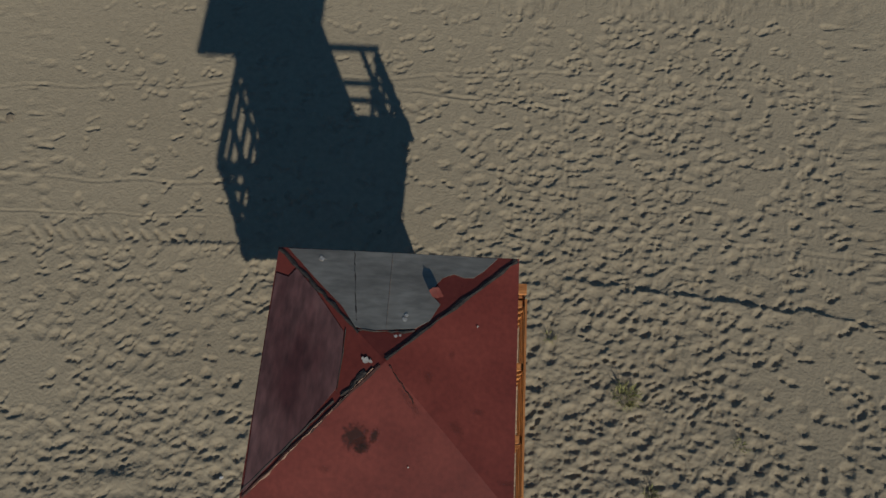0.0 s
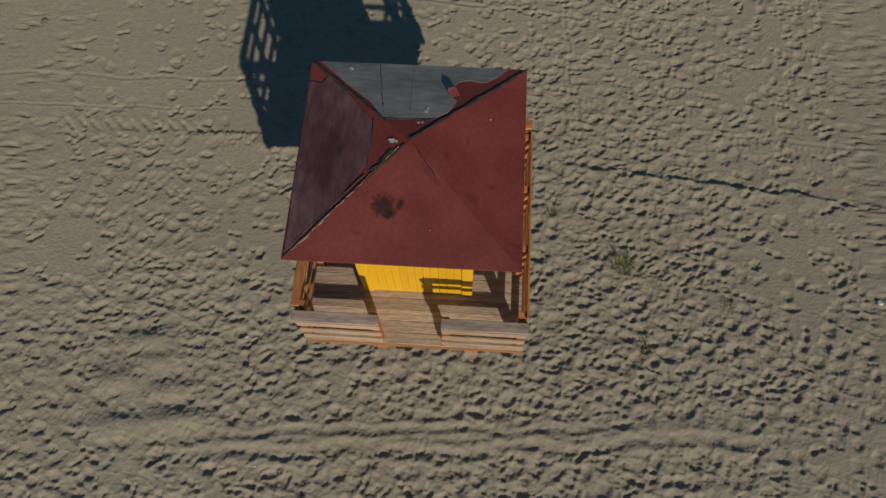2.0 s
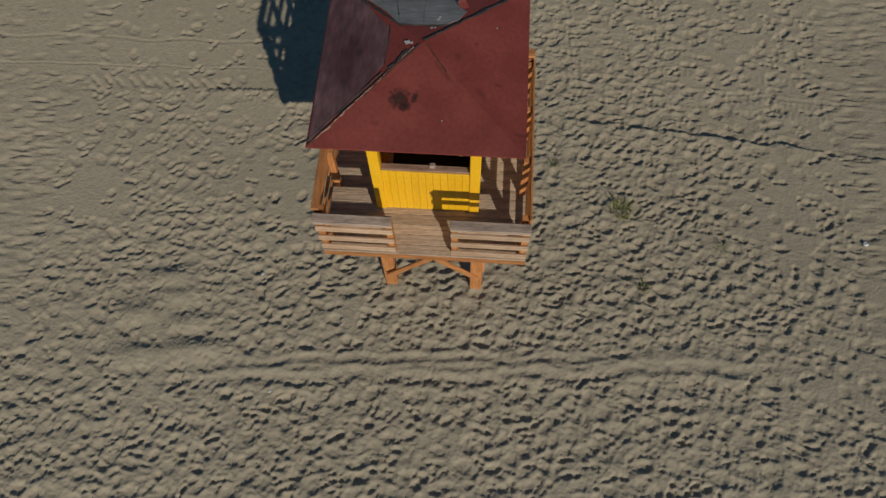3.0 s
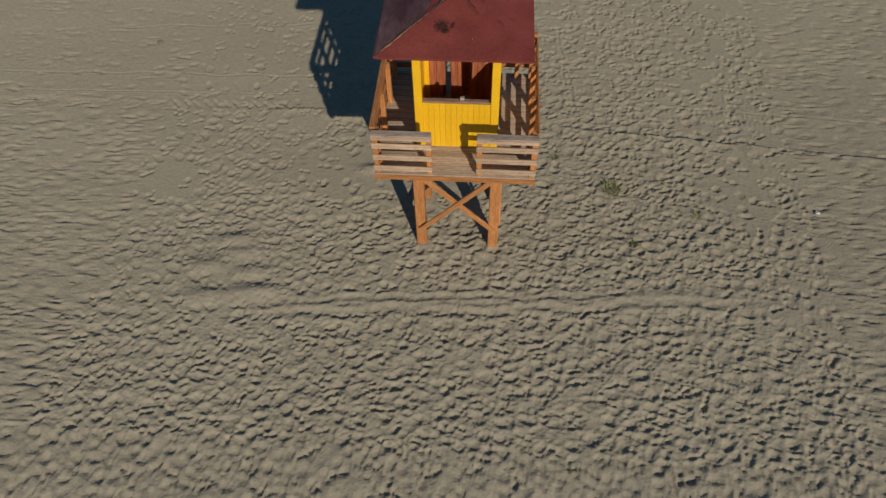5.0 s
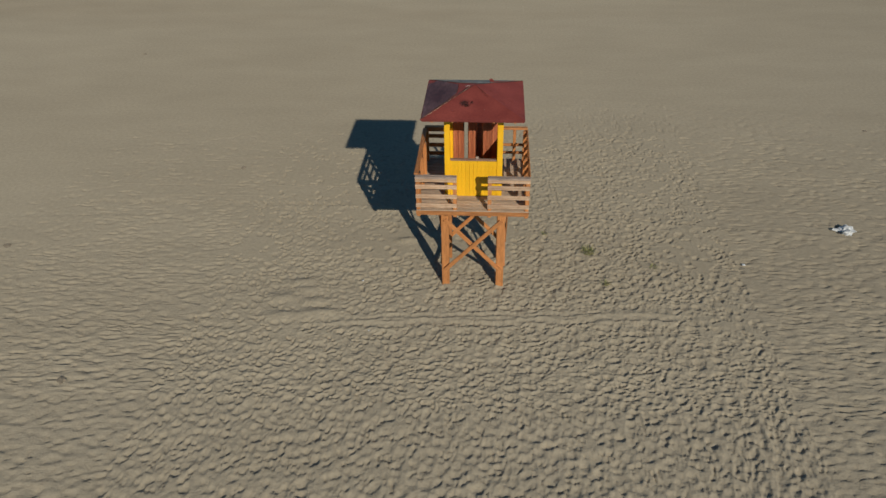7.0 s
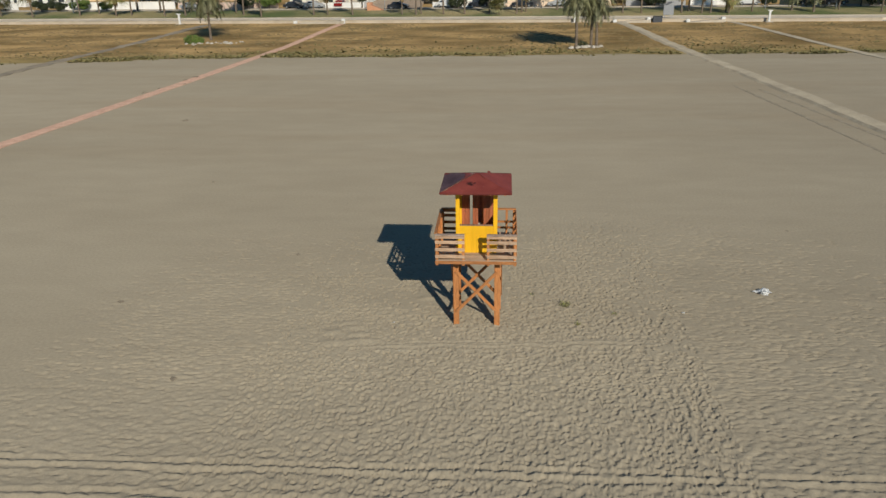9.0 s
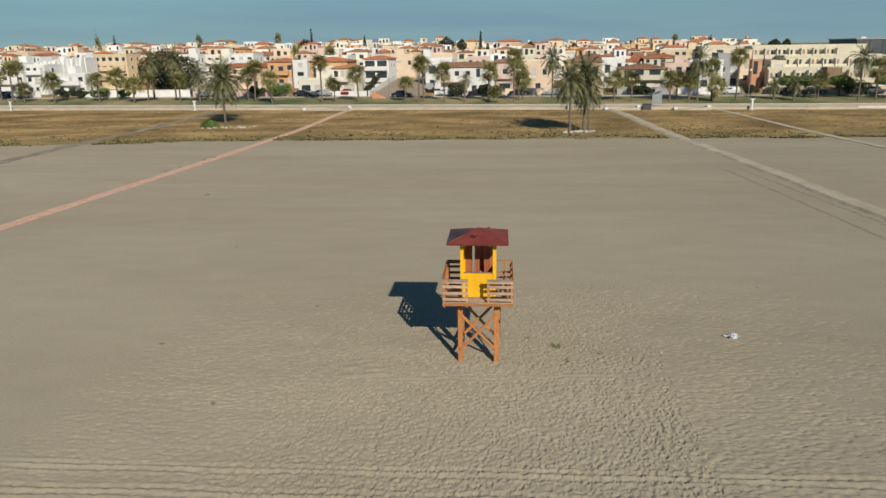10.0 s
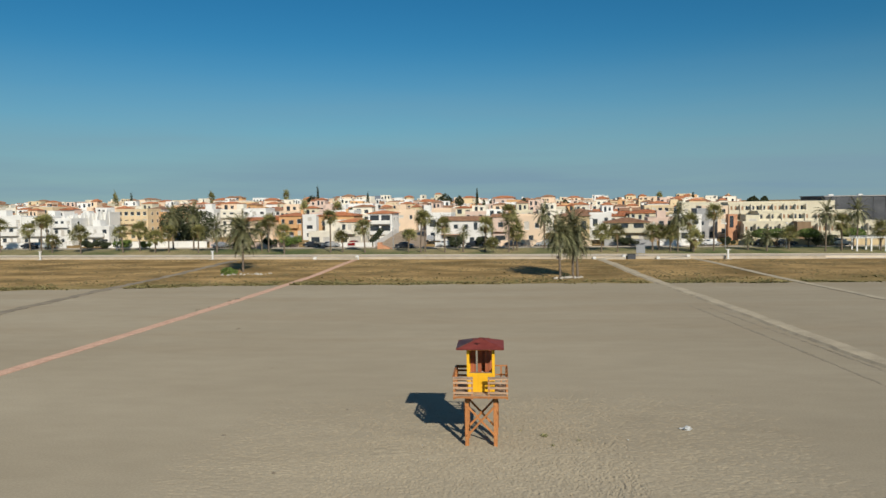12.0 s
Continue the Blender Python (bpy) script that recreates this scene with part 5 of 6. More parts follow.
tagged(new("road", tri_mesh("road", vs, [(0, 1, 2, 3), (4, 5, 1, 0), (5, 6, 2, 1), (6, 7, 3, 2), (7, 4, 0, 3)], ROADDIRT)), "sandy side street climbing between houses", "road", kind="structure")
# stepped white wall and hedge beside it
wall = thing("garden_wall", "white stepped garden wall beside the side street", "wall")
for i in range(9):
    v0, v1 = 21 + 4.4 * i, 21 + 4.4 * (i + 1)
    u = -30.4 - 0.35 * i
    zz = 1.7 + 0.26 * i
    p0 = town(u, v0)
    m = Matrix.Translation(p0) @ pose(0, 0, 0, 0, 0, math.degrees(TOWN_A) + 4.5)
    bm = bmesh.new()
    box(bm, (-0.12, 0, -0.5), (0.12, 4.4, zz + 1.25))
    part("panel", bm, WALLS["white"], wall, m=m)
leafy("hedge", [(-0.3 * i, 4.0 * i, 0.95 + 0.27 * i, 0.75, 0.85) for i in range(8)], 77, 0.14, 2600, DARKLEAF, "dark green hedge behind the white wall", "hedge", Matrix.Translation(town(-31.6, 23, 1.7)))

FACE = pose(0, 0, 0, 0, 0, math.degrees(TOWN_A))


def wall_run(u0, u1, v, h, material, label):
    w = thing("garden_wall", label, "wall", "garden walls", Matrix.Translation(town(u0, v, 1.70)) @ FACE)
    part("panel", boxes(((0, 0, -0.3), (u1 - u0, 0.2, h))), material, w, m=w.matrix_basis.copy())
    part("coping", boxes(((-0.03, -0.04, h), (u1 - u0 + 0.03, 0.24, h + 0.07))), CONCRETE, w, m=w.matrix_basis.copy())
    for i in range(int((u1 - u0) // 5) + 1):
        x = min(i * 5.0, u1 - u0 - 0.3)
        part("pier", boxes(((x, -0.05, -0.3), (x + 0.3, -0.005, h - 0.01))), material, w, m=w.matrix_basis.copy())


wall_run(-130, -111.8, 22.2, 1.5, WALLS["white"], "long white rendered garden wall")
wall_run(-101.2, -73.3, 22.2, 1.6, WALLS["white"], "long white rendered garden wall")
wall_run(-72.5, -49.5, 22.2, 1.3, WALLS["pink"], "pale pink garden wall")
wall_run(-47.8, -31.2, 22.2, 1.1, WALLS["white"], "low white garden wall")
wall_run(-16.0, -1.0, 22.2, 1.0, WALLS["white"], "low white garden wall")
wall_run(-0.6, 20.0, 22.2, 1.4, WALLS["peach"], "peach rendered garden wall")
wall_run(22.8, 34.2, 22.2, 1.5, WALLS["grey"], "dark grey fence wall before the villa")
wall_run(34.8, 47.0, 22.2, 1.5, WALLS["white"], "white garden wall")
wall_run(51.5, 96.0, 22.2, 1.3, WALLS["ochre"], "yellow ochre wall along the street")


# ---- houses ----
def holed(bm, w, h, holes, y0=0.0, thick=0.25):
    """A wall w wide and h high in the plane y0, with its openings cut through: (x, z, w, h)."""
    xs = sorted({0.0, w, *[a for x, z, ww, hh in holes for a in (x, x + ww)]})
    zs = sorted({-0.8, h, *[a for x, z, ww, hh in holes for a in (z, z + hh)]})
    for k in range(len(zs) - 1):
        run = None
        for i in range(len(xs) - 1):
            cx, cz = (xs[i] + xs[i + 1]) / 2, (zs[k] + zs[k + 1]) / 2
            solid = not any(x < cx < x + ww and z < cz < z + hh for x, z, ww, hh in holes)
            if solid and run is None:
                run = xs[i]
            if run is not None and (not solid or i == len(xs) - 2):
                box(bm, (run, y0, zs[k]), (xs[i + 1] if solid else xs[i], y0 + thick, zs[k + 1]))
                run = None


def house(u, v, w, ztop, depth, colour, roof="flat", holes=None, floors=2, bays=3, tile=TILES, balconies=(), label="", group="", turn=0.0, seed=0, z0=None, cat="house", detail=True, setback=False, shut=0.3, side=True, leaf=None):
    rh = random.Random(seed * 13 + int(u * 7))
    zb = (float(land(v)) + 0.05) if z0 is None else z0
    M = Matrix.Translation(town(u, v, zb)) @ pose(0, 0, 0, 0, 0, math.degrees(TOWN_A) + turn)
    root = thing("house", label or "%s rendered house with %s roof" % (colour, "tiled" if roof != "flat" else "flat"), cat, group, M)
    h = ztop - zb
    wallh = h - (0.22 * min(w, depth) * 0.5 if roof in ("hip", "gable") else 0)
    if holes is None:
        holes = []
        fh = wallh / floors
        for f in range(floors):
            for b in range(bays):
                if rh.random() < 0.12:
                    continue
                ww = min(w / bays * 0.62, rh.choice((1.0, 1.3, 1.8)))
                door = f == 0 and rh.random() < 0.3 or rh.random() < 0.25
                hh = min(fh * 0.72, 2.0) if door else min(fh * 0.5, 1.35)
                holes.append((w * (b + 0.5) / bays - ww / 2, f * fh + (0.12 if door else fh * 0.34), ww, hh))
    bm = bmesh.new()
    holed(bm, w, wallh, holes)
    box(bm, (0, 0.25, -0.8), (0.25, depth, wallh))
    box(bm, (w - 0.25, 0.25, -0.8), (w, depth, wallh))
    box(bm, (0.25, depth - 0.25, -0.8), (w - 0.25, depth, wallh))
    box(bm, (0.25, 0.25, wallh - 0.25), (w - 0.25, depth - 0.25, wallh - 0.02))
    part("wall", bm, WALLS[colour], root, m=M)
    for x, z, ww, hh in holes:
        closed = rh.random() < shut
        win = part("window", boxes(((x, 0.10, z), (x + 0.06, 0.16, z + hh)), ((x + ww - 0.06, 0.10, z), (x + ww, 0.16, z + hh)), ((x + 0.06, 0.10, z + hh - 0.06), (x + ww - 0.06, 0.16, z + hh)), ((x + 0.06, 0.10, z), (x + ww - 0.06, 0.16, z + 0.06))), FRAMEW, root, m=M)
        part("shutter" if closed else "pane", boxes(((x + 0.06, 0.12, z + 0.06), (x + ww - 0.06, 0.14, z + hh - 0.06))), (leaf or SHUTTER) if closed else GLASS, win, m=M)
        if z > 0.4 and detail:
            part("sill", boxes(((x - 0.08, -0.07, z - 0.07), (x + ww + 0.08, 0.099, z - 0.001))), FRAMEW, win, m=M)
    if roof == "flat":
        bm = bmesh.new()
        for lo, hi in (((-0.06, -0.06, wallh + 0.001), (w + 0.06, 0.22, wallh + 0.45)), ((-0.06, depth - 0.22, wallh + 0.001), (w + 0.06, depth + 0.06, wallh + 0.45)), ((-0.06, 0.221, wallh + 0.001), (0.22, depth - 0.221, wallh + 0.45)), ((w - 0.22, 0.221, wallh + 0.001), (w + 0.06, depth - 0.221, wallh + 0.45))):
            box(bm, lo, hi)
        part("parapet", bm, WALLS[colour], root, m=M)
        if detail and w > 5 and rh.random() < 0.35:
            x = rh.uniform(0.5, max(0.6, w - 3))
            part("stair_house", boxes(((x, depth * 0.45, wallh - 0.01), (x + 2.2, depth * 0.45 + 2.4, wallh + 2.1))), WALLS[colour], root, m=M)
    else:
        o, rise = 0.45, h - wallh + 0.05
        bm = bmesh.new()
        x0, x1, y0, y1 = -o, w + o, -o, depth + o
        if roof == "hip":
            k = min(x1 - x0, y1 - y0) / 2
            if x1 - x0 >= y1 - y0:
                rid = [(x0 + k, (y0 + y1) / 2), (x1 - k + 0.01, (y0 + y1) / 2)]
            else:
                rid = [((x0 + x1) / 2, y0 + k), ((x0 + x1) / 2, y1 - k + 0.01)]
        else:
            rid = [(x0, (y0 + y1) / 2), (x1, (y0 + y1) / 2)]
        c = [bm.verts.new((x, y, wallh + 0.02)) for x, y in ((x0, y0), (x1, y0), (x1, y1), (x0, y1))]
        e = [bm.verts.new((x, y, wallh + 0.14)) for x, y in ((x0, y0), (x1, y0), (x1, y1), (x0, y1))]
        r = [bm.verts.new((x, y, wallh + 0.14 + rise)) for x, y in rid]
        bm.faces.new(c[::-1])
        for i in range(4):
            j = (i + 1) % 4
            bm.faces.new((c[i], c[j], e[j], e[i]))
        if roof == "hip" and x1 - x0 < y1 - y0:
            bm.faces.new((e[0], e[1], r[0])), bm.faces.new((e[1], e[2], r[1], r[0])), bm.faces.new((e[2], e[3], r[1])), bm.faces.new((e[3], e[0], r[0], r[1]))
        else:
            bm.faces.new((e[0], e[1], r[1], r[0])), bm.faces.new((e[1], e[2], r[1])), bm.faces.new((e[2], e[3], r[0], r[1])), bm.faces.new((e[3], e[0], r[0]))
        rf = part("roof", bm, tile, root, m=M)
        if detail:
            # courses of tiles down the front slope
            bm = bmesh.new()
            a0, a1, q0, q1 = Vector((x0, y0, wallh + 0.15)), Vector((x1, y0, wallh + 0.15)), Vector((*rid[0], wallh + 0.15 + rise)), Vector((*rid[1], wallh + 0.15 + rise))
            if roof == "gable" or x1 - x0 >= y1 - y0:
                nn = int((x1 - x0) / 0.35)
                for i in range(1, nn):
                    t = i / nn
                    b0 = a0.lerp(a1, t)
                    xx = b0.x
                    if roof == "hip":
                        kk = min(1.0, (xx - x0) / (rid[0][0] - x0), (x1 - xx) / (x1 - rid[1][0]))
                    else:
                        kk = 1.0
                    b1 = Vector((xx, y0 + (rid[0][1] - y0) * kk, wallh + 0.15 + rise * kk))
                    vv = [bm.verts.new(p) for p in (b0 + Vector((-0.09, 0, 0)), b0 + Vector((0, 0, 0.09)), b0 + Vector((0.09, 0, 0)), b1 + Vector((0.09, 0, 0)), b1 + Vector((0, 0, 0.09)), b1 + Vector((-0.09, 0, 0)))]
                    bm.faces.new((vv[0], vv[1], vv[4], vv[5])), bm.faces.new((vv[1], vv[2], vv[3], vv[4]))
                part("tile_row_set", bm, tile, rf, m=M)
            if rh.random() < 0.5:
                x = rh.uniform(w * 0.2, w * 0.8)
                part("chimney", boxes(((x, depth * 0.4, wallh), (x + 0.6, depth * 0.4 + 0.6, wallh + rise + 0.9))), WALLS[colour], root, m=M)
    if setback:
        sx, sw, sd = rh.uniform(0.0, 0.3) * w, rh.uniform(0.5, 0.7) * w, depth * 0.55
        hh = rh.uniform(2.3, 2.8)
        bm = bmesh.new()
        holed(bm, sw, hh, [(sw * 0.2, 0.15, sw * 0.22, 1.9), (sw * 0.6, 0.7, sw * 0.2, 1.1)])
        box(bm, (0, 0.25, -0.1), (sw, sd, hh))
        up = part("upper_storey", bm, WALLS[colour], root, m=M @ pose(sx, depth - sd - 0.3, wallh))
        mu = M @ pose(sx, depth - sd - 0.3, wallh)
        part("pane", boxes(((sw * 0.2, 0.15, 0.15), (sw * 0.42, 0.24, 2.05)), ((sw * 0.6, 0.15, 0.7), (sw * 0.8, 0.24, 1.8))), GLASS, up, m=mu)
        if rh.random() < 0.65:
            bm = bmesh.new()
            q = [bm.verts.new(p) for p in ((-0.3, -0.35, hh), (sw + 0.3, -0.35, hh), (sw + 0.3, sd + 0.3, hh), (-0.3, sd + 0.3, hh), (sw * 0.4, sd * 0.5, hh + 0.8), (sw * 0.6, sd * 0.5, hh + 0.8))]
            for f in ((0, 1, 5, 4), (1, 2, 5), (2, 3, 4, 5), (3, 0, 4), (3, 2, 1, 0)):
                bm.faces.new([q[i] for i in f])
            part("upper_roof", bm, tile, up, m=mu)
    if side and v < 100 and h > 4:
        xs = w if u + w < 14 else 0.0
        o = 1 if xs else -1
        fh = wallh / max(1, floors)
        for f in range(floors):
            for t in (0.28, 0.68):
                if rh.random() < 0.3:
                    continue
                y, z, ww, hh = depth * t, f * fh + fh * 0.34, 0.9, min(1.2, fh * 0.45)
                e = [min(xs, xs + o * 0.05) + o * 0.002, max(xs, xs + o * 0.05) + o * 0.002]
                win = part("window", boxes(((e[0], y, z), (e[1], y + 0.07, z + hh)), ((e[0], y + ww - 0.07, z), (e[1], y + ww, z + hh)), ((e[0], y + 0.07, z + hh - 0.07), (e[1], y + ww - 0.07, z + hh)), ((e[0], y + 0.07, z), (e[1], y + ww - 0.07, z + 0.07))), FRAMEW, root, m=M)
                part("pane", boxes(((min(xs, xs + o * 0.02) + o * 0.002, y + 0.07, z + 0.07), (max(xs, xs + o * 0.02) + o * 0.002, y + ww - 0.07, z + hh - 0.07))), GLASS, win, m=M)
    for x, z, ww, dd in balconies:
        bal = part("balcony", boxes(((x, -dd, z - 0.18), (x + ww, -0.002, z))), WALLS[colour], root, m=M)
        part("balustrade", boxes(((x, -dd, z + 0.002), (x + ww, -dd + 0.12, z + 0.9)), ((x, -dd + 0.121, z + 0.002), (x + 0.12, -0.002, z + 0.9)), ((x + ww - 0.12, -dd + 0.121, z + 0.002), (x + ww, -0.002, z + 0.9))), WALLS[colour], bal, m=M)
    return root

G1 = "houses along the seafront street"
# white terrace in the west, its units stepping back
house(-145, 34, 11, 9.5, 9, "white", floors=3, bays=5, balconies=((0.6, 5.3, 4.2, 1.0), (6.0, 5.3, 4.2, 1.0), (0.6, 2.8, 9.6, 1.0)), group=G1, seed=1, label="white flat-roofed modern terrace block")
house(-133.0, 33, 8.6, 9.2, 9, "white", floors=3, bays=4, balconies=((0.5, 2.7, 7.4, 1.0),), group=G1, seed=2, label="white flat-roofed modern terrace block")
house(-123.6, 33, 5.6, 8.8, 9, "white", floors=3, bays=3, balconies=((0.4, 5.0, 4.6, 0.9),), group=G1, seed=3, label="white flat-roofed terrace house")
for i in range(6):
    x, v, zt = -124.5 + 2.0 * i, 38 + 0.8 * i, 9.2 + 0.22 * i
    r = house(x, v, 1.9, zt, 5, "white", floors=3, bays=1, group="stepped white terrace", seed=10 + i, label="narrow white stepped terrace house", detail=False)
    bm = bmesh.new()
    hz = zt - float(land(v)) - 0.05
    q = [bm.verts.new(p) for p in ((1.55, -1.6, -0.5), (1.75, -1.6, -0.5), (1.75, 0.8, -0.5), (1.55, 0.8, -0.5), (1.55, -1.6, hz * 0.9), (1.75, -1.6, hz * 0.9), (1.75, 0.8, hz + 1.1), (1.55, 0.8, hz + 1.1), (1.55, -0.9, hz + 0.8), (1.75, -0.9, hz + 0.8))]
    for f in ((0, 1, 5, 4), (1, 2, 6, 9, 5), (2, 3, 7, 6), (3, 0, 4, 8, 7), (4, 5, 9, 8), (8, 9, 6, 7)):
        bm.faces.new([q[j] for j in f])
    bmesh.ops.recalc_face_normals(bm, faces=bm.faces[:])
    part("fin_wall", bm, WALLS["white"], r, m=world_of(r))
house(-112.4, 29, 8.2, 6.6, 6, "white", floors=2, bays=3, group=G1, seed=4, label="low white house with balcony terrace", balconies=((0.5, 2.6, 6.5, 1.0),))
house(-115.6, 50, 9.8, 11.0, 7, "sand", floors=4, bays=5, group=G1, seed=6, label="sand-coloured house with loggias and flat roof", balconies=((0.4, 5.0, 9.0, 1.0), (0.4, 2.6, 9.0, 1.0)))
house(-105.5, 56, 6.6, 10.0, 8, "orange", floors=3, bays=2, group=G1, seed=7, label="orange rendered house with terraces", balconies=((0.3, 4.6, 5.8, 1.1),))
house(-98.8, 62, 7.6, 10.6, 7, "white", floors=3, bays=3, balconies=((0.5, 6.2, 6.4, 1.0),), group=G1, seed=8)
house(-91.0, 66, 7.0, 10.4, 7, "ivory", floors=3, bays=3, balconies=((0.4, 6.0, 6.0, 1.0),), group=G1, seed=9)
house(-83.0, 64, 7.6, 10.7, 7, "white", floors=3, bays=3, balconies=((0.5, 6.0, 6.4, 1.0),), group=G1, seed=11, label="white house with large arched window")
house(-75.4, 48, 8.6, 8.4, 7, "peach", "gable", floors=2, bays=3, group=G1, seed=12, label="low peach house with tiled roof")
house(-92.0, 40, 8.0, 7.2, 7, "ivory", floors=2, bays=3, group=G1, seed=33)
house(-66.4, 52, 7.2, 9.6, 8, "orange", "hip", floors=2, bays=3, group=G1, seed=13, label="orange house with red tiled roof", balconies=((1.0, 3.4, 5.0, 1.2),))
house(-58.6, 50, 4.0, 8.8, 8, "white", floors=3, bays=1, group=G1, seed=14)
house(-53.6, 60, 7.0, 9.8, 8, "white", floors=3, bays=2, group=G1, seed=15)
# house with garage and arched terrace
house(-48.1, 25.5, 6.4, 4.9, 6.5, "ivory", floors=1, bays=2, holes=[(0.6, 0.1, 2.2, 2.2), (3.6, 0.1, 2.2, 2.2)], group=G1, seed=16, label="low ivory garage block with shutters")
house(-46.2, 32.5, 4.2, 7.6, 7, "ivory", floors=2, bays=1, group=G1, seed=36)
house(-49.4, 37, 9.6, 9.8, 8, "orange", "hip", group=G1, seed=17, holes=[(0.8, 3.7, 1.6, 2.0), (3.2, 3.7, 1.6, 2.0), (5.6, 3.7, 1.6, 2.0), (7.6, 3.9, 1.2, 1.4)], label="orange house with red hipped roof and terrace", balconies=((0.4, 3.5, 7.4, 1.4),))
house(-40.6, 27, 5.7, 8.2, 7.5, "ivory", "hip", group=G1, seed=18, holes=[(0.5, 3.3, 1.0, 2.0), (2.0, 3.3, 1.0, 2.0), (4.0, 3.5, 1.1, 1.3), (2.6, 0.2, 2.7, 2.1), (0.7, 0.6, 1.1, 1.3)], label="ivory house with red hipped roof and garage", balconies=((0.2, 3.1, 4.0, 1.3),))
house(-41.8, 58, 7.0, 9.9, 9, "white", "hip", group=G1, seed=19, holes=[(0.5, 4.2, 2.7, 2.2), (3.8, 4.2, 2.7, 2.2), (0.5, 1.2, 2.7, 2.2), (3.8, 1.2, 2.7, 2.2)], shut=0.0, label="white three-storey house with dark loggias", balconies=((0.3, 4.0, 6.4, 0.9), (0.3, 1.0, 6.4, 0.9)))
house(-39.6, 82, 7.0, 9.6, 9, "peach", group=G1, seed=21, holes=[(0.7, 4.7, 2.2, 0.8), (0.9, 2.0, 0.9, 0.9), (4.8, 4.2, 1.0, 1.3)], label="plain peach house with flat roof")
house(-32.2, 84, 6.4, 9.2, 8, "white", floors=2, bays=3, group=G1, seed=47, balconies=((0.4, 3.2, 5.4, 1.0),), label="white house with long balcony")
house(-25.4, 70, 6.0, 9.9, 9, "peach", floors=2, bays=2, group=G1, seed=37)
house(-22.1, 44, 6.6, 8.9, 8, "white", floors=2, bays=2, group=G1, seed=22)
house(-15.5, 27, 12.4, 8.4, 7.5, "white", "gable", tile=BROWNTILES, group=G1, seed=23, holes=[(0.8, 3.6, 1.0, 1.9), (3.2, 3.9, 1.1, 1.1), (5.6, 3.9, 1.1, 1.1), (8.0, 3.6, 1.0, 1.9), (10.4, 3.9, 1.1, 1.1), (1.6, 0.1, 1.1, 2.1), (4.0, 0.3, 1.3, 1.8), (7.0, 0.6, 1.2, 1.3), (9.8, 0.1, 1.0, 2.1)], label="long white house with brown tiled roof")
part_m = Matrix.Translation(town(-15.3, 25.4, 0)) @ FACE
aw = tagged(part("porch_roof", boxes(((0, 0, 4.30), (5.6, 1.6, 4.42))), BROWNTILES, None, m=part_m), "brown tiled porch roof against the white house", "porch roof")
for x in (0.1, 5.4):
    part("post", boxes(((x, 0.05, 1.6), (x + 0.15, 0.2, 4.299))), FRAMEW, aw, m=part_m)
house(-2.9, 26.5, 3.9, 8.9, 8, "pink", "gable", tile=BROWNTILES, group=G1, seed=24, holes=[(1.3, 3.6, 1.2, 1.8), (0.5, 0.4, 2.6, 1.9)], label="narrow pink house with brown tiled roof", balconies=((0.3, 3.4, 3.2, 0.9),))
house(1.1, 28, 8.2, 8.5, 9, "peach", group=G1, seed=25, holes=[(3.4, 3.6, 1.2, 1.9), (5.9, 3.9, 1.0, 1.2), (4.4, 0.4, 1.2, 1.8), (1.4, 0.6, 1.2, 1.3)], label="plain peach house with flat roof")
house(11.6, 30, 8.2, 9.2, 9, "ochre", "hip", tile=BROWNTILES, floors=2, bays=3, group=G1, seed=26)
house(20.3, 44, 5.4, 8.4, 8, "white", floors=2, bays=2, group=G1, seed=27)
house(23.4, 27.5, 10.0, 7.6, 8, "cream", "hip", tile=BROWNTILES, group=G1, seed=28, holes=[(0.9, 3.3, 1.6, 1.4), (3.3, 3.1, 1.8, 1.7), (6.2, 3.1, 2.4, 1.7), (1.2, 0.4, 1.6, 1.8), (4.4, 0.4, 1.4, 1.8), (7.4, 0.4, 1.6, 1.8)], label="cream villa with broad brown hipped roof", balconies=((0.2, 2.9, 9.6, 1.2),))
house(34.2, 40, 6.4, 7.2, 8, "pink", floors=2, bays=3, group=G1, seed=29)
house(41.0, 36, 5.2, 7.9, 8, "white", floors=2, bays=2, group=G1, seed=30)
house(46.8, 46, 5.0, 9.2, 8, "grey", floors=3, bays=2, group=G1, seed=31, label="grey modern house with flat roof")
# terraced apartment block: three long tiers, each set back from the one below
def tier(u, v, w, ztop, zb, depth, step, seed, label):
    rt = random.Random(seed)
    holes = []
    k = int(w / step)
    for i in range(k):
        x = (i + 0.5) * w / k
        holes.append((x - 0.85, 0.15, 0.6, 1.8))
        if rt.random() < 0.8:
            holes.append((x + 0.2, 0.15, 0.6, 1.8))
    bal = tuple(((i + 0.06) * w / k, 0.0, w / k * 0.88, 1.1) for i in range(k))
    r = house(u, v, w, ztop, depth, "cream", holes=holes, balconies=bal, z0=zb, label=label, cat="apartment block", group="terraced apartments", seed=seed, detail=False, shut=0.6, leaf=BROWNDOOR)

    for i in range(k + 1):
        x = min(i * w / k, w - 0.18)
        part("divider", boxes(((x, -1.35, 0.002), (x + 0.16, -0.002, ztop - zb - 0.2))), WALLS["ivory"], r, m=world_of(r))
    return r


tier(56.0, 38, 30, 6.1, 3.3, 9, 2.7, 1, "cream apartment tier with balconies")
tier(61.6, 47, 24, 8.4, 6.0, 9, 2.5, 2, "cream apartment tier set back above")
tier(56.4, 56, 19, 10.6, 8.1, 9, 2.4, 3, "cream upper apartment tier with terraces")
house(56.0, 37.6, 30, 3.25, 8, "cream", floors=1, bays=10, group="terraced apartments", seed=40, label="cream apartment ground floor", cat="apartment block")
house(58.2, 44.6, 3.2, 7.4, 6, "cream", floors=2, bays=1, group="terraced apartments", seed=41, z0=2.2)
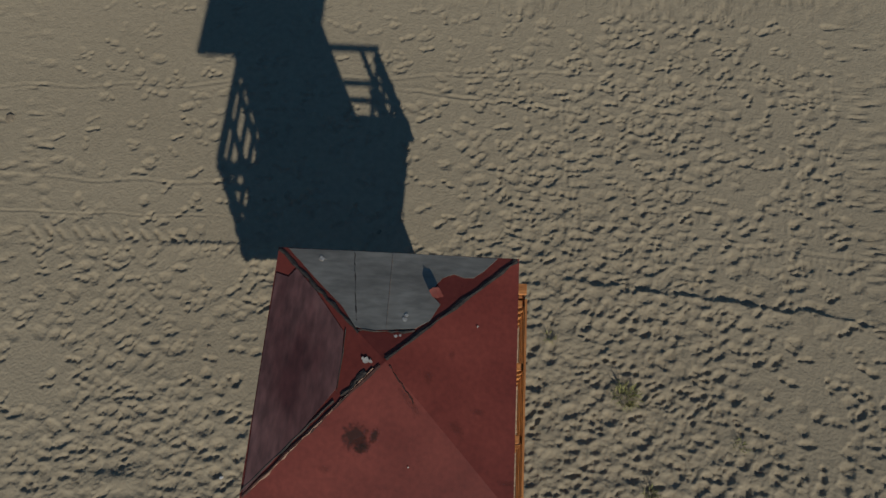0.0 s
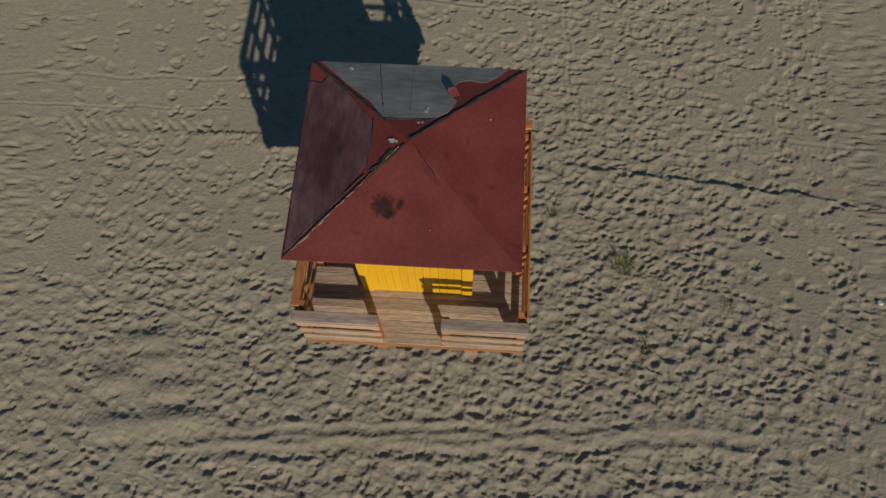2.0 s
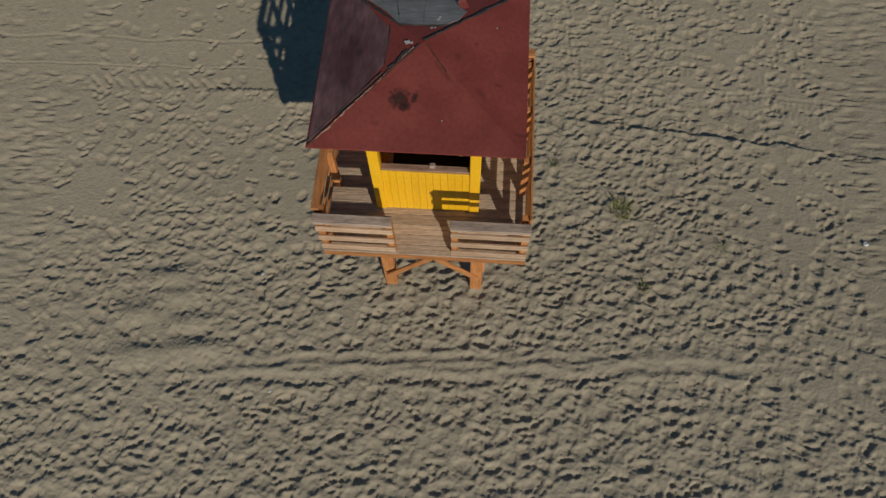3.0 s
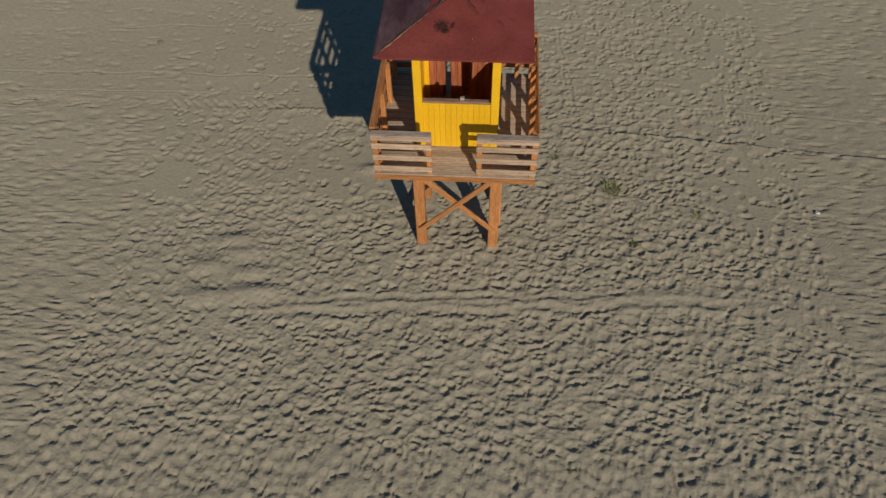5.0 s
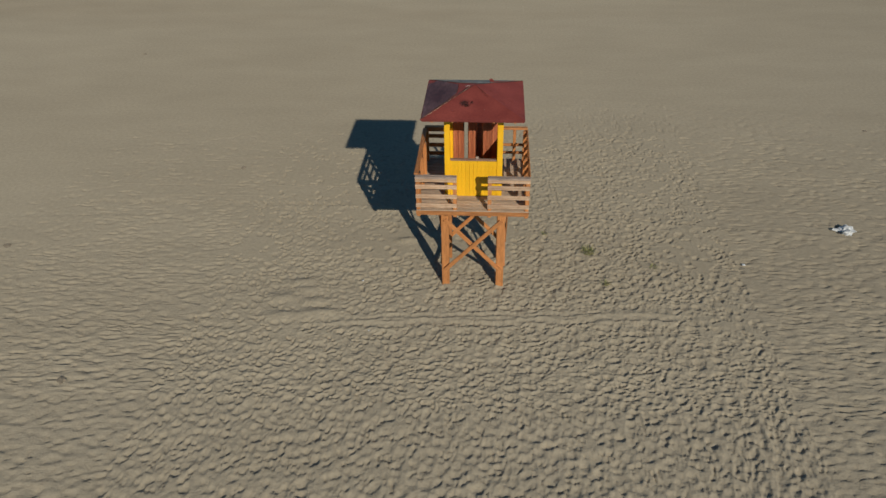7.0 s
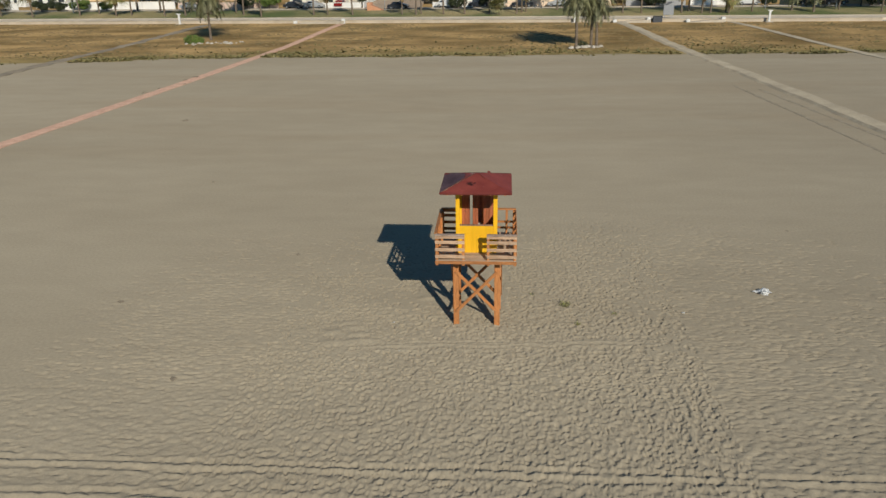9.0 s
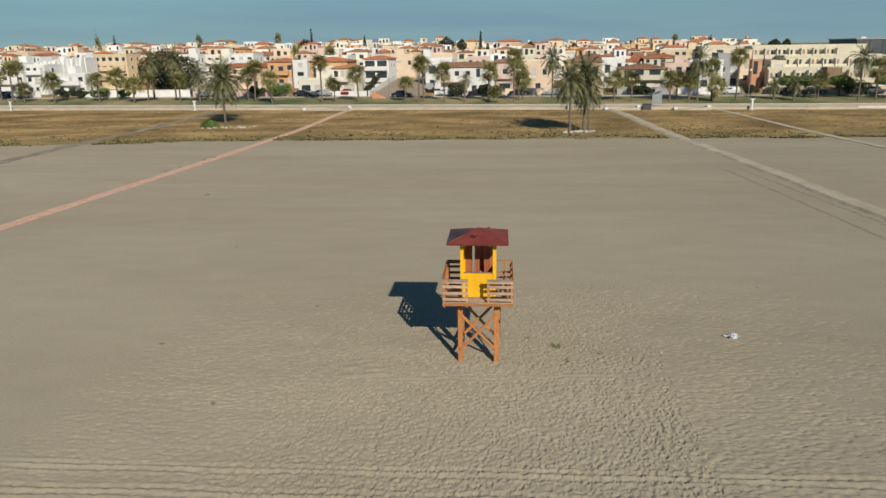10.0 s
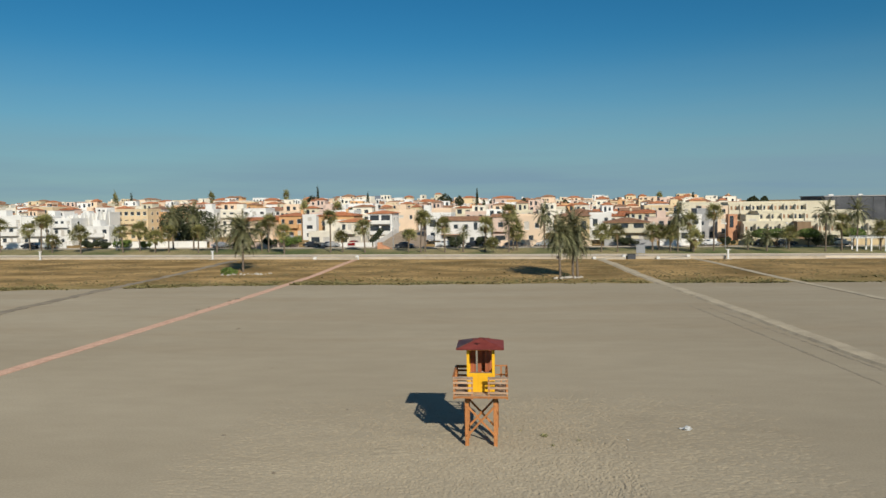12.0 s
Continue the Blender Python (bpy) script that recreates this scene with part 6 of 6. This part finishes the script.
tw = tagged(part("stair_tower", boxes(((0, 0, 1.5), (2.1, 3, 8.2))), RUST, None, m=Matrix.Translation(town(53.1, 40, 0)) @ FACE), "terracotta rendered stair tower beside apartments", "tower")
part("opening", boxes(((0.3, -0.03, 5.0), (1.2, -0.002, 7.8))), GLASS, tw, m=world_of(tw))
br = tagged(part("stair_block", boxes(((0, 0, 1.5), (3.0, 3, 6.4))), BROWNPANEL, None, m=Matrix.Translation(town(67.2, 34.6, 0)) @ FACE), "brown clad stair block between apartments", "tower")
part("cornice", boxes(((-0.1, -0.1, 6.4), (3.1, 3.1, 6.55))), CONCRETE, br, m=world_of(br))
dk = tagged(part("large_hall", boxes(((0, 0, 1.5), (40, 22, 12.2))), DARKPANEL, None, m=Matrix.Translation(town(87.6, 79, 0)) @ FACE), "long dark grey hall behind the apartments", "hall")
part("roof_edge", boxes(((-0.3, -0.3, 12.2), (40.3, 22.3, 12.5))), WALLS["grey"], dk, m=world_of(dk))
for i in range(13):
    part("rib", boxes(((i * 3.2, -0.12, 1.5), (i * 3.2 + 0.25, -0.002, 12.1))), DARKPANEL, dk, m=world_of(dk))
for i in range(5):
    part("roof_unit", boxes(((3 + i * 8, 6, 12.2), (4.3 + i * 8, 7.0, 12.9))), FRAMEW, dk, m=world_of(dk))

house(46.5, 68, 40, 10.7, 9, "cream", "flat", floors=2, bays=18, z0=2.6, label="long cream building with flat roof", group="terraced apartments", seed=45, detail=False, shut=0.5)
house(49.0, 52, 6.5, 9.8, 8, "peach", floors=3, bays=3, group=G1, seed=46)
# ---- the town behind, row upon row on rising land ----
rt = random.Random(21)
COL = ["white"] * 8 + ["ivory"] * 6 + ["peach"] * 6 + ["cream"] * 3 + ["orange"] * 2 + ["pink"] * 3 + ["sand"] * 3


def row_of(v, gap):
    """Plots of one row: place, width, depth into the town, height, colour."""
    u, lim1 = 14 - 0.88 * (v + 146) - 8 + rt.uniform(0, 5), 14 + (0.40 if v < 66 else 0.205) * (v + 146)
    while u < lim1:
        w = rt.uniform(4.5, 9.0) if rt.random() < 0.75 else rt.uniform(9, 14)
        clash = v < 95 and -42 < u + w and u < -22
        if not clash and rt.random() > 0.06:
            yield u, v + rt.uniform(-3, 3), w, rt.choice((4.4, 5.2, 5.6, 6.0, 6.4, 7.0)) + rt.uniform(-0.4, 0.4) - (0.6 if v > 150 else 0) + (1.7 if u < -70 and v > 95 else 0), rt.choice(COL)
        u += w + rt.uniform(0.2, gap)


for row, (v, gap) in enumerate(((72, 2.0), (86, 2), (101, 2), (118, 2), (138, 2.5))):
    for u, vv, w, h, col in row_of(v, gap):
        rf = rt.choice(("flat", "flat", "flat", "hip", "gable"))
        sb = rf == "flat" and rt.random() < 0.75
        fl = 2 if h < 6 else 3
        bal = ((0.2 * w, h / fl + 0.1, 0.6 * w, 0.9),) if rt.random() < 0.45 else ()
        house(u, vv, w, float(land(vv)) + h - (0.8 if sb else 0), rt.uniform(7, 9), col, rf, floors=fl, bays=max(2, int(w / 1.7)), tile=rt.choice((TILES, TILES, BROWNTILES)), balconies=bal, group="houses of the rising town", seed=200 + row * 40 + int(u) % 37, turn=rt.uniform(-9, 9), detail=v < 90, setback=sb)


def far_town():
    """The crowded upper town: too many houses to count."""
    mats = [WALLS[k] for k in sorted(WALLS)] + [TILES, BROWNTILES, GLASS]
    vs, fs, mi = [], [], []

    def add(m, pts, faces, k):
        o = len(vs)
        vs.extend(tuple(m @ Vector(p)) for p in pts)
        fs.extend(tuple(o + i for i in f) for f in faces)
        mi.extend([k] * len(faces))

    def cube(m, lo, hi, k):
        (a, b, c), (d, e, f) = lo, hi
        add(m, [(a, b, c), (d, b, c), (d, e, c), (a, e, c), (a, b, f), (d, b, f), (d, e, f), (a, e, f)], [(0, 3, 2, 1), (4, 5, 6, 7), (0, 1, 5, 4), (1, 2, 6, 5), (2, 3, 7, 6), (3, 0, 4, 7)], k)

    for v, gap in ((156, 2.5), (172, 2.5), (190, 3), (210, 3), (232, 3), (258, 4), (288, 5), (325, 6), (365, 8)):
        for u, vv, w, h, col in row_of(v, gap):
            k, d = sorted(WALLS).index(col), rt.uniform(7, 9)
            m = Matrix.Translation(town(u, vv, float(land(vv)))) @ pose(0, 0, 0, 0, 0, math.degrees(TOWN_A) + rt.uniform(-12, 12))
            cube(m, (0, 0, -1), (w, d, h), k)
            levels = [(0, w, 0, h)]
            # lower wings, roof huts and tanks break up the outline
            x = rt.uniform(0, w - 2)
            cube(m, (x, -rt.uniform(1.0, 2.5), -1), (x + rt.uniform(1.5, 3.0), -0.002, h * rt.uniform(0.4, 0.75)), k)
            for q in range(rt.choice((0, 1, 2))):
                x = rt.uniform(0, w - 1.5)
                cube(m, (x, rt.uniform(1, 4), h - 0.1), (x + rt.uniform(0.8, 1.6), 6, h + rt.uniform(0.9, 2.3)), rt.choice((k, k, sorted(WALLS).index("ivory"), len(WALLS) + 1)))
            if rt.random() < 0.4:
                x0, x1 = rt.uniform(0, 0.3) * w, rt.uniform(0.65, 1.0) * w
                cube(m, (x0, 2.5, h), (x1, d, h + 2.5), k)
                levels.append((x0, x1, 2.5, h + 2.5))
            else:
                cube(m, (0, 0, h), (w, 0.2, h + 0.5), k)
            x0, x1, y0, top = levels[-1]
            if rt.random() < (0.55 if y0 == 0 else 0.35):
                add(m, [(x0 - 0.4, y0 - 0.4, top), (x1 + 0.4, y0 - 0.4, top), (x1 + 0.4, d + 0.4, top), (x0 - 0.4, d + 0.4, top), ((x0 * 2 + x1) / 3, (y0 + d) / 2, top + 1.1), ((x0 + 2 * x1) / 3, (y0 + d) / 2, top + 1.1)],
                    [(0, 1, 5, 4), (1, 2, 5), (2, 3, 4, 5), (3, 0, 4), (3, 2, 1, 0)], len(WALLS) + (rt.random() < 0.35))
            for x0, x1, y0, top in levels:
                n = max(2, int((x1 - x0) / 1.8))
                for zz in ((top - 2.1, top - 4.8) if y0 == 0 else (top - 2.2,)):
                    for i in range(n):
                        if rt.random() < 0.75:
                            c, hw, hh = x0 + (i + 0.5) * (x1 - x0) / n, rt.uniform(0.35, 0.6), rt.choice((1.1, 1.7))
                            cube(m, (c - hw, y0 - 0.03, zz), (c + hw, y0 - 0.002, zz + hh), len(WALLS) + 2)
    me = bpy.data.meshes.new("far_town")
    me.from_pydata(vs, [], fs)
    for x in mats:
        me.materials.append(x)
    me.polygons.foreach_set("material_index", mi)
    tagged(new("far_houses", me), "crowded white and peach houses with red roofs rising behind the seafront", "houses", kind="stuff")


far_town()

# trees that stand up out of the roofs
SKY = (("cypress", -206, 200, 1.3, 14), ("pine", -109, 200, 3.4, 12.2), ("cypress", -107.6, 205, 1.0, 15.5), ("cypress", -80.5, 200, 1.2, 12), ("pine", -42.4, 200, 3.6, 12.2), ("pine", -36, 204, 2.2, 11.0), ("cypress", -27, 200, 0.9, 12.8),
       ("pine", -18.7, 200, 2.3, 10), ("pine", -10.9, 190, 2.6, 8), ("cypress", -20.5, 170, 1.6, 8.4), ("pine", -4.9, 200, 1.8, 9.4), ("pine", 14.2, 195, 2.0, 8.4), ("cypress", 71.4, 200, 1.2, 9.6), ("pine", 97.2, 200, 2.6, 8.8), ("pine", 103.2, 205, 1.8, 8.7), ("pine", -62, 110, 2.4, 8.0), ("pine", -96, 150, 2.8, 9.5))
for i, (k, u, v, r, h) in enumerate(SKY):
    z = float(land(v))
    if k == "cypress":
        blobs = [(0, 0, h * t, r * (1.15 - t) + 0.2, h * 0.16) for t in (0.2, 0.35, 0.5, 0.65, 0.8, 0.93)]
    else:
        blobs = [(0, 0, h * 0.78, r * 0.6, h * 0.16), (r * 0.5, 0, h * 0.68, r * 0.5, h * 0.14), (-r * 0.55, 0, h * 0.7, r * 0.5, h * 0.13), (0, 0, h * 0.55, r * 0.45, h * 0.15)]
    leafy("tree", blobs, 300 + i, 0.30, 1500, DARKLEAF, "dark slender cypress among the roofs" if k == "cypress" else "dark pine crown among the roofs", "tree", Matrix.Translation(town(u, v, z)), [((0, 0, -0.5, 0.25), (0, 0, h * 0.7, 0.12))], "trees among the roofs")
for i, (u, v, h) in enumerate(((-52.5, 62, 9.6), (56.8, 200, 9.6), (-72.5, 90, 9.0), (-122, 200, 13.4), (-162.2, 200, 13.0), (-215.3, 200, 12.6))):
    m = Matrix.Translation(town(u, v, float(land(v)))) @ pose(0, 0, 0, 0, 0, i * 50)
    q, h0, r0 = protos[[k for k in protos if k[0] == "fan"][i % 3]]
    c = copy_thing(q, m)
    c.matrix_basis = m @ Matrix.Diagonal((0.85, 0.85, h / h0, 1))
    tagged(c, "tall fan palm among the houses", group="palms among the houses")

# far hills
for nm, cx, cy, rx, hh, sd in (("hill", -460, 2500, 330, 40, 1), ("hill", -150, 3100, 500, 34, 2), ("hill", -1500, 3300, 800, 26, 3)):
    vs, fs = [], []
    nn = 48
    for j in range(9):
        for i in range(nn + 1):
            t = i / nn * 2 - 1
            k = max(0.0, 1 - abs(t) ** 1.7) * (0.8 + 0.35 * noise.noise(Vector((t * 3, sd * 5.1, 0))))
            s = math.sin(math.pi * j / 8)
            vs.append((cx + t * rx, cy + (j - 4) * 60, 6 + hh * k * s))
    for j in range(8):
        for i in range(nn):
            a = j * (nn + 1) + i
            fs.append((a, a + 1, a + nn + 2, a + nn + 1))
    tagged(new(nm, tri_mesh(nm, vs, fs, HILL, True)), "low hazy hill behind the town", "hill", kind="structure")


# ---- cars and seafront furniture ----
def car(paint, label):
    root = thing("car", label, "car", "parked cars")
    prof = [(-2.1, 0.35), (-2.15, 0.75), (-1.95, 0.92), (-1.45, 0.98), (-1.0, 1.42), (0.35, 1.46), (1.05, 1.0), (1.85, 0.86), (2.12, 0.65), (2.1, 0.35)]
    bm = bmesh.new()
    L = [[bm.verts.new((x, s * (0.86 if z < 1.1 else 0.68), z)) for x, z in prof] for s in (-1, 1)]
    bm.faces.new(L[0]), bm.faces.new(L[1][::-1])
    for i in range(len(prof)):
        j = (i + 1) % len(prof)
        bm.faces.new((L[0][j], L[0][i], L[1][i], L[1][j]))
    bmesh.ops.recalc_face_normals(bm, faces=bm.faces[:])
    part("body", bm, paint, root)
    for s in (-1, 1):
        bm = bmesh.new()
        q = [bm.verts.new((x, s * y, z)) for x, y, z in ((-1.3, 0.845, 1.04), (0.75, 0.82, 1.06), (0.3, 0.70, 1.38), (-0.95, 0.71, 1.36))]
        bm.faces.new(q if s < 0 else q[::-1])
        part("side_window", bm, GLASS, root)
    for x in (-1.3, 1.3):
        for s in (-1, 1):
            bm = bmesh.new()
            bmesh.ops.create_cone(bm, cap_ends=True, segments=16, radius1=0.32, radius2=0.32, depth=0.2, matrix=Matrix.Translation((x, s * 0.79, 0.32)) @ Matrix.Rotation(math.pi / 2, 4, "X"))
            wh = part("wheel", bm, TYRE, root)
            bm = bmesh.new()
            bmesh.ops.create_cone(bm, cap_ends=True, segments=12, radius1=0.19, radius2=0.17, depth=0.03, matrix=Matrix.Translation((x, s * 0.9, 0.32)) @ Matrix.Rotation(-s * math.pi / 2, 4, "X"))
            part("rim", bm, STEEL, wh)
    return root


CARS = {}
for i, (k, u, v, a) in enumerate(((0, -45.5, 20.9, 0), (1, -41.0, 21.0, 0), (3, -36.2, 24.0, 90), (0, -22.5, 18.9, 0), (1, -19.0, 33.0, 95), (2, -13.0, 20.9, 0), (0, -6.2, 20.9, 0), (0, 2.6, 20.9, 0), (1, 9.6, 20.9, 180), (0, 61.0, 21.0, 0), (0, 56.4, 21.0, 0), (2, 72.0, 21.0, 0), (0, -121.0, 20.9, 0), (2, -116.0, 20.9, 0), (0, -64.0, 20.9, 0), (1, -69.0, 20.9, 0), (2, 45.5, 20.9, 0), (0, -28.5, 50.0, 95), (1, -60.5, 46, 0))):
    z = 1.625 if v < 20.0 else (1.745 if v < 22 else float(land(v)) + 0.1)
    if v > 30 and u < -17 and u > -32:
        z = 1.76 + (v - 20) * 2.24 / 44 + 0.02
    m = Matrix.Translation(town(u, v, z)) @ pose(0, 0, 0, 0, 0, math.degrees(TOWN_A) + a)
    lab = ("dark parked car", "silver parked car", "white parked car", "maroon parked car")[k] + " beside the seafront houses"
    if k in CARS:
        copy_thing(CARS[k], m)
    else:
        CARS[k] = car(PAINTS[k], lab)
        CARS[k].matrix_basis = m

def shower(u, v):
    q = town(u, v)
    z = float(rise(q.x, q.y)) if v < 0 else 1.02
    M = Matrix.Translation(town(u, v, z)) @ FACE
    r = thing("beach_shower", "white concrete beach shower post on the promenade edge", "shower", "beach showers", M)
    part("post", soften(boxes(((-0.16, -0.16, -0.1), (0.16, 0.16, 1.75))), 0.03), FRAMEW, r, m=M)
    part("top_bar", soften(boxes(((-0.42, -0.1, 1.75), (0.42, 0.1, 1.9))), 0.03), FRAMEW, r, m=M)
    part("base", soften(boxes(((-0.6, -0.6, -0.15), (0.6, 0.6, 0.09))), 0.02), CONCRETE, r, m=M)


for u in (-101.0, -60.0, 44.5):
    shower(u, -1.0)
shower(13.0, -1.0)
# information board and ramp walls at the path heads
M = Matrix.Translation(town(27.8, 1.2, 1.02)) @ FACE
b = thing("notice_board", "grey metal notice board on the promenade", "notice board", "", M)
part("panel", soften(boxes(((0, 0, 0.5), (1.7, 0.12, 2.1))), 0.02), STEEL, b, m=M)
for x in (0.2, 1.4):
    part("leg", boxes(((x, 0.02, -0.05), (x + 0.1, 0.1, 0.499))), STEEL, b, m=M)
M = Matrix.Translation(town(26.0, -1.1, 0.45)) @ FACE
part("lid", boxes(((-0.05, -0.05, 1.0), (1.55, 0.75, 1.08))), TYRE, tagged(part("litter_bin", soften(boxes(((0, 0, -0.05), (1.5, 0.7, 0.999))), 0.04), DARKPANEL, None, m=M), "dark litter bin at the foot of the promenade wall", "bin"), m=M)
for u0, u1 in ((-37.5, -28.0), (19.5, 25.5), (31.5, 37.5)):
    M = Matrix.Translation(town(u0, -1.5, 0)) @ FACE
    L = u1 - u0
    bm = bmesh.new()
    c = [bm.verts.new(p) for p in ((0, 0, -0.2), (L, 0, -0.2), (L, 1.28, -0.2), (0, 1.28, -0.2), (0, 0, 0.55), (L, 0, 1.0), (L, 1.28, 1.0), (0, 1.28, 0.55))]
    for f in ((0, 3, 2, 1), (4, 5, 6, 7), (0, 1, 5, 4), (1, 2, 6, 5), (2, 3, 7, 6), (3, 0, 4, 7)):
        bm.faces.new([c[i] for i in f])
    tagged(part("ramp", bm, CONCRETE, None, m=M), "pale concrete ramp up to the promenade", "ramp", kind="structure")
    for x, zt in ((0.2, 1.0), (L - 0.2, 1.35)):
        M2 = M @ pose(x, 0.6, 0)
        r = part("bollard", soften(boxes(((-0.3, -0.3, -0.1), (0.3, 0.3, zt))), 0.05), FRAMEW, None, m=M2)
        tagged(r, "white concrete end pillar of a ramp", "pillar", "ramp pillars")
# red brick kiosk base at the side street mouth
M = Matrix.Translation(town(-28.2, 15.6, 1.6)) @ FACE
k = thing("planter", "low terracotta brick planter by the street", "planter", "", M)
part("body", soften(boxes(((0, 0, -0.1), (0.9, 1.4, 1.5))), 0.03), RUST, k, m=M)
bm = bmesh.new()
c = [bm.verts.new(p) for p in ((0.9, 0, -0.1), (3.6, 0, -0.1), (3.6, 1.4, -0.1), (0.9, 1.4, -0.1), (0.9, 0, 1.0), (0.9, 1.4, 1.0))]
for f in ((0, 1, 4), (1, 2, 5, 4), (2, 3, 5), (0, 3, 2, 1), (0, 4, 5, 3)):
    bm.faces.new([c[i] for i in f])
part("slope", bm, RUST, k, m=M)
# white pergola
M = Matrix.Translation(town(70.5, 8.5, 1.25)) @ FACE
pg = thing("pergola", "white seafront pergola with flat slatted top", "pergola", "", M)
for i in range(5):
    for y in (0, 2.6):
        part("post", soften(boxes(((i * 2.6, y, -0.1), (i * 2.6 + 0.28, y + 0.28, 2.6))), 0.02), FRAMEW, pg, m=M)
for y in (0, 2.6):
    part("beam", boxes(((-0.4, y, 2.6), (11.1, y + 0.28, 2.85))), FRAMEW, pg, m=M)
for i in range(22):
    part("slat", boxes(((-0.2 + i * 0.5, -0.4, 2.851), (-0.08 + i * 0.5, 3.3, 2.97))), FRAMEW, pg, m=M)
# street lamps
for u in (-92, -60, -24, 16, 47, 59):
    M = Matrix.Translation(town(u, 13.6, 1.6)) @ FACE
    lp = thing("street_lamp", "slim grey street lamp by the seafront street", "street lamp", "street lamps", M)
    bm = bmesh.new()
    bmesh.ops.create_cone(bm, cap_ends=True, segments=8, radius1=0.09, radius2=0.05, depth=5.2, matrix=Matrix.Translation((0, 0, 2.5)))
    part("pole", bm, STEEL, lp, m=M)
    part("head", soften(boxes(((-0.2, -0.2, 5.0), (0.2, 0.2, 5.35))), 0.05), FRAMEW, lp, m=M)
